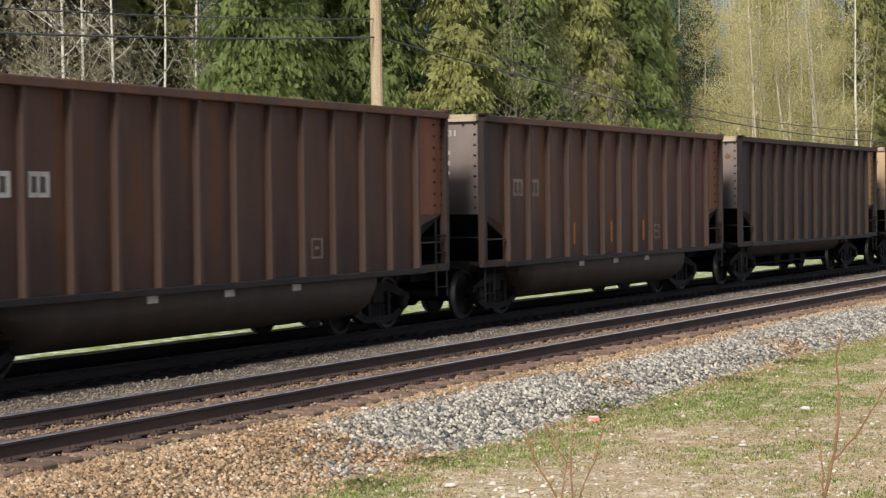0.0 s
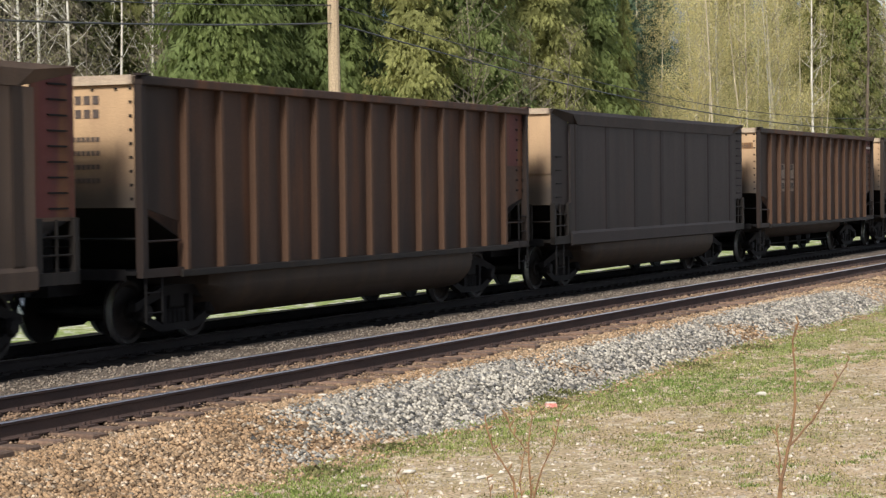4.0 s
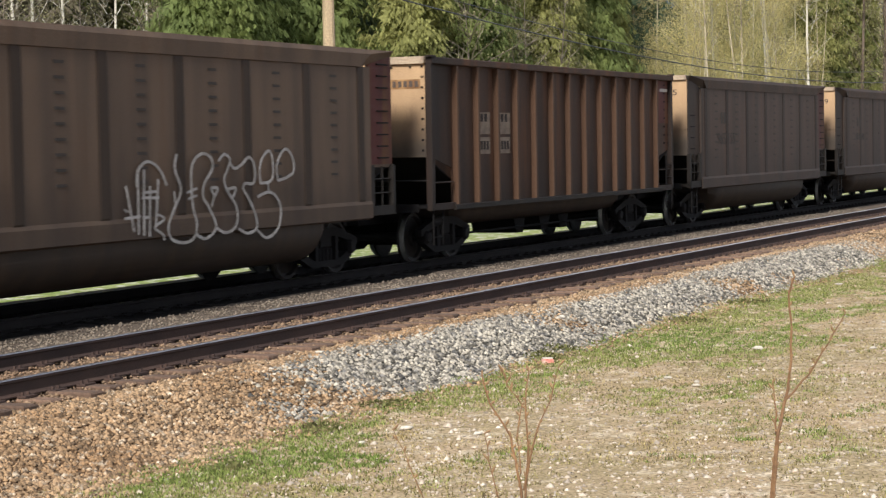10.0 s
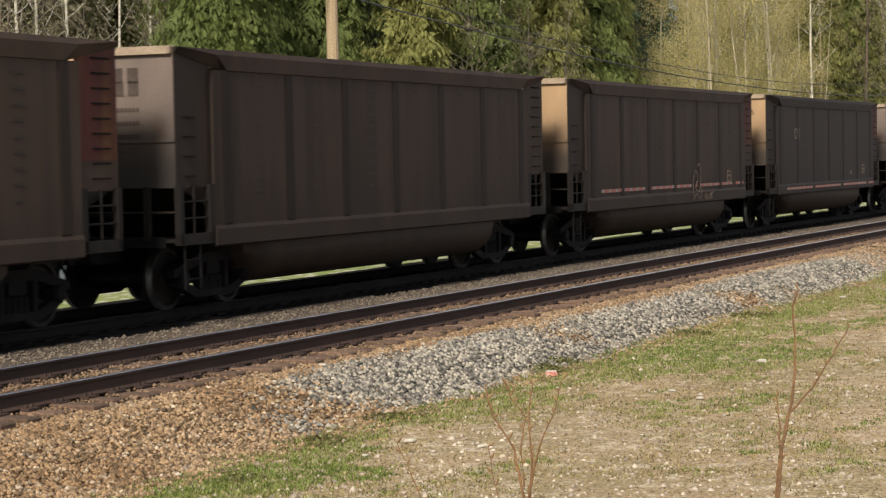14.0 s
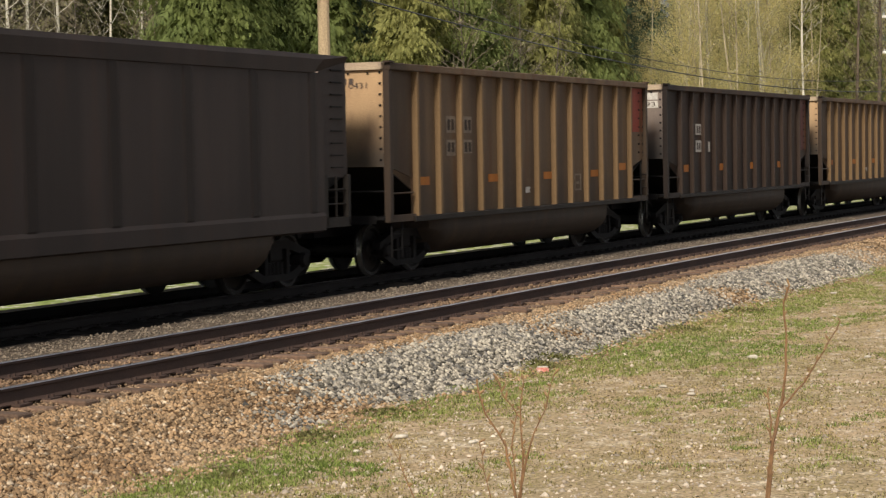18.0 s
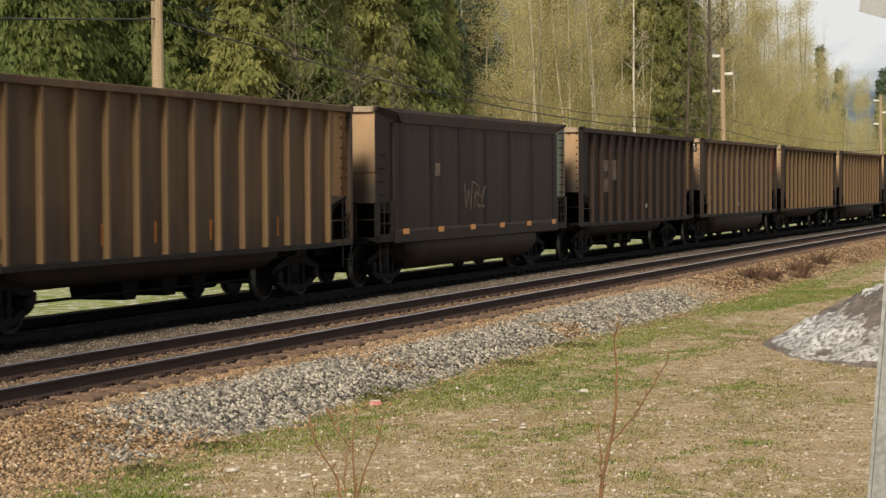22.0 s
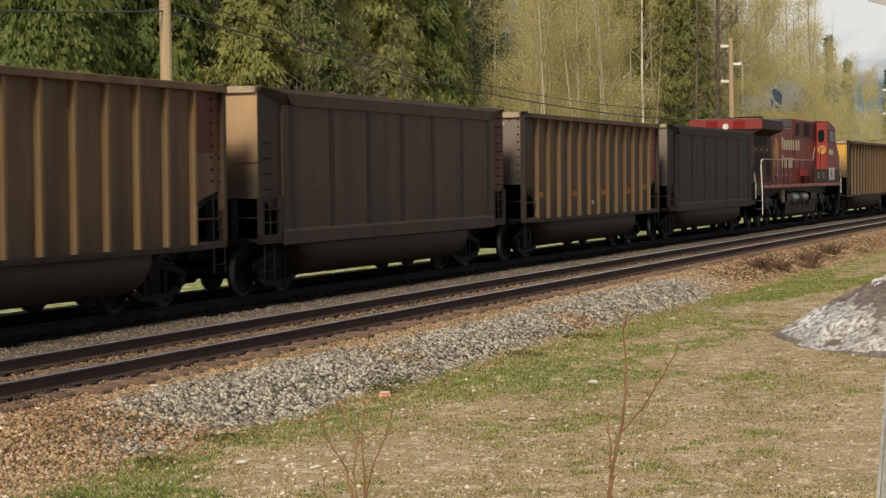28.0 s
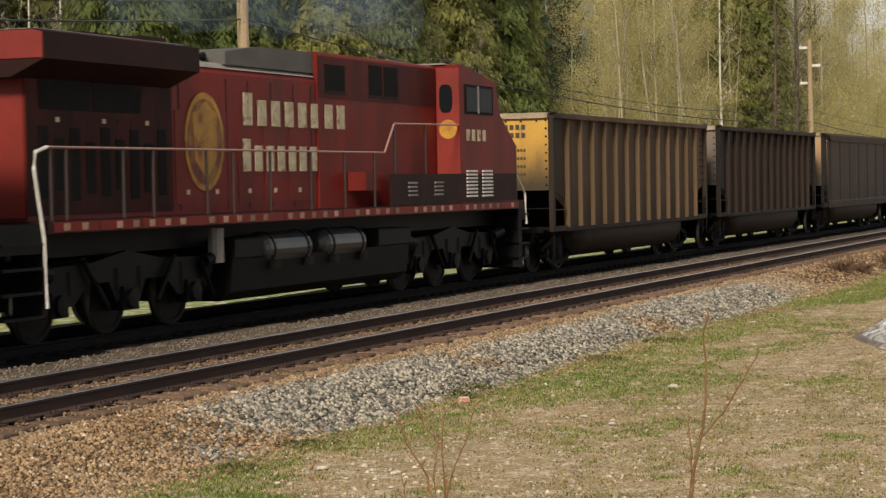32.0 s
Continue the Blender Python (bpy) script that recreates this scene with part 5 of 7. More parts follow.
def exhaust_smoke():
    """Thin plume over the hood: many faint uneven puffs that grow as they trail."""
    m = bpy.data.materials.new("thin_blue_exhaust_smoke")
    m.use_nodes = True
    nt = m.node_tree
    bsdf = nt.nodes["Principled BSDF"]
    bsdf.inputs["Base Color"].default_value = (0.20, 0.28, 0.40, 1)
    bsdf.inputs["Roughness"].default_value = 1.0
    bsdf.inputs["Specular IOR Level"].default_value = 0.0
    bsdf.inputs["Alpha"].default_value = 0.055
    smoke = tagged(new("exhaust_smoke"), "thin bluish exhaust smoke drifting over the locomotive roof", "smoke")
    rng = random.Random(14)
    shapes = []
    for s in range(3):
        v, f = [], []
        rings, sides = 8, 14
        for j in range(rings + 1):
            for i in range(sides):
                a, b = math.pi * j / rings, 2 * math.pi * i / sides
                p = Vector((math.sin(a) * math.cos(b), math.sin(a) * math.sin(b), math.cos(a)))
                v.append(p * (1 + 0.45 * noise.noise(p * 1.6 + Vector((s * 9, 0, 0)))))
        for j in range(rings):
            for i in range(sides):
                k, l = j * sides + i, j * sides + (i + 1) % sides
                f.append((k, k + sides, l + sides, l))
        me = Geo().add(v, f).mesh("smoke_puff", m)
        me.polygons.foreach_set("use_smooth", [True] * len(f))
        shapes.append(me)
    for i in range(9):
        t = (i + 0.3 * rng.random()) / 9
        r = 0.35 + 0.55 * t
        part("smoke_puff", shapes[i % 3], None, smoke,
             at=pose(5.4 + 12 * t, rng.uniform(-0.3, 0.4), 4.95 + 1.1 * t ** 0.7 + rng.uniform(-0.25, 0.25) * (0.4 + t), rng.uniform(0, 90), 0, rng.uniform(0, 90))
             @ Matrix.Diagonal((r * 1.3, r, r * 0.75, 1)))
    return smoke


def build_train():
    x = FIRST_X
    plume = None
    for row in CARS:
        if row[0] == "L":
            loco = build_locomotive()
            train.append((loco, x - 0.15))
            plume = (exhaust_smoke(), x - 0.15)
            x += 22.0
            continue
        kind, mat, end, deep, panel, text = row
        spec = dict(name="car", mat=mat, end=end, deep=deep, panel=panel)
        car = ribbed_gondola(spec) if kind == "R" else smooth_gondola(spec)
        tagged(car, text, "coal gondola", group="cars of the coal train")
        decorate(car, len(train), kind)
        train.append((car, x))
        x += CAR_PITCH
    train.append(plume)


# ---------------------------------------------------------------- marks on the cars
def mark(car, mat, x0, x1, z0, z1, y, name="mark", label=""):
    key = ("mark", mat.name, round(x1 - x0, 2), round(z1 - z0, 2))
    me = shared(key, lambda: Geo().box(0, x1 - x0, -0.004, 0.004, 0, z1 - z0).mesh(name, mat))
    part(name, me, None, car, label, at=pose(x0, y, z0))


def end_lines(car, mat, rows, y0=-1.25, top=3.5, h=0.11):
    """Rows of short bars on the end sheet, where the lettering stands."""
    for k, (count, size) in enumerate(rows):
        for i in range(count):
            w = 0.09 * size
            y = y0 + 0.35 + i * w * 1.45
            key = ("endbar", mat.name, round(size, 2))
            me = shared(key, lambda: Geo().box(-0.004, 0.004, 0, w, 0, h * size).mesh("lettering_bar", mat))
            part("lettering_bar", me, None, car, at=pose(-0.006, y, top - 0.19 * k - h * size))


def words(text, width, height, mat):
    """Flat lettering fitted to a width and height, in its own x and y."""
    cu = bpy.data.curves.new("number", "FONT")
    cu.body, cu.size, cu.extrude = text, 1.0, 0.002
    tmp = bpy.data.objects.new("tmp", cu)
    scene.collection.objects.link(tmp)
    me = bpy.data.meshes.new_from_object(tmp.evaluated_get(bpy.context.evaluated_depsgraph_get()))
    bpy.data.objects.remove(tmp)
    lo = [min(v.co[i] for v in me.vertices) for i in (0, 1)]
    hi = [max(v.co[i] for v in me.vertices) for i in (0, 1)]
    for v in me.vertices:
        v.co.x = (v.co.x - lo[0]) * width / (hi[0] - lo[0])
        v.co.y = (v.co.y - lo[1]) * height / (hi[1] - lo[1])
    me.materials.clear()
    me.materials.append(mat)
    return me


# numbers on the end sheets: text, start, end, foot, height
END_NUMBERS = {0: ("331", -0.77, -1.02, 3.38, 0.11), 5: ("965663", -0.86, -1.33, 3.22, 0.11), 8: ("5447", -0.71, -1.22, 3.32, 0.15), 2: ("965396", -0.50, -1.25, 3.28, 0.15), 10: ("155", -0.87, -1.21, 3.32, 0.14),
               11: ("965159", -0.50, -1.25, 3.28, 0.15), 14: ("3175", -0.72, -1.14, 3.24, 0.14), 16: ("0431", -0.81, -1.16, 3.32, 0.10), 22: ("966330", -0.62, -1.30, 3.325, 0.10), 17: ("42993", -0.62, -1.28, 3.235, 0.11),
               26: ("0594", -0.68, -1.05, 3.43, 0.10)}


def strokes(car, lines, y, r, label, mat=None):
    """Sprayed lines, each a smooth path through its points in (along, up)."""
    g = Geo()
    for pts in lines:
        p = [Vector(q) for q in pts]
        fine = []
        for i in range(len(p) - 1):
            a, b, c, d = p[max(i - 1, 0)], p[i], p[i + 1], p[min(i + 2, len(p) - 1)]
            for k in range(5):
                t = k / 5
                fine.append(0.5 * (2 * b + (c - a) * t + (2 * a - 5 * b + 4 * c - d) * t * t + (3 * b - a - 3 * c + d) * t ** 3))
        fine.append(p[-1])
        for a, b in zip(fine, fine[1:]):
            d = b - a
            if d.length < 1e-5:
                continue
            n = Vector((-d.y, d.x)).normalized() * r
            e = d.normalized() * r * 0.4
            q = [a + n - e, b + n + e, b - n + e, a - n - e]
            g.add([(w.x, yy, w.y) for yy in (y, y - 0.004) for w in q], [(0, 1, 2, 3), (7, 6, 5, 4), (0, 4, 5, 1), (2, 6, 7, 3)])
    part("graffiti", g, mat or SPRAY, car, label)


SPRAY = surface("pale_spray_paint", (0.36, 0.345, 0.335), (0.24, 0.225, 0.215), 7, 0.8, grain=0.4)
SHEET_R, SHEET_S = -HALF + 0.094, -HALF + 0.024


def squares(car, mat, pairs, rib=True):
    for x0, x1, z0, z1 in pairs:
        mark(car, mat, x0, x1, z0, z1, SHEET_R if rib else SHEET_S, "stencil_square", "weathered stencilled square")


def glyphs(car, mat, x, z, h, count, y, pitch=0.2):
    for i in range(count):
        mark(car, mat, x + i * pitch, x + i * pitch + pitch * 0.62, z, z + h, y, "lettering_bar")


def inspection_box(car, x, z, y, w=0.42, h=0.38):
    for a, b, c, d in ((x, x + w, z, z + 0.035), (x, x + w, z + h - 0.035, z + h), (x, x + 0.035, z + 0.035, z + h - 0.035), (x + w - 0.035, x + w, z + 0.035, z + h - 0.035)):
        mark(car, FADED, a, b, c, d, y, "stencil_frame")
    mark(car, FADED, x + 0.1, x + w - 0.12, z + 0.14, z + 0.19, y, "stencil_frame")


def reflectors(car, x0, x1, z, mats, pitch, w=0.24, h=0.085):
    k, x = 0, x0
    while x < x1:
        mark(car, mats[k % len(mats)], x, x + w, z, z + h, -HALF - 0.006, "reflector")
        x += pitch
        k += 1


def decorate(car, idx, kind):
    """Stencils, patches, reflectors and graffiti, car by car."""
    n = idx - 1 if idx < 30 else idx
    yr, ys = SHEET_R, SHEET_S
    if n in END_NUMBERS:
        text, ya, yb, z, h = END_NUMBERS[n]
        ink = WHITE if n in (0, 22, 26) else INK
        turn = Matrix(((0, 0, -1, -0.008), (-1, 0, 0, ya), (0, 1, 0, z), (0, 0, 0, 1)))
        part("number", words(text, ya - yb, h, ink), None, car, "stencilled number", at=turn)
    if n in (-1, 0):
        squares(car, FADED if n == 0 else WHITE, [(1.58, 2.05, 2.28, 2.6), (2.42, 2.85, 2.28, 2.6)])
        glyphs(car, INK, 1.64, 2.34, 0.2, 2, yr - 0.006, 0.19)
        glyphs(car, INK, 2.47, 2.34, 0.2, 2, yr - 0.006, 0.18)
        inspection_box(car, 9.68, 1.32, yr, 0.36, 0.32)
        for x in (5.05, 7.08, 9.08):
            mark(car, WHITE, x, x + 0.26, 0.85, 0.96, -1.475, "tub_patch", "pale square patch on the tub")
        end_lines(car, WHITE, [(3, 1.5) if n else (0, 1), (0, 1) if n == 0 else (3, 1.4), (4, 0.7), (4, 0.7), (5, 0.6)])
    if n == 0:
        for x in (4.74, 6.92, 8.96):
            mark(car, ORANGE_PANEL, x - 0.04, x + 0.04, 1.3, 1.74, yr, "paint_streak", "orange vertical paint streak")
    if n == 1:
        rng = random.Random(61)
        for k in range(13):
            y, z, r = rng.uniform(-1.3, 0.4), rng.uniform(3.2, 3.5), rng.uniform(0.05, 0.17)
            ring = [(y + r * 1.3 * rng.uniform(0.4, 1.2) * math.cos(a * 0.698), z + r * rng.uniform(0.4, 1.2) * math.sin(a * 0.698)) for a in range(9)]
            part("paint_flake", Geo().prism_x(ring, -0.005 - 0.0004 * k, 0.0), CREAM_PANEL if k % 3 else WHITE, car, "peeling flake of pale paint")
    if n in (2, 8, 10, 11, 12, 13, 25) and kind == "S":
        for i in range(6):
            for j in range(9):
                mark(car, RIVET, 2.20 + i * 1.98, 2.44 + i * 1.98, 3.30 - j * 0.20, 3.342 - j * 0.20, ys, "rivet_strip")
    if n in (2, 8, 11, 12, 14, 10):
        end_lines(car, INK, [(2, 1.1) if n in END_NUMBERS else (2, 2.0), (0, 1) if n in END_NUMBERS else (6, 1.9), (0, 1), (7, 0.5), (7, 0.5), (6, 0.5), (7, 0.5)], top=3.62 if n in END_NUMBERS else 3.52)
    if n == 10:
        glyphs(car, RIVET, 2.73, 2.60, 0.3, 2, ys, 0.27)
        part("side_number", words("965 155", 1.67, 0.30, RIVET), None, car, "faint stencilled number", at=pose(2.42, ys - 0.004, 2.06, 90, 0, 0))
    if n in (2, 11):
        glyphs(car, RIVET, 2.8, 2.55, 0.3, 2, ys, 0.3)
        glyphs(car, RIVET, 2.6, 2.1, 0.22, 6, ys, 0.22)
    if n in (5, 9):
        squares(car, FADED, [(2.44, 3.0, 2.36, 2.78), (3.49, 4.05, 2.36, 2.78), (2.46, 3.0, 1.98, 2.3), (3.5, 4.04, 1.98, 2.3)])
        for x in (2.52, 3.57):
            glyphs(car, RUSTY, x, 2.6, 0.15, 2, yr - 0.006, 0.2)
            glyphs(car, RUSTY, x, 2.06, 0.17, 3, yr - 0.006, 0.15)
        mark(car, WHITE, 13.85, 14.4, 3.36, 3.43, -HALF + 0.080, "stencil_square")
        part("number_plate", Geo().box(-0.005, 0.002, -1.37, -0.42, 3.19, 3.36).mesh("number_plate", CREAM_PANEL), None, car, "cream number panel")
        if n == 9:
            glyph = shared("plate_bar", lambda: Geo().box(-0.009, -0.005, 0, 0.07, 0, 0.11).mesh("lettering_bar", INK))
            for k in range(8):
                part("lettering_bar", glyph, None, car, at=pose(0, -1.33 + 0.11 * k, 3.22))
    if n in (6, 16, 18, 22, 26):
        for x in (1.4, 4.75, 7.8, 10.75, 12.7) if n != 22 else (1.4,):
            mark(car, ORANGE_PANEL, x, x + 0.5, 1.6 if x < 12 else 1.72, 1.75 if x < 12 else 1.88, yr, "paint_patch", "faded orange paint patch")
        inspection_box(car, 9.70, 1.32, yr, 0.40, 0.36)
        mark(car, WHITE, 6.75, 6.98, 1.34, 1.46, yr, "stencil_square")
        if n != 22:
            end_lines(car, INK, [(4, 1.0), (0 if n in END_NUMBERS else 5, 0.9)], top=3.5)
    if n == 16:
        squares(car, FADED, [(2.70, 3.12, 2.55, 2.86), (3.52, 3.92, 2.55, 2.86), (2.70, 3.12, 2.12, 2.42), (3.52, 3.92, 2.16, 2.42)])
        for x in (2.76, 3.57):
            glyphs(car, YELLOW, x, 2.60, 0.2, 2, yr - 0.006, 0.18)
            glyphs(car, YELLOW, x, 2.19, 0.18, 2, yr - 0.006, 0.18)
    if n == 22:
        for x0, x1, z0, z1 in ((2.59, 3.06, 2.67, 2.92), (3.40, 3.77, 2.67, 2.93), (2.46, 3.05, 2.22, 2.47), (3.41, 3.83, 2.24, 2.49)):
            mark(car, RIVET, x0, x1, z0, z1, yr, "stencil_square", "dark faded stencil square")
            glyphs(car, TAN, x0 + 0.06, z0 + 0.06, z1 - z0 - 0.12, 2, yr - 0.006, (x1 - x0 - 0.1) / 2)
        for y0, y1, z0 in ((-1.36, -0.72, 3.47), (-1.36, -0.55, 3.30)):
            part("number_plate", Geo().box(-0.005, 0.002, y0, y1, z0, z0 + 0.15).mesh("number_plate", RIVET), None, car, "black number panel")
        for k in range(4):
            part("lettering_bar", Geo().box(-0.008, -0.005, -1.28 + 0.14 * k, -1.19 + 0.14 * k, 3.50, 3.59).mesh("lettering_bar", WHITE), None, car)
    if n in (23, 24, 19, 20, 22):
        end_lines(car, INK, [(0, 1), (0 if n in END_NUMBERS else 9, 1.0)], top=3.52)
    if n in (23, 25, 19):
        for x in (4.19, 6.0, 8.1, 11.0):
            mark(car, ORANGE_PANEL, x - 0.03, x + 0.03, 1.25, 1.6, yr, "paint_streak", "orange vertical paint streak")
    if n in (7, 13, 14):
        z = 1.06 if n != 13 else 1.33
        x = 1.9
        k = 0
        while x < 13.4:
            mark(car, REFLECT_RED if k % 2 else REFLECT_WHITE, x, x + (0.30 if k % 2 else 0.16), z, z + 0.07, ys - 0.032 if n != 13 else ys, "reflector")
            x += 0.31 if k % 2 else 0.17
            k += 1
            if k % 14 == 13:
                x += 0.35
        inspection_box(car, 11.9, 1.41, ys, 0.36, 0.3)
    if n == 8:
        strokes(car, [[(6.06, 1.66), (6.09, 1.87), (6.30, 2.00), (6.52, 1.97), (6.71, 1.85), (6.84, 1.67)],
                      [(6.09, 1.83), (6.08, 1.02)],
                      [(6.25, 1.89), (6.22, 1.00)],
                      [(6.40, 1.66), (6.36, 0.98)],
                      [(6.62, 1.75), (6.53, 1.13)],
                      [(5.78, 1.68), (5.96, 1.06)],
                      [(6.21, 1.58), (6.61, 1.59)],
                      [(6.20, 1.51), (6.62, 1.50)],
                      [(5.73, 1.24), (6.12, 1.26)],
                      [(6.19, 1.24), (6.38, 1.24)]], ys - 0.0360, 0.020, "hatched first letter of the graffiti")
        strokes(car, [[(6.57, 1.27), (6.76, 1.20), (6.50, 1.09), (6.70, 0.99), (6.75, 0.91)],
                      [(7.40, 1.55), (7.67, 1.60)],
                      [(7.43, 1.46), (7.67, 1.50)],
                      [(5.73, 1.36), (5.82, 1.33)],
                      [(7.04, 1.57), (7.06, 1.42)]], ys - 0.0368, 0.018, "squiggle and dots of the graffiti")
        strokes(car, [[(7.13, 2.09), (7.07, 1.89), (7.23, 1.60), (7.03, 1.33), (6.86, 1.08), (6.96, 0.90), (7.32, 0.84), (7.58, 0.91), (7.65, 1.11), (7.55, 1.35), (7.52, 1.80), (7.61, 2.00), (7.86, 2.10), (8.10, 2.03), (8.13, 1.87), (7.89, 1.67), (7.85, 1.48), (8.02, 1.30), (8.21, 1.02), (7.90, 0.87), (7.61, 0.95)]], ys - 0.0376, 0.022, "second outlined letter of the graffiti")
        strokes(car, [[(8.21, 1.01), (8.47, 0.93), (8.75, 0.98), (8.86, 1.14), (8.80, 1.33), (8.60, 1.51), (8.47, 1.70), (8.58, 1.86), (8.66, 2.01), (8.49, 2.08), (8.32, 1.99)],
                      [(8.08, 1.60), (8.27, 1.59), (8.18, 1.49), (8.08, 1.59)],
                      [(8.18, 1.49), (8.09, 1.33)],
                      [(8.54, 1.56), (8.81, 1.58), (8.70, 1.44), (8.55, 1.55)]], ys - 0.0384, 0.022, "third outlined letter of the graffiti")
        strokes(car, [[(8.67, 1.94), (8.79, 1.87), (9.00, 1.92), (9.23, 2.03), (9.39, 1.93), (9.42, 1.74), (9.34, 1.63), (9.11, 1.64), (9.05, 1.56), (9.19, 1.42), (9.36, 1.23), (9.45, 0.97), (9.16, 0.89), (8.87, 0.97)]], ys - 0.0392, 0.022, "fourth outlined letter of the graffiti")
        strokes(car, [[(9.59, 1.63), (9.57, 1.84), (9.66, 2.01), (9.87, 2.12), (9.99, 1.99), (9.96, 1.68), (9.61, 1.63)],
                      [(9.83, 1.62), (9.84, 1.51)],
                      [(9.49, 1.43), (9.82, 1.49), (10.06, 1.43), (10.22, 1.25), (10.19, 1.00), (9.98, 0.84), (9.70, 0.80), (9.47, 0.92)],
                      [(10.15, 1.66), (10.12, 1.88), (10.28, 2.08), (10.47, 2.14), (10.66, 2.00), (10.68, 1.79), (10.43, 1.70), (10.16, 1.66)]], ys - 0.0400, 0.022, "last outlined letters of the graffiti")
    if n == 13:
        strokes(car, [[(8.75, 1.1), (8.7, 1.5), (8.95, 1.75), (9.1, 1.5), (8.9, 1.35), (9.2, 1.2), (9.35, 1.6), (9.25, 1.9), (9.05, 1.85)], [(8.7, 1.0), (9.0, 1.15), (9.3, 1.02), (9.45, 1.3)]], ys - 0.036, 0.014, "faint looping spray lines", FADED)
        strokes(car, [[(9.7, 1.0), (9.8, 1.15), (9.85, 0.98), (10.0, 1.12), (10.1, 1.0), (10.25, 1.15), (10.3, 1.0), (10.45, 1.22)]], ys - 0.036, 0.012, "small spray scrawl", FADED)
    if n == 14:
        squares(car, FADED, [(2.95, 3.5, 2.56, 2.86)], False)
        glyphs(car, GREY, 3.0, 2.6, 0.22, 2, ys - 0.006, 0.25)
        mark(car, FADED, 10.15, 10.4, 1.42, 1.52, ys, "stencil_square")
    if n == 17:
        squares(car, WHITE, [(2.72, 3.38, 2.54, 2.82), (2.72, 3.38, 2.1, 2.4), (3.85, 4.0, 2.1, 2.36)])
        glyphs(car, INK, 2.8, 2.59, 0.18, 3, yr - 0.006, 0.19)
        glyphs(car, INK, 2.8, 2.16, 0.18, 3, yr - 0.006, 0.19)
        for x in (1.65, 4.9, 8.0, 11.0):
            mark(car, ORANGE_PANEL, x, x + 0.4, 1.6, 1.78, yr, "paint_patch", "faded orange paint patch")
        for y, z in ((-1.35, 3.4), (-1.35, 3.2)):
            part("number_panel", Geo().box(-0.006, 0.002, y, y + 1.4, z, z + 0.17).mesh("number_panel", WHITE), None, car, "white panel with dark marks")
    if n == 20:
        reflectors(car, 1.4, 13.6, 1.12, [REFLECT_AMBER], 2.32, 0.36, 0.12)
        squares(car, FADED, [(3.6, 3.9, 2.38, 2.66)], False)
        glyphs(car, RIVET, 2.5, 2.4, 0.28, 2, ys, 0.35)
        strokes(car, [[(5.65, 2.2), (5.75, 1.65), (5.95, 2.05), (6.1, 1.6), (6.2, 2.25)], [(6.2, 2.25), (6.5, 2.2), (6.75, 2.05), (6.45, 1.85), (6.8, 1.6)],
                      [(6.35, 1.6), (6.45, 2.0), (6.9, 1.9), (7.2, 2.15), (6.95, 1.75), (7.15, 1.65), (6.6, 1.7)]], ys - 0.01, 0.014, "thin scrawled spray tag", FADED)
    if n == 21:
        squares(car, FADED, [(2.66, 3.2, 1.95, 2.88), (3.7, 4.15, 2.3, 2.88)])
        glyphs(car, BROWN, 2.7, 2.35, 0.2, 2, yr - 0.006, 0.25)
        mark(car, WHITE, 7.9, 8.1, 1.42, 1.54, yr, "stencil_square")
    if n in (30, 3, 27 - 1):
        end_lines(car, INK, [(5, 1.1), (6, 1.1), (0, 1), (6, 0.6), (6, 0.6), (6, 0.6), (6, 0.6)], top=3.5)


# ---------------------------------------------------------------- locomotive
LOCO_RED = surface("weathered_locomotive_red", (0.20, 0.017, 0.012), (0.125, 0.013, 0.010), 0.9, 0.5, 0, 0.001, 30, 0.15, (1, 1, 0.25), spec=0.15,
                   third=(0.05, 0.02, 0.016), third_scale=1.1, third_cut=(0.52, 0.8))
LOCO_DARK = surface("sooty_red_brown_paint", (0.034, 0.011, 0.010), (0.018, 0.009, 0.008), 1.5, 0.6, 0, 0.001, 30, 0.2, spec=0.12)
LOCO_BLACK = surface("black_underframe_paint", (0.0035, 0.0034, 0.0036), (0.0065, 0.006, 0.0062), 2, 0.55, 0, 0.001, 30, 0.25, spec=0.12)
GRILLE = surface("black_radiator_grille", (0.006, 0.006, 0.006), (0.010, 0.009, 0.009), 4, 0.7, spec=0.1)
CREAM = surface("worn_cream_lettering", (0.62, 0.55, 0.38), (0.42, 0.34, 0.22), 6, 0.7, grain=0.25, third=(0.22, 0.05, 0.03), third_scale=5, third_cut=(0.58, 0.7))
CREST_YELLOW = surface("faded_yellow_crest", (0.50, 0.27, 0.03), (0.36, 0.16, 0.025), 3, 0.6, third=(0.22, 0.05, 0.02), third_scale=3, third_cut=(0.55, 0.7))
ROOF_GREY = surface("dusty_pale_roof_panel", (0.30, 0.27, 0.25), (0.21, 0.19, 0.175), 2, 0.7)
WHITE_RAIL = surface("white_handrail_paint", (0.72, 0.70, 0.66), (0.55, 0.52, 0.48), 8, 0.5)
GLASS = bpy.data.materials.new("dark_cab_glass")
GLASS.use_nodes = True
GLASS.node_tree.nodes["Principled BSDF"].inputs["Base Color"].default_value = (0.01, 0.012, 0.014, 1)
GLASS.node_tree.nodes["Principled BSDF"].inputs["Roughness"].default_value = 0.3
GLASS.node_tree.nodes["Principled BSDF"].inputs["Specular IOR Level"].default_value = 0.04
LOCO_R = 0.53
CREST_FADED = surface("worn_crest_yellow_over_red", (0.30, 0.15, 0.02), (0.20, 0.06, 0.018), 2.2, 0.6, third=(0.15, 0.025, 0.014), third_scale=2.6, third_cut=(0.48, 0.62))


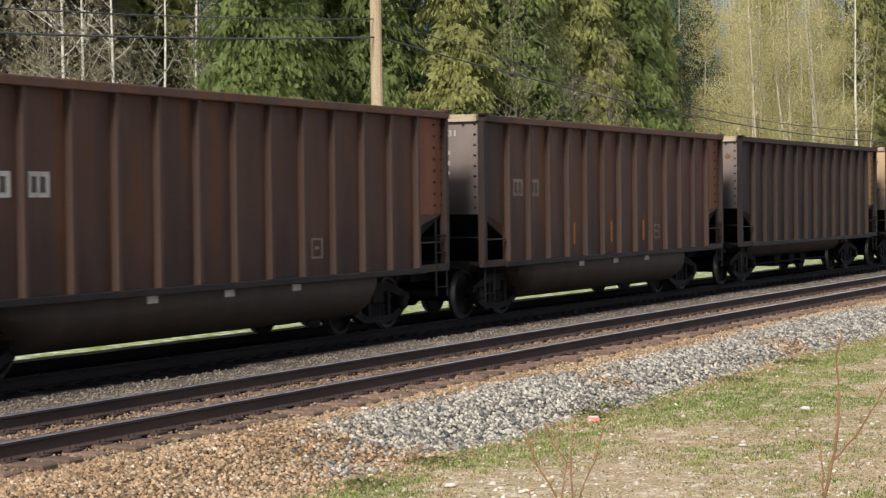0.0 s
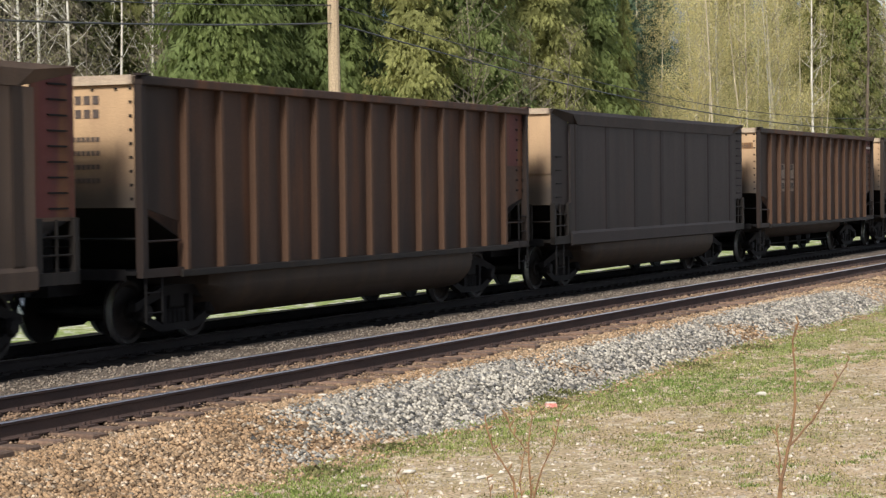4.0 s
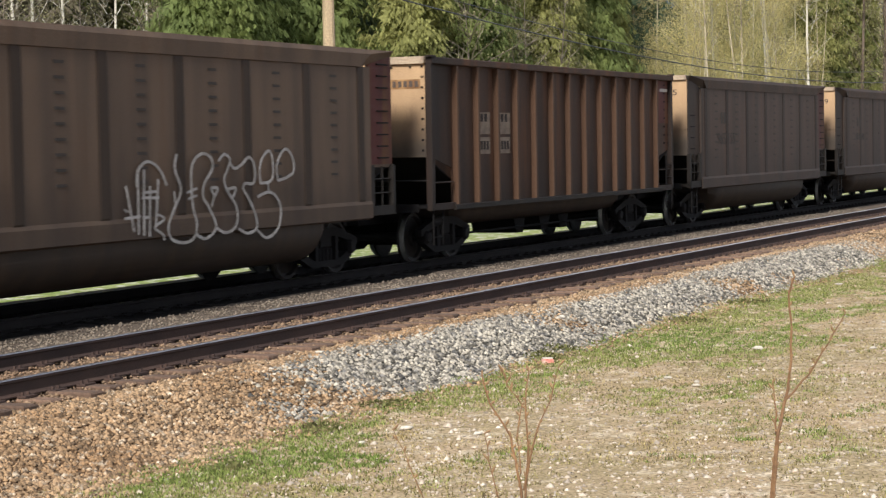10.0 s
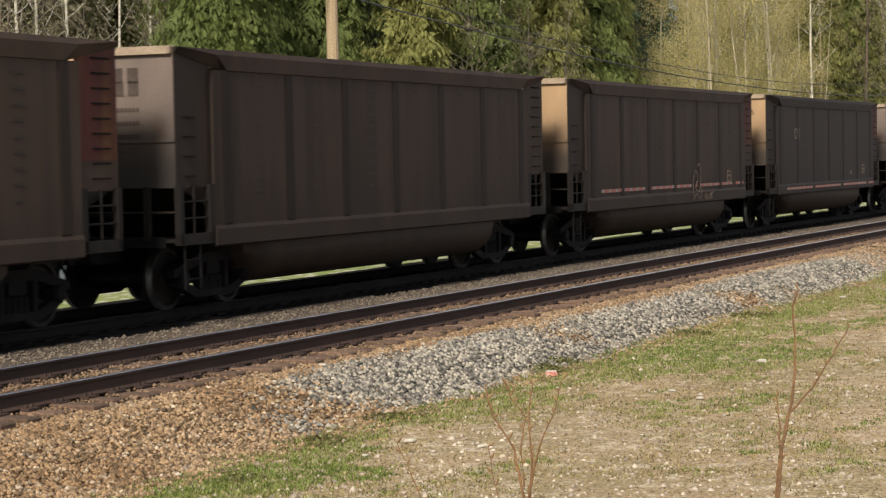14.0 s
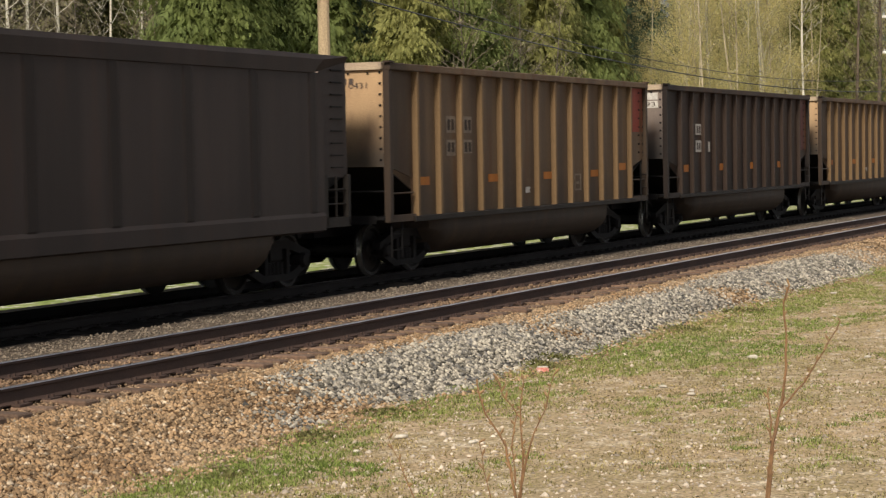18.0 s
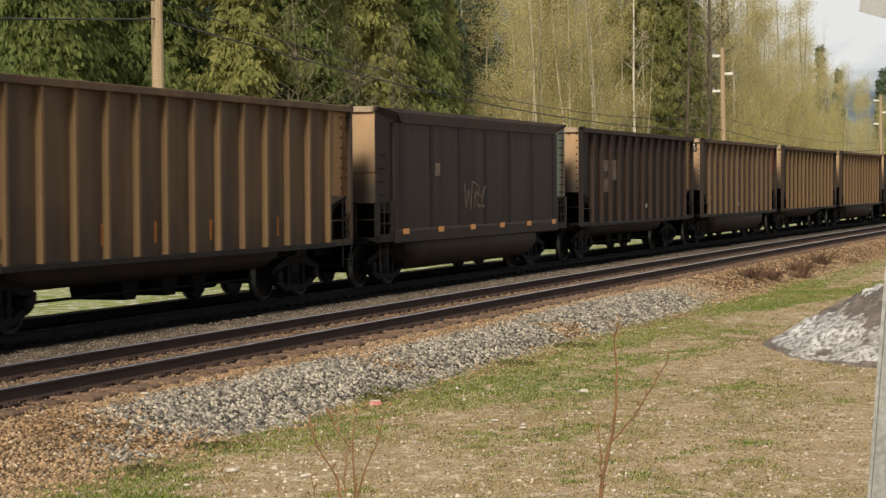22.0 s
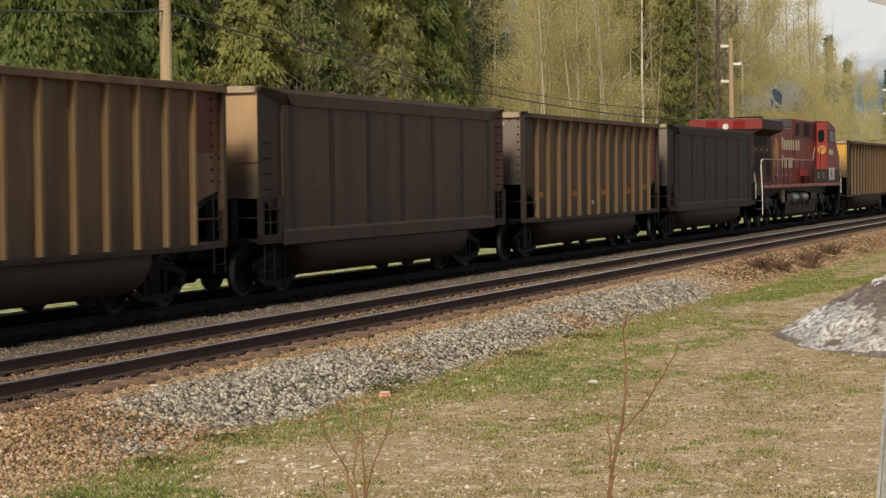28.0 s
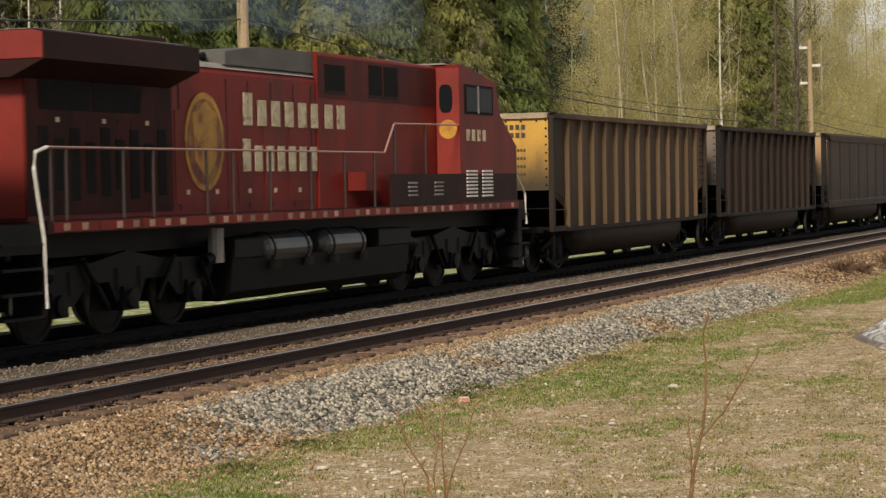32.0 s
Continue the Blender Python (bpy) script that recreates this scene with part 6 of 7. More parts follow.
def loco_wheel_mesh():
    g = Geo()
    for sgn in (-1, 1):
        g.lathe_y([(0.1, sgn * 0.82), (0.18, sgn * 0.82), (0.2, sgn * 0.78), (0.43, sgn * 0.76), (0.46, sgn * 0.79), (LOCO_R, sgn * 0.78), (LOCO_R, sgn * 0.70),
                   (LOCO_R + 0.025, sgn * 0.67), (LOCO_R + 0.02, sgn * 0.65), (0.1, sgn * 0.68)], 0, 0, 28, [0, 0, 0, 0, 0, 1, 0, 0, 0])
    g.lathe_y([(0, -1.05), (0.09, -1.05), (0.09, 1.05), (0, 1.05)], 0, 0, 12)
    return g.mesh("wheelset", [WHEEL, TREAD])


def loco_bogie_mesh():
    """Three-axle truck with high-arched side frames."""
    g = Geo()
    for y in (-1.08, 1.08):
        a, b = y - 0.06, y + 0.06
        g.prism_y([(-2.75, 0.86), (-2.45, 0.52), (-1.55, 0.50), (-1.15, 0.80), (-0.55, 0.80), (-0.35, 0.50), (0.35, 0.50), (0.55, 0.80), (1.15, 0.80), (1.55, 0.50), (2.45, 0.52),
                   (2.75, 0.86), (2.6, 1.06), (1.0, 1.10), (0.0, 1.24), (-1.0, 1.10), (-2.6, 1.06)], a, b)
        s = -1 if y < 0 else 1
        for x in (-2.0, 0.0, 2.0):
            g.prism_y([(x - 0.24, 0.36), (x + 0.24, 0.36), (x + 0.2, 0.72), (x - 0.2, 0.72)], a - 0.05, b + 0.05)
            g.lathe_y([(0, y + s * 0.06), (0.17, y + s * 0.06), (0.15, y + s * 0.17), (0, y + s * 0.18)], x, LOCO_R, 12)
            for d in (-0.34, 0.34):
                g.tube([(x + d, y, 0.66), (x + d, y, 1.0)], 0.09, 8)
        for d in (-1, 1):
            g.tube([(d * 2.3, y + s * 0.12, 0.98), (d * 2.9, y + s * 0.12, 1.06)], 0.11, 10)
            g.tube([(d * 1.35, y + s * 0.12, 1.12), (d * 0.75, y + s * 0.14, 0.45)], 0.045, 6)
            g.tube([(d * 2.2, y + s * 0.13, 1.0), (d * 2.6, y + s * 0.13, 0.45)], 0.04, 6)
    g.box(-2.2, 2.2, -0.6, 0.6, 0.6, 1.05)
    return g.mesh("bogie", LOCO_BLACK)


def build_locomotive():
    loco = tagged(new("diesel_locomotive"), "weathered red diesel freight locomotive pushing within the coal train", "locomotive")
    deck = Geo().box(0.35, 20.3, -1.5, 1.5, 1.56, 1.74)
    part("walkway", deck, LOCO_DARK, loco, "red-brown walkway deck")
    part("frame_beam", Geo().box(0.2, 20.5, -0.9, 0.9, 1.2, 1.56), LOCO_BLACK, loco)
    strip = shared("loco_strip", lambda: Geo().box(0, 1.18, -0.006, 0.0, 0, 0.14).mesh("deck_edge", LOCO_RED))
    dash = shared("loco_dash", lambda: Geo().box(0, 0.15, -0.008, 0.0, 0, 0.10).mesh("reflector", DASH))
    for i in range(16):
        part("deck_edge", strip, None, loco, "red strip along the deck edge", at=pose(0.5 + i * 1.22, -1.5, 1.58))
    for i in range(40):
        if i % 6 not in (2,):
            part("reflector", dash, None, loco, at=pose(0.75 + i * 0.48, -1.507, 1.60))

    def rounded(x0, x1, half, z0, z1, c):
        ring = [(-half, z0), (half, z0), (half, z1 - c), (half - c * 0.35, z1 - c * 0.35), (half - c, z1), (-half + c, z1), (-half + c * 0.35, z1 - c * 0.35), (-half, z1 - c)]
        return Geo().prism_x(ring, x0, x1)
    part("engine_hood", rounded(0.7, 10.4, 0.95, 1.74, 4.19, 0.16), LOCO_RED, loco, "long red engine hood")
    part("sooty_rear_panel", Geo().box(0.72, 4.88, -0.957, -0.94, 1.8, 3.9), LOCO_SOOT, loco, "sooty blackened rear hood panels")
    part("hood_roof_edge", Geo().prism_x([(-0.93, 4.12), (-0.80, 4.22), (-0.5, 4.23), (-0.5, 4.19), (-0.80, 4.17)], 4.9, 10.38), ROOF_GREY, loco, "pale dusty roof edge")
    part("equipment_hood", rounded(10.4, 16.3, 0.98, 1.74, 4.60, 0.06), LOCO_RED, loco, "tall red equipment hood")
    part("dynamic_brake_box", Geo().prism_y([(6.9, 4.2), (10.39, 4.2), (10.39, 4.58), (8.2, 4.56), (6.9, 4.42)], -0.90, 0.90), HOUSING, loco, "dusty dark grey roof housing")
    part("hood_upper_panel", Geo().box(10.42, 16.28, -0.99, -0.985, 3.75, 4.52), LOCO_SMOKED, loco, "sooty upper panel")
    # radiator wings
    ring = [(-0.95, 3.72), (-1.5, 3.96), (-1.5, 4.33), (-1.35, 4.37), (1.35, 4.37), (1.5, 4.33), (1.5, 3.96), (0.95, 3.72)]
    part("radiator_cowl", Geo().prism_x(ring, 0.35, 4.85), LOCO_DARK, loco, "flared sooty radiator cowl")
    part("rear_cowl_face", Geo().prism_x([(-1.48, 3.97), (1.48, 3.97), (1.48, 4.32), (1.33, 4.355), (-1.33, 4.355), (-1.48, 4.32)], 0.335, 0.348), LOCO_RED_SUNLIT, loco, "red rear face in a sunlit tone")
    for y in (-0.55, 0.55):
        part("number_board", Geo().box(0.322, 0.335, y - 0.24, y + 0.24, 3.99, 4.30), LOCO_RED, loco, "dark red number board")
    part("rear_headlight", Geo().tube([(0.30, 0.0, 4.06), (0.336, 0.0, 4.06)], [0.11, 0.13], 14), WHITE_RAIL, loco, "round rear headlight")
    part("rear_hood_face", Geo().box(0.685, 0.698, -0.92, 0.92, 1.78, 4.0), LOCO_RED_SUNLIT, loco, "red rear hood end in a sunlit tone")
    part("radiator_roof", Geo().box(0.5, 4.75, -1.3, 1.3, 4.372, 4.39), ROOF_GREY, loco, "pale dusty radiator roof")
    for x0, x1 in ((1.05, 2.42), (2.52, 3.9)):
        part("radiator_grille", Geo().prism_y([(x0, 3.30), (x1, 3.30), (x1 + 0.08, 3.74), (x0 - 0.02, 3.74)], -0.965, -0.945), GRILLE, loco, "black radiator intake")
    for k in range(9):
        lo, hi = ((2.05, 3.07), (2.15, 2.9), (2.0, 3.05), (2.1, 2.85))[k % 4]
        part("door_louvre", Geo().box(1.0 + k * 0.43, 1.26 + k * 0.43, -0.965, -0.945, lo, hi), GRILLE, loco, "tall dark louvre slot")
        part("marker_plate", Geo().box(1.05 + k * 0.43, 1.15 + k * 0.43, -0.962, -0.945, 3.13, 3.2), CREAM if k % 3 == 1 else LOCO_DARK, loco)
    for x in (4.9, 5.15, 6.8, 7.6, 8.5, 9.4, 10.15):
        part("panel_joint", Geo().box(x - 0.02, x + 0.02, -0.956, -0.945, 1.8, 3.95), LOCO_DARK, loco)
    for x in (5.0, 6.0, 7.2, 8.2, 9.2):
        part("hood_door", Geo().box(x, x + 0.78, -0.960, -0.945, 1.9, 3.4), LOCO_RED, loco)
        part("door_latch", Geo().box(x + 0.35, x + 0.45, -0.968, -0.955, 2.05, 2.13), CREAM, loco)

    # oval crest in yellow, with a plain animal-free shield shape
    def oval(cx, cz, rx, rz, y, n=28):
        ring = [(cx + rx * math.cos(2 * math.pi * k / n), cz + rz * math.sin(2 * math.pi * k / n)) for k in range(n)]
        return Geo().prism_y(ring, y, y + 0.01)
    part("crest_rim", oval(5.98, 2.9, 0.68, 0.80, -0.972), CREST_YELLOW, loco, "faded yellow oval crest")
    part("crest_field", oval(5.98, 2.9, 0.60, 0.70, -0.977), CREST_FADED, loco, "blotched faded crest")
    part("crest_shield", Geo().prism_y([(5.55, 3.35), (6.0, 3.55), (6.4, 3.35), (6.36, 2.6), (6.0, 2.3), (5.62, 2.6)], -0.984, -0.974), CREST_YELLOW, loco)
    # name on the hood: one plain block for each sign
    for line, (x0, x1, z0, count) in enumerate(((7.39, 11.75, 3.2, 8), (7.36, 10.5, 2.42, 7))):
        step = (x1 - x0) / count
        for i in range(count):
            h = 0.55 if i == 0 else 0.44
            y = -0.972 if x0 + i * step < 10.3 else -1.0
            blk = Geo()
            blk.box(x0 + i * step, x0 + i * step + step * 0.62, y - 0.004, y + 0.004, z0, z0 + h)
            part("lettering_block", blk, CREAM, loco, "worn cream block of lettering")
    for x0, x1, z0, z1 in ((10.7, 11.6, 3.9, 4.38), (12.75, 13.4, 3.88, 4.46), (13.5, 14.2, 3.88, 4.46)):
        part("vent_opening", Geo().box(x0, x1, -1.0, -0.97, z0, z1), GRILLE, loco, "dark vent opening")
        part("vent_frame", Geo().box(x0 - 0.03, x1 + 0.03, -1.004, -0.975, z0 - 0.06, z0 - 0.003), LOCO_DARK, loco)
    part("hood_step_box", Geo().box(11.7, 12.5, -1.35, -0.98, 2.05, 2.4), LOCO_RED, loco, "red battery box")
    # cab
    cab = [(16.35, 1.74), (19.9, 1.74), (19.9, 2.95), (18.85, 3.62), (18.55, 4.30), (17.9, 4.44), (16.35, 4.62)]
    body = part("cab", Geo().prism_y(cab, -1.5, 1.5), LOCO_RED, loco, "red cab with a sloping nose")
    part("cab_roof", Geo().prism_y([(16.3, 4.625), (17.9, 4.445), (18.6, 4.305), (18.6, 4.33), (17.9, 4.475), (16.3, 4.655)], -1.2, 1.2), ROOF_GREY, body, "pale dusty cab roof")
    part("cab_back_face", Geo().box(16.33, 16.348, -1.49, -0.99, 1.8, 4.55), LOCO_RED_SUNLIT, body, "red cab back in a sunlit tone")
    rim = Geo()
    win = [(-1.20 + 0.145 * (abs(math.cos(a)) ** 0.6) * (1 if math.cos(a) > 0 else -1), 3.92 + 0.29 * (abs(math.sin(a)) ** 0.6) * (1 if math.sin(a) > 0 else -1)) for a in [2 * math.pi * k / 24 for k in range(24)]]
    part("rear_window", rim.prism_x(win, 16.312, 16.33), GLASS, body, "rounded rear cab window")
    part("window_frame", Geo().box(16.62, 18.36, -1.515, -1.498, 3.60, 4.22), GRILLE, body, "black side window frame")
    for x0, x1 in ((16.7, 17.35), (17.5, 18.25)):
        part("side_window", Geo().box(x0, x1, -1.525, -1.513, 3.66, 4.16), GLASS, body, "dark cab side window")
    part("window_post", Geo().box(17.38, 17.46, -1.53, -1.513, 3.62, 4.2), ROOF_GREY, body)
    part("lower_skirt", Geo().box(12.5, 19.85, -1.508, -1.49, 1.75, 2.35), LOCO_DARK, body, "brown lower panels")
    for i in range(4):
        part("number_bar", Geo().box(16.72 + i * 0.33, 16.9 + i * 0.33, -1.508, -1.5, 3.04, 3.28), CREAM, body)
    emb = Geo()
    n = 20
    v = [(16.318, -1.24 + 0.2 * math.cos(2 * math.pi * k / n), 3.28 + 0.2 * math.sin(2 * math.pi * k / n)) for k in range(n)]
    emb.add(v + [(x + 0.01, y, z) for x, y, z in v], [tuple(range(n)), tuple(range(2 * n - 1, n - 1, -1))])
    part("yellow_emblem", emb, CREST_YELLOW, body, "round yellow emblem")
    for x0 in (16.65, 17.6):
        for k in range(8):
            part("louvre_slat", Geo().prism_y([(x0, 1.86 + k * 0.075), (x0 + 0.62, 1.86 + k * 0.075), (x0 + 0.62, 1.90 + k * 0.075), (x0, 1.90 + k * 0.075)], -1.535, -1.51), WHITE_RAIL, body)
    for x0 in (13.4, 14.8):
        for k in range(4):
            part("louvre_slat", Geo().box(x0, x0 + 0.45, -1.53, -1.51, 1.92 + k * 0.08, 1.955 + k * 0.08), ROOF_GREY, body)
    # handrails
    part("handrail", Geo().tube([(0.30, -1.48, 0.55), (0.27, -1.48, 1.5), (0.05, -1.48, 2.45), (0.1, -1.48, 2.68), (0.4, -1.48, 2.75)], 0.028, 6), WHITE_RAIL, loco, "white end handrail")
    part("handrail", Geo().tube([(0.4, -1.48, 2.75), (12.3, -1.48, 2.76), (12.8, -1.48, 3.32), (16.3, -1.48, 3.36)], 0.02, 6), RED_GREY, loco, "side handrail")
    part("handrail", Geo().tube([(-0.9, -1.45, 1.2), (-0.9, -1.45, 1.75), (-1.25, -1.45, 2.2)], 0.028, 6), WHITE_RAIL, loco, "white end handrail")
    part("handrail", Geo().tube([(20.0, -1.46, 2.3), (20.55, -1.46, 1.9), (20.62, -1.46, 1.2)], 0.028, 6), WHITE_RAIL, loco, "white front handrail")
    for x in (0.47, 0.87, 2.44, 3.33, 5.05, 5.96, 7.33, 8.95, 10.41, 11.79, 12.8, 14.4):
        part("stanchion", Geo().tube([(x, -1.48, 1.7), (x, -1.48, 2.75 if x < 12.3 else 3.33)], 0.025, 6), STANCHION, loco)
    # ends and steps
    for x0, x1, nm in ((-0.75, 0.32, "rear_step_well"), (20.0, 20.75, "front_step_well")):
        g = Geo()
        g.box(x1 - 0.06 if x0 < 0 else x0, x1 if x0 < 0 else x0 + 0.06, -1.48, -0.95, 0.4, 1.6)
        for k in range(4):
            g.box(x0, x1, -1.48, -1.0, 0.42 + k * 0.33, 0.46 + k * 0.33)
        part(nm, g, LOCO_BLACK, loco, "black steps with worn edges")
    part("anticlimber", Geo().box(20.3, 20.75, -1.4, 1.4, 1.3, 1.75), LOCO_BLACK, loco)
    part("rear_platform", Geo().box(-0.85, 0.35, -1.45, 1.45, 1.3, 1.7), LOCO_BLACK, loco)
    part("coupler", Geo().box(20.7, 21.5, -0.12, 0.12, 0.72, 0.98, chamfer=0.03), STEEL_BLACK, loco)
    part("coupler", Geo().box(-1.35, -0.7, -0.12, 0.12, 0.72, 0.98, chamfer=0.03), STEEL_BLACK, loco)
    part("pilot", Geo().prism_y([(20.1, 0.25), (20.8, 0.2), (20.75, 1.3), (20.1, 1.3)], -1.3, 1.3), LOCO_BLACK, loco)
    # tank and reservoirs
    part("fuel_tank", Geo().prism_x([(-1.38, 0.98), (-1.32, 0.45), (-1.1, 0.30), (1.1, 0.30), (1.32, 0.45), (1.38, 0.98)], 6.1, 13.7), LOCO_BLACK, loco, "black fuel tank")
    part("tank_end_box", Geo().box(6.1, 7.1, -1.42, 1.42, 0.98, 1.32, chamfer=0.03), LOCO_BLACK, loco)
    part("tank_end_box", Geo().box(12.1, 13.7, -1.42, 1.42, 0.98, 1.32, chamfer=0.03), LOCO_BLACK, loco)
    for x0, x1 in ((7.25, 9.2), (9.7, 11.6)):
        r = 0.29
        rr = [(x0, 0.12), (x0 + 0.05, 0.24), (x0 + 0.16, r), (x1 - 0.16, r), (x1 - 0.05, 0.24), (x1, 0.12)]
        res = part("air_reservoir", Geo().tube([(x, -1.15, 1.1) for x, _ in rr], [q for _, q in rr], 20), RESERVOIR, loco, "black air reservoir")
        for xb in (x0 + 0.3, x1 - 0.3):
            part("strap", Geo().tube([(xb - 0.03, -1.15, 1.1), (xb + 0.03, -1.15, 1.1)], r + 0.012, 20), LOCO_BLACK, res)
            part("saddle", Geo().box(xb - 0.08, xb + 0.08, -1.5, -0.9, 0.78, 0.92), LOCO_BLACK, res)
    part("sand_pipe", Geo().tube([(5.75, -1.25, 1.5), (5.75, -1.25, 0.95)], 0.13, 10), ROOF_GREY, loco)
    # roof gear
    part("exhaust_stack", Geo().prism_x([(-0.5, 4.2), (0.5, 4.2), (0.45, 4.58), (-0.45, 4.58)], 4.9, 5.7), LOCO_DARK, loco, "sooty exhaust stack")
    part("fan_hatch", Geo().box(2.6, 4.5, -0.7, 0.7, 4.39, 4.5), LOCO_DARK, loco)
    for k in range(3):
        part("horn", Geo().tube([(6.1 + k * 0.25, -0.5, 4.32), (6.3 + k * 0.25, -0.55, 4.34)], [0.03, 0.075], 8), GRILLE, loco)
    part("antenna", Geo().box(15.2, 15.9, -0.5, 0.2, 4.6, 4.68), ROOF_GREY, loco)
    wm = loco_wheel_mesh()
    bm = loco_bogie_mesh()
    for x in (3.1, 16.7):
        b = part("bogie", bm, None, loco, "black three-axle bogie", at=pose(x, 0, 0))
        for dx in (-2.0, 0.0, 2.0):
            w = part("wheelset", wm, None, b, at=pose(dx, 0, LOCO_R))
            wheelsets.append((w, dx, LOCO_R))
    return loco


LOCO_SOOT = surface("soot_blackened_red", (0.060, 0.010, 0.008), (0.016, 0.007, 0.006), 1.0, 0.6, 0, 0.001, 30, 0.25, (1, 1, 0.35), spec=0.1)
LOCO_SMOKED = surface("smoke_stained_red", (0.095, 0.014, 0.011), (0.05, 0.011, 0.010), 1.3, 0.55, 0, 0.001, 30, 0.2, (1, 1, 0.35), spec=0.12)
HOUSING = surface("dusty_dark_grey_housing", (0.12, 0.11, 0.10), (0.085, 0.078, 0.072), 2, 0.65)
DASH = surface("dirty_orange_cream_reflector", (0.40, 0.25, 0.17), (0.20, 0.10, 0.07), 3.0, 0.6, grain=0.3, per_object=0.45)
STANCHION = surface("dark_worn_stanchion_paint", (0.035, 0.014, 0.012), (0.022, 0.012, 0.011), 8, 0.5)
# Sun on the rearward faces is put into this lighter copy of the red.
LOCO_RED_SUNLIT = surface("bright_locomotive_red", (0.23, 0.025, 0.018), (0.17, 0.02, 0.015), 1.2, 0.45, 0, 0.001, 30, 0.12)
RED_GREY = surface("worn_pale_red_handrail", (0.40, 0.24, 0.20), (0.28, 0.16, 0.13), 8, 0.4)
RESERVOIR = surface("satin_black_reservoir", (0.035, 0.035, 0.037), (0.05, 0.048, 0.048), 2, 0.32, 0.2)

build_train()


# ---------------------------------------------------------------- pole line
def pole(x, y, h, arms, lean):
    p = tagged(new("utility_pole"), "weathered timber utility pole with short white crossarms" if arms else "tall weathered timber utility pole", "utility pole",
               group="pole line behind the tracks")
    z0 = ground_z(x, y)
    p.matrix_basis = pose(x, y, z0, 0, lean, 0)
    part("shaft", Geo().tube([(0, 0, -0.4), (0, 0, h * 0.5), (0, 0, h - z0)], [0.165, 0.15, 0.125], 12), BARK_POLE, p)
    for z, side in arms:
        a = part("crossarm", Geo().box(-0.06, 0.06, min(0, side * 0.58) , max(0, side * 0.58), z - z0 - 0.07, z - z0 + 0.07), WHITE_RAIL, p, "short white-painted crossarm")
        part("insulator", Geo().tube([(0, side * 0.5, z - z0 + 0.07), (0, side * 0.5, z - z0 + 0.2)], [0.05, 0.03], 8), GALV, p)
    return p


POLES = ((-22.0, 23.0, 11.0), (46.7, 22.9, 11.0), (115.2, 21.7, 9.75), (176.3, 19.95, 9.5), (238.0, 18.2, 9.5))
pole(*POLES[0], (), 0)
pole(*POLES[1], (), -0.6)
for q in POLES[2:]:
    pole(*q, ((q[2] - 0.45, 1), (q[2] - 1.45, -1), (q[2] - 2.4, 1)), -1.6)


def wire(z0s, z1s, a, b, sag, r, label):
    g = Geo()
    pts = []
    for k in range(25):
        t = k / 24
        pts.append((a[0] + (b[0] - a[0]) * t, a[1] + (b[1] - a[1]) * t, z0s + (z1s - z0s) * t - sag * 4 * t * (1 - t)))
    tagged(part("overhead_wire", g.tube(pts, r, 5), CABLE), label, "wire", group="wires of the pole line")


for k in range(4):
    zs = ((6.76, 6.78, 5.9, 5.6, 5.5), (6.31, 6.33, 5.2, 5.0, 5.0))
    for i, row in enumerate(zs):
        wire(row[k], row[k + 1], POLES[k], POLES[k + 1], ((1.4, 1.06, 0.6, 0.6), (1.4, 0.80, 0.6, 0.6))[i][k], 0.022 if i else 0.014, "black overhead wire strung between utility poles")


# ---------------------------------------------------------------- foreground
STEM = surface("orange_brown_sapling_bark", (0.22, 0.12, 0.052), (0.145, 0.08, 0.038), 6, 0.8)
STEM_TIP = surface("tan_budding_tips", (0.30, 0.19, 0.09), (0.22, 0.13, 0.065), 6, 0.8)


def sapling(x, y, stems, label, base_r):
    """Bare upright sapling; each stem is a list of (along, up) offsets across the view and heights above the ground."""
    z0 = ground_z(x, y)
    s = tagged(new("bare_sapling"), label, "sapling")
    s.matrix_basis = pose(x, y, z0)
    rng = random.Random(int(x * 100))
    across = Vector((0.25, -0.97, 0.0))
    for path, r0 in stems:
        pts = [across * u + Vector((rng.uniform(-0.03, 0.03) * (i > 0), 0, h)) for i, (u, h) in enumerate(path)]
        n = len(pts)
        fine = []
        for i in range(n - 1):
            for k in range(3):
                fine.append(pts[i].lerp(pts[i + 1], k / 3) + across * rng.uniform(-0.006, 0.006))
        fine.append(pts[-1])
        st = part("stem", Geo().tube(fine, [1.0 * r0 * (1 - 0.6 * i / (len(fine) - 1)) for i in range(len(fine))], 6), STEM, s)
        g = Geo()
        for i in range(2, len(fine), 1):
            p = fine[i]
            d = (across * rng.uniform(-1, 1) + Vector((0, 0, rng.uniform(0.4, 1.2)))).normalized()
            ln = rng.uniform(0.02, 0.06)
            g.tube([p, p + d * ln * 0.6, p + d * ln], [0.004, 0.008, 0.001], 4)
        tagged(part("bud_scatter", g, STEM_TIP, st), kind="stuff")
    return s


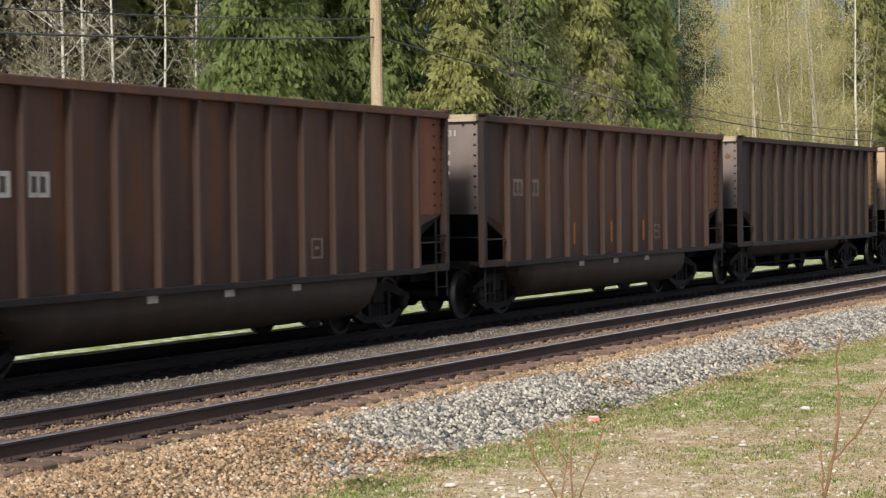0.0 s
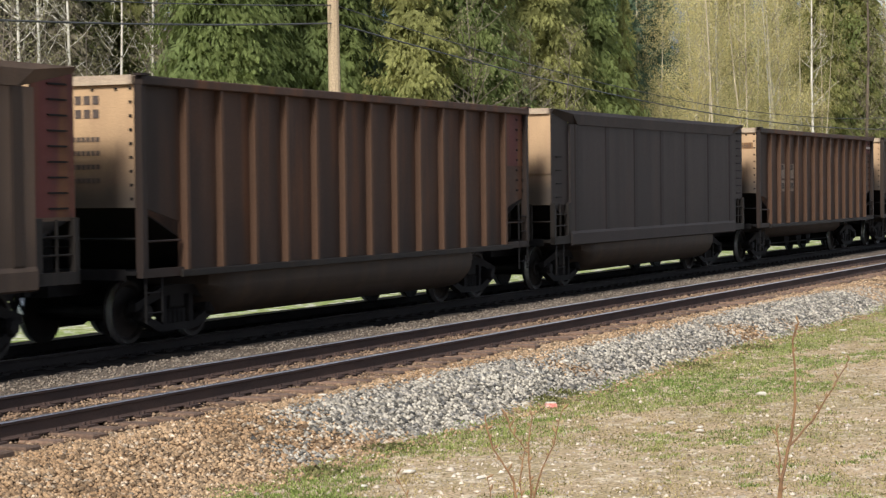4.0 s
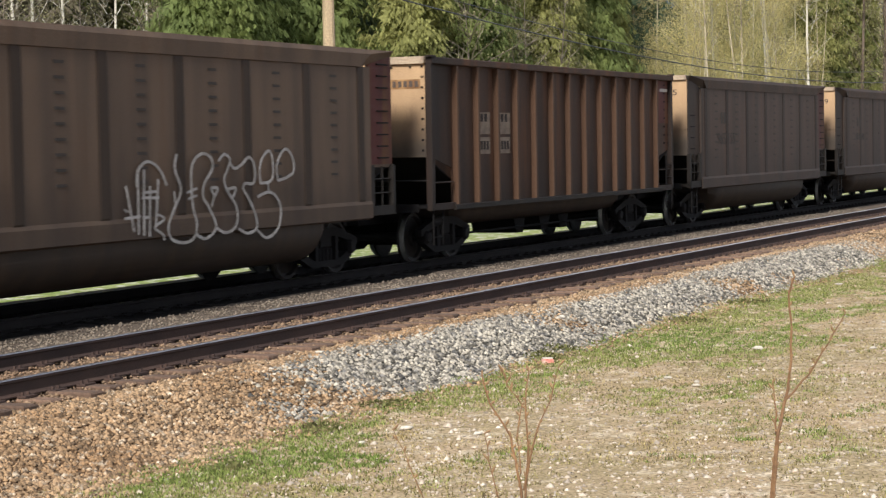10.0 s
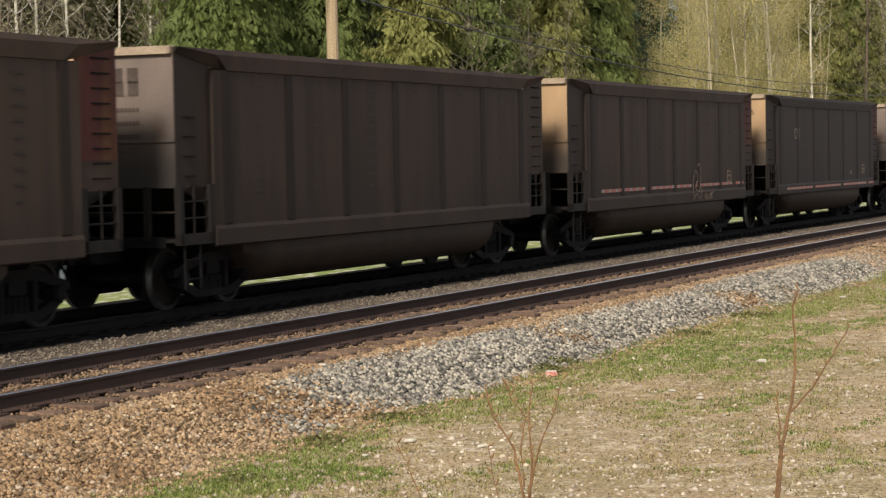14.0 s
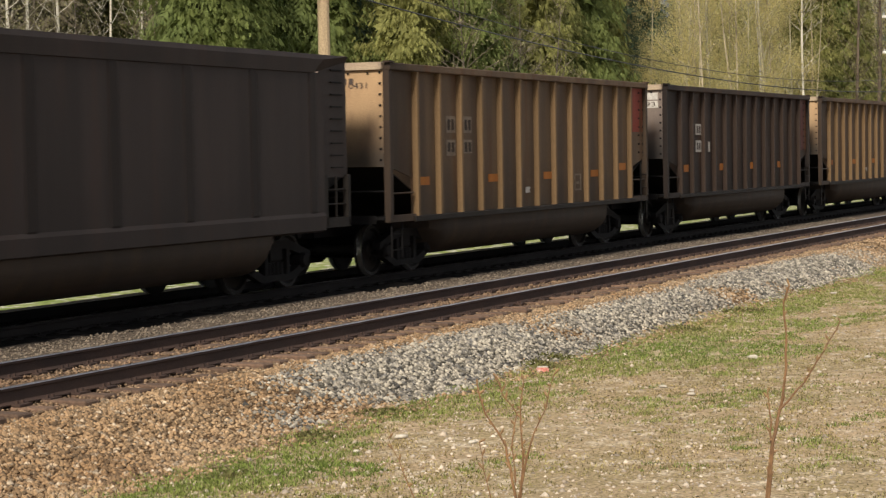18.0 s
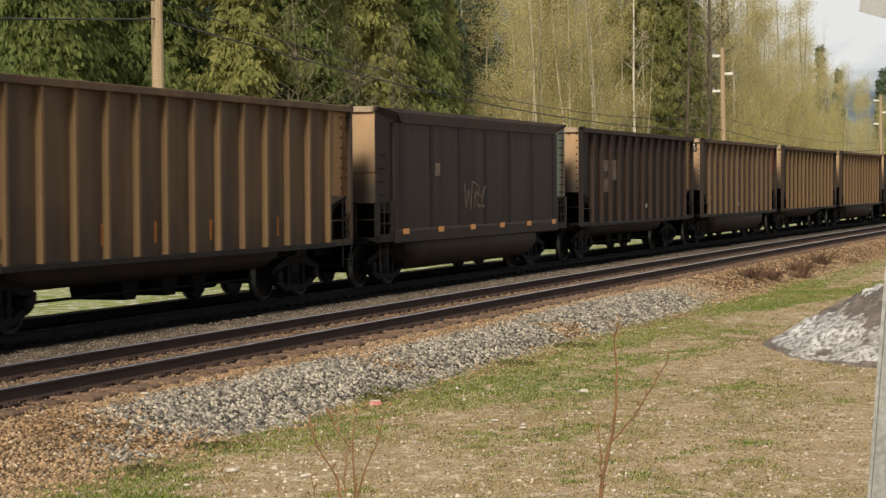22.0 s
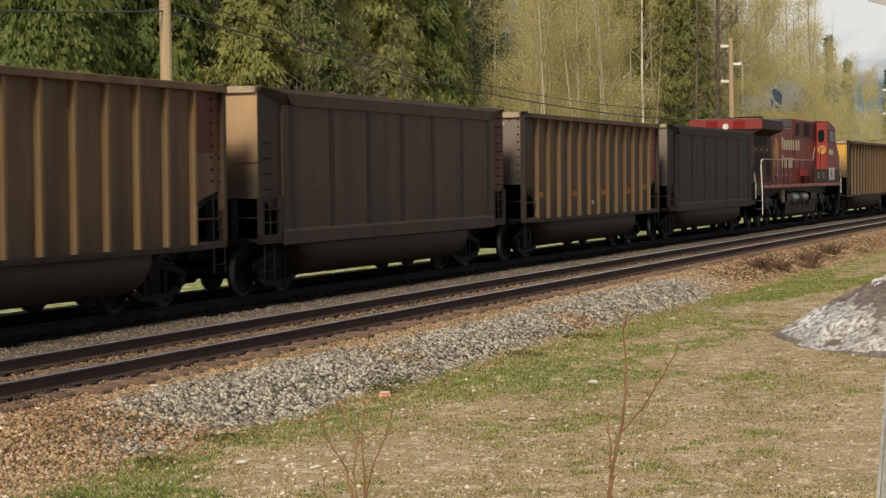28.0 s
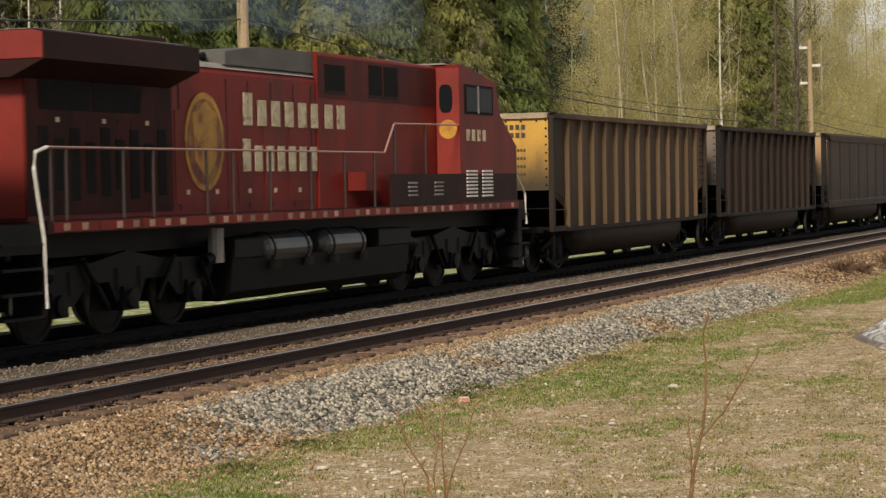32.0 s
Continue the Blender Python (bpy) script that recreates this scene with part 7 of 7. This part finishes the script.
sapling(13.08, 3.33, [([(0.0, 0.0), (0.055, 0.58), (0.077, 0.82), (0.114, 1.02), (0.15, 1.21), (0.157, 1.46), (0.14, 1.71), (0.187, 1.82)], 0.014),
                      ([(0.114, 1.02), (0.264, 1.19), (0.40, 1.40), (0.50, 1.59)], 0.008),
                      ([(0.0, 0.2), (0.06, 0.80), (0.05, 1.0), (0.03, 1.13)], 0.009)], "leafless upright sapling with tan buds in the grass", 0.012)
sapling(11.68, 4.48, [([(0.02, 0.0), (0.0, 0.4), (-0.03, 0.72), (-0.08, 0.92), (-0.20, 1.12), (-0.25, 1.3)], 0.011),
                      ([(0.0, 0.42), (0.02, 0.8), (0.03, 1.0), (0.02, 1.15), (0.04, 1.32)], 0.008),
                      ([(0.0, 0.6), (0.08, 0.95), (0.17, 1.15), (0.22, 1.36)], 0.007),
                      ([(-0.02, 0.70), (-0.04, 0.92), (-0.01, 1.12), (-0.1, 1.25), (-0.12, 1.34)], 0.006),
                      ([(-0.1, 0.3), (-0.2, 0.7), (-0.23, 0.95)], 0.005)], "leafless many-stemmed sapling with small buds", 0.011)
sapling(11.4, 5.0, [([(0.1, 0.0), (0.0, 0.5), (-0.12, 0.78), (-0.2, 0.98)], 0.005)], "single thin bare shoot in the grass", 0.005)

DEADBUSH = surface("dead_brown_bush_twigs", (0.15, 0.085, 0.05), (0.10, 0.06, 0.04), 5, 0.9)


def dead_bush(x, y, r, seed):
    rng = random.Random(seed)
    g = Geo()
    for i in range(130):
        a = rng.uniform(0, 6.283)
        d = Vector((math.cos(a) * rng.uniform(0.2, 1), math.sin(a) * rng.uniform(0.2, 1), rng.uniform(0.35, 0.9)))
        p = Vector((rng.uniform(-0.2, 0.2), rng.uniform(-0.2, 0.2), -0.03))
        ln = r * rng.uniform(0.5, 1.0)
        q = p + d * ln * 0.6
        e = q + (d + Vector((rng.uniform(-0.6, 0.6), rng.uniform(-0.6, 0.6), rng.uniform(-0.4, 0.4)))) * ln * 0.5
        g.tube([p, q, e], [0.012, 0.009, 0.004], 3, caps=False)
    b = part("dead_bush", g, DEADBUSH)
    b.matrix_basis = pose(x, y, ground_z(x, y))
    tagged(b, "low dead brown bush at the gravel's edge", "bush", group="dead bushes")


for k, (x, y, r) in enumerate(((55.4, 9.75, 0.5), (56.6, 9.35, 0.55), (60.9, 9.23, 0.62), (66.6, 9.45, 0.6), (59.0, 8.9, 0.35))):
    dead_bush(x, y, r, k)

# sign on its leaning post
SIGN_FACE = surface("dirty_white_sign_sheet", (0.60, 0.61, 0.62), (0.50, 0.51, 0.53), 4, 0.55, grain=0.1)
SIGN_INK = surface("black_sign_lettering", (0.03, 0.03, 0.035), (0.05, 0.05, 0.055), 8, 0.6)


def sign_post():
    s = tagged(new("warning_sign"), "weathered white warning sign on a leaning steel post", "sign")
    bx, by = 7.95, 1.025
    s.matrix_basis = pose(bx, by, ground_z(bx, by), 4.4, 0, 0)
    post = Geo()
    half = [(0.004, 0.034), (-0.030, 0.034), (-0.030, 0.039), (-0.034, 0.039), (-0.034, 0.026), (-0.004, 0.026)]
    hat = half + [(x, -y) for x, y in reversed(half)]
    nh = len(hat)
    post.add([(x, y, z) for z in (-0.3, 3.9) for x, y in hat],
             [(i, (i + 1) % nh, nh + (i + 1) % nh, nh + i) for i in range(nh)] + [tuple(range(nh - 1, -1, -1)), tuple(range(nh, 2 * nh))])
    part("post", post, GALV, s, "galvanised channel post")
    # the sheet's own axes: along it, up it, and out of its face
    along = Vector((0.905, -0.41, -0.085)).normalized()
    up = Vector((0.0, -0.07, 0.997))
    out = along.cross(up).normalized()
    up = out.cross(along).normalized()
    corner = Vector((7.54, 0.93, 2.765))
    m = Matrix((along, up, out)).transposed().to_4x4()
    m.translation = corner
    sheet = part("sign_sheet", Geo().box(0, 0.95, 0, 0.6, -0.004, 0.0), SIGN_FACE, s, "white sheet lettered in black")
    sheet.matrix_basis = s.matrix_basis.inverted() @ m
    for text, x, y, size in (("PERSON", 0.14, 0.082, 0.058), ("DO S", 0.20, 0.02, 0.058)):
        cu = bpy.data.curves.new("lettering", "FONT")
        cu.body, cu.size, cu.extrude, cu.space_character = text, size, 0.0008, 1.05
        tmp = bpy.data.objects.new("tmp", cu)
        scene.collection.objects.link(tmp)
        me = bpy.data.meshes.new_from_object(tmp.evaluated_get(bpy.context.evaluated_depsgraph_get()))
        bpy.data.objects.remove(tmp)
        me.materials.clear()
        me.materials.append(SIGN_INK)
        part("lettering", me, None, sheet, at=pose(x, y, 0.002))
    for y in (0.2, 0.45):
        part("bolt", Geo().tube([(0.45, y, -0.02), (0.45, y, 0.006)], 0.012, 8), GALV, sheet)


sign_post()

# old snow heap
SNOW = surface("dirty_old_snow", (0.70, 0.69, 0.68), (0.42, 0.40, 0.38), 1.2, 0.8, 0, 0.08, 12, 0.35, (0.6, 1.3, 1.6), third=(0.20, 0.175, 0.155), third_scale=9.5, third_cut=(0.46, 0.62))
SNOW_MUD = surface("wet_dirt_at_melting_edge", (0.125, 0.10, 0.083), (0.215, 0.18, 0.15), 4.5, 0.6, 0, 0.05, 14, 0.4)


def snow_heap():
    cx, cy = 35.5, 1.7
    slots = []
    v, f = [], []
    n, m = 190, 80
    for j in range(m + 1):
        t = j / m
        for i in range(n):
            a = 2 * math.pi * i / n
            rx, ry = 5.5, 4.45
            edge = 1 + 0.13 * noise.noise(Vector((math.cos(a) * 1.7, math.sin(a) * 1.7, 4)))
            x, y = cx + rx * t * math.cos(a) * edge, cy + ry * t * math.sin(a) * edge
            h = 1.9 * (1 - t ** 1.25) + (0.16 * noise.noise(Vector((x * 0.9, y * 0.9, 2))) + 0.09 * noise.noise(Vector((x * 3.0, y * 3.0, 8))) + 0.10 * abs(noise.noise(Vector((x * 5.5 + y, y * 5.5, 18)))) - 0.05) * (1 - t ** 5)
            v.append((x, y, max(ground_z(x, y) - 0.06, GRASS_Z + h - 0.04)))
    for j in range(m):
        for i in range(n):
            a, b = j * n + i, j * n + (i + 1) % n
            f.append((a, b, b + n, a + n))
            p = v[a]
            band = noise.noise(Vector((p[0] * 0.5, p[1] * 0.5, p[2] * 1.5 + 3))) + 0.5 * noise.noise(Vector((p[0] * 3, p[1] * 3, 5)))
            # a slide of dirt runs down the face from the crest
            slide = abs((p[1] - cy) - 1.35 - 0.55 * (p[0] - cx + 3.4)) < 0.38 + 0.9 * band
            slots.append(1 if j > m * 0.955 + 3 * band or band > 0.42 or slide else 0)
    ob = new("snow_heap", soup("snow_heap", np.array(v), np.array(f), [SNOW, SNOW_MUD], np.array(slots)))
    ob.data.polygons.foreach_set("use_smooth", [True] * len(f))
    tagged(ob, "dirty heap of old melting snow on the grass", "snow heap")


snow_heap()


# loose stones and litter
def loose_stone(x, y, r, mat, label, seed):
    rng = np.random.default_rng(seed)
    v, f = icosa()
    v = v * (1 + rng.uniform(-0.25, 0.25, (12, 1))) * np.array([1.3, 1.0, 0.45]) * r
    ob = new("stone", soup("stone", v, f, [mat]))
    ob.matrix_basis = pose(x, y, ground_z(x, y) + 0.35 * r, 0, 0, seed * 40)
    tagged(ob, label, "stone", group="loose stones")


CHALK = surface("pale_loose_stone", (0.56, 0.51, 0.43), (0.42, 0.38, 0.32), 8, 0.9)
BRICK = surface("faded_red_litter", (0.50, 0.16, 0.12), (0.62, 0.40, 0.34), 9, 0.8)
loose_stone(26.15, 6.76, 0.075, CHALK, "round white stone in the grass", 1)
litter = tagged(new("litter_box"), "small crushed red box with a white top", "litter")
litter.matrix_basis = pose(23.92, 8.84, ground_z(23.92, 8.84), 0, 3, 25)
part("side", Geo().box(-0.09, 0.09, -0.07, 0.07, -0.01, 0.055, chamfer=0.012), BRICK, litter, "faded red side")
part("lid", Geo().box(-0.085, 0.085, -0.06, 0.06, 0.057, 0.068), CHALK, litter, "white top")
for k, (x, y, r) in enumerate(((18.0, 8.1, 0.10), (17.86, 7.31, 0.07), (22.0, 6.4, 0.09), (27.4, 9.9, 0.09), (22.6, 6.9, 0.07), (26.7, 5.4, 0.08), (22.4, 6.5, 0.055), (23.0, 6.3, 0.04), (19.9, 10.55, 0.05), (21.5, 10.75, 0.08), (18.5, 9.2, 0.05), (17.0, 8.1, 0.06), (17.4, 7.6, 0.045), (38.0, 8.3, 0.1), (40.5, 7.9, 0.07),
                               (16.0, 7.0, 0.035), (20.8, 5.2, 0.05), (24.8, 5.6, 0.05), (19.0, 6.1, 0.035), (29.0, 7.8, 0.05), (33.0, 7.2, 0.06), (46.0, 8.8, 0.09), (30.5, 6.0, 0.05))):
    loose_stone(x, y, r * 0.6, CHALK, "pale stone lying in the sparse grass", k + 3)



WEED = leaf_material("dull_green_weed_leaves", (0.13, 0.15, 0.05), (0.20, 0.17, 0.08), 0.35, 0.6)


def weed_clump(x, y, r, h, n, seed):
    """Low ragged tuft of leaves and dead stalks."""
    rng = np.random.default_rng(seed)
    a, d = rng.uniform(0, 6.283, n), r * rng.uniform(0, 1, n) ** 0.6
    c = np.stack([d * np.cos(a) * 1.6, d * np.sin(a), np.zeros(n)], 1)
    c[:, 2] = h * rng.uniform(0.05, 1.0, n) * (1 - 0.6 * d / r)
    u = unit(rng.normal(0, 1, (n, 3)) + (0, 0, 0.7))
    w = unit(np.cross(u, rng.normal(0, 1, (n, 3))))
    k = rng.uniform(0.02, 0.045, (n, 1))
    v, f = diamonds(c, u * k, w * k * 0.4)
    ob = new("weed_clump", soup("weed_clump", v, f, [WEED]))
    ob.matrix_basis = pose(x, y, ground_z(x, y) - 0.01, 0, 0, seed * 50)
    tagged(ob, "low ragged green weeds at the gravel's foot", "weeds", group="weed clumps", kind="stuff")


for k, (x, y, r, h, n) in enumerate(((24.5, 9.15, 0.30, 0.10, 420), (25.3, 9.25, 0.22, 0.10, 200), (19.6, 9.1, 0.3, 0.08, 260), (17.8, 8.9, 0.25, 0.08, 220), (30.1, 8.9, 0.3, 0.1, 260), (33.5, 8.9, 0.28, 0.1, 240), (15.4, 8.55, 0.22, 0.06, 180))):
    weed_clump(x, y, r, h, n, k + 1)


def build_grass():
    """Short blades, in green drifts and dry tan ones, with fine pebbles between."""
    rng = np.random.default_rng(8)

    def spots(n, x0, x1, y0, y1, power):
        x = x0 + (x1 - x0) * rng.uniform(0, 1, n) ** power
        y = rng.uniform(y0, y1, n)
        return x, y

    green, dry, pebble, clod = [], [], [], []
    xs, ys = spots(130000, 11.5, 58, 0.5, 9.6, 1.8)
    more = spots(26000, 44, 82, 3.0, 9.6, 1.2)
    for x, y in zip(np.concatenate([xs, more[0]]), np.concatenate([ys, more[1]])):
        v = y - bend(x)
        if v > 9.35:
            continue
        g = 0.8 * noise.noise(Vector((x * 0.35, y * 0.6, 41.0))) + 0.6 * noise.noise(Vector((x * 1.1, y * 1.9, 43.0))) + 0.5 * noise.noise(Vector((x * 3.0, y * 4.5, 47.0)))
        fine = noise.noise(Vector((x * 8.0, y * 11.0, 53.0)))
        # a green margin under the gravel, a green drift before the grey stone, bare dirt round the melting snow
        g += 0.62 * smooth(7.5, 8.4, v) * (1 - smooth(9.1, 9.5, v)) + 0.45 * smooth(23, 26, x) * (1 - smooth(36, 42, x)) * smooth(5.6, 6.6, v)
        g -= 0.45 * smooth(29, 33, x) * (1 - smooth(41, 45, x)) * (1 - smooth(6.0, 7.2, v))
        if 44 < x < 60 and abs(v - 8.3 + 0.20 * (x - 46)) < 1.0 + 0.4 * g:
            g += 0.75
        chance = rng.uniform()
        if chance < 0.85 * smooth(0.22, 0.62, g + 0.35 * fine):
            green.append((x, y))
        elif chance < 0.06 + 0.75 * smooth(-0.35, 0.25, g + 0.5 * fine):
            dry.append((x, y))
        elif chance > (0.88 if x > 21 else 0.80):
            pebble.append((x, y))
        elif chance > 0.76:
            clod.append((x, y))

    def blades(pts, per, h0, h1, w):
        p = np.repeat(np.array(pts), per, 0)
        n = len(p)
        p = p + rng.normal(0, 0.035, (n, 2))
        z = np.array([ground_z(a, b) for a, b in p]) - 0.004
        a = rng.uniform(0, 6.283, n)
        h = rng.uniform(h0, h1, n)
        lean = rng.normal(0, 0.5, (n, 2)) * h[:, None]
        c = np.stack([p[:, 0], p[:, 1], z], 1)
        s = np.stack([np.cos(a) * w, np.sin(a) * w, np.zeros(n)], 1)
        tip = c + np.stack([lean[:, 0], lean[:, 1], h], 1)
        return np.stack([c - s, c + s, tip], 1).reshape(-1, 3), np.arange(n * 3).reshape(n, 3)

    v, f = blades(green, 6, 0.012, 0.046, 0.007)
    tagged(new("green_grass", soup("green_grass", v, f, [BLADE_GREEN])), "short fresh green spring grass in drifts", "grass", kind="stuff")
    v, f = blades(dry, 3, 0.008, 0.032, 0.008)
    tagged(new("dry_grass", soup("dry_grass", v, f, [BLADE_DRY])), "short dry tan and olive grass", "grass", kind="stuff")
    p = np.array([(x, y, ground_z(x, y) + 0.002) for x, y in pebble])
    v, f = scatter_stones(rng, octa(), p, 0.006 + 0.017 * rng.uniform(0, 1, len(p)) ** 2 + 0.03 * rng.uniform(0, 1, len(p)) ** 14)
    # trail of dark melt-water debris beside the snow
    for _ in range(900):
        a = rng.uniform(0, 1)
        clod.append((36.2 - 1.2 * a + rng.normal(0, 0.16 + 0.25 * a), 6.9 - 1.9 * a + rng.normal(0, 0.12)))
    q = np.array([(x, y, ground_z(x, y) + 0.002) for x, y in clod])
    cv, cf = scatter_stones(rng, octa(), q, 0.006 + 0.016 * rng.uniform(0, 1, len(q)) ** 3)
    tagged(new("dirt_clods", soup("dirt_clods", cv, cf, [CLOD])), "dark clods of dirt and dead leaf litter", "soil", kind="stuff")
    tagged(new("fine_pebbles", soup("fine_pebbles", v, f, [PEBBLE])), "fine pale pebbles scattered in the dirt", "gravel", kind="stuff")


BLADE_GREEN = leaf_material("fresh_grass_blades", (0.19, 0.25, 0.065), (0.28, 0.29, 0.10), 0.4, 0.7)
BLADE_DRY = leaf_material("dry_grass_blades", (0.38, 0.30, 0.15), (0.25, 0.23, 0.09), 0.4, 0.75)
CLOD = surface("dark_dirt_and_leaf_litter", (0.22, 0.155, 0.095), (0.15, 0.11, 0.07), 3, 0.95, island=0.5, spec=0.05)
PEBBLE = surface("pale_pebbles", (0.50, 0.43, 0.35), (0.38, 0.31, 0.24), 3, 0.9, island=0.4)
build_grass()


# ---------------------------------------------------------------- movement of the train
# seconds and metres run by the train
RUN = [(0.0, 0.0), (2.0, 29.36), (6.0, 87.49), (9.0, 130.71), (13.0, 187.95), (19.0, 273.5), (23.0, 330.2), (26.0, 373.7), (29.0, 417.3), (32.0, 460.9)]


def run(t):
    """Smooth distance between the known marks (cubic through them)."""
    n = len(RUN)
    k = max(i for i in range(n - 1) if RUN[i][0] <= t or i == 0)
    def slope(i):
        a, b = max(i - 1, 0), min(i + 1, n - 1)
        return (RUN[b][1] - RUN[a][1]) / (RUN[b][0] - RUN[a][0])
    (t0, s0), (t1, s1) = RUN[k], RUN[k + 1]
    h = t1 - t0
    u = (t - t0) / h
    return ((2 * u ** 3 - 3 * u ** 2 + 1) * s0 + (u ** 3 - 2 * u ** 2 + u) * h * slope(k)
            + (-2 * u ** 3 + 3 * u ** 2) * s1 + (u ** 3 - u ** 2) * h * slope(k + 1))


def motions():
    for car, x0 in train:
        rows = []
        for i in range(33):
            x = x0 - run(float(i))
            rows.append((float(i), pose(x, FAR_Y + bend(x + 7), 0, 0, 0, bend_yaw(x + 7))))
        walk(car, rows)
    # wheels of one size and seat turn alike: the first of each sort is keyed, the rest follow the same keys
    keyed = {}
    for w, dx, r in wheelsets:
        if (dx, r) not in keyed:
            walk(w, [(k / FPS, pose(dx, 0, r, 0, -math.degrees(run(k / FPS) / r), 0)) for k in range(32 * FPS + 1)])
            keyed[(dx, r)] = w
        else:
            first = keyed[(dx, r)].animation_data
            w.rotation_mode = "QUATERNION"
            w.animation_data_create()
            w.animation_data.action = first.action
            w.animation_data.action_slot = first.action_slot


motions()
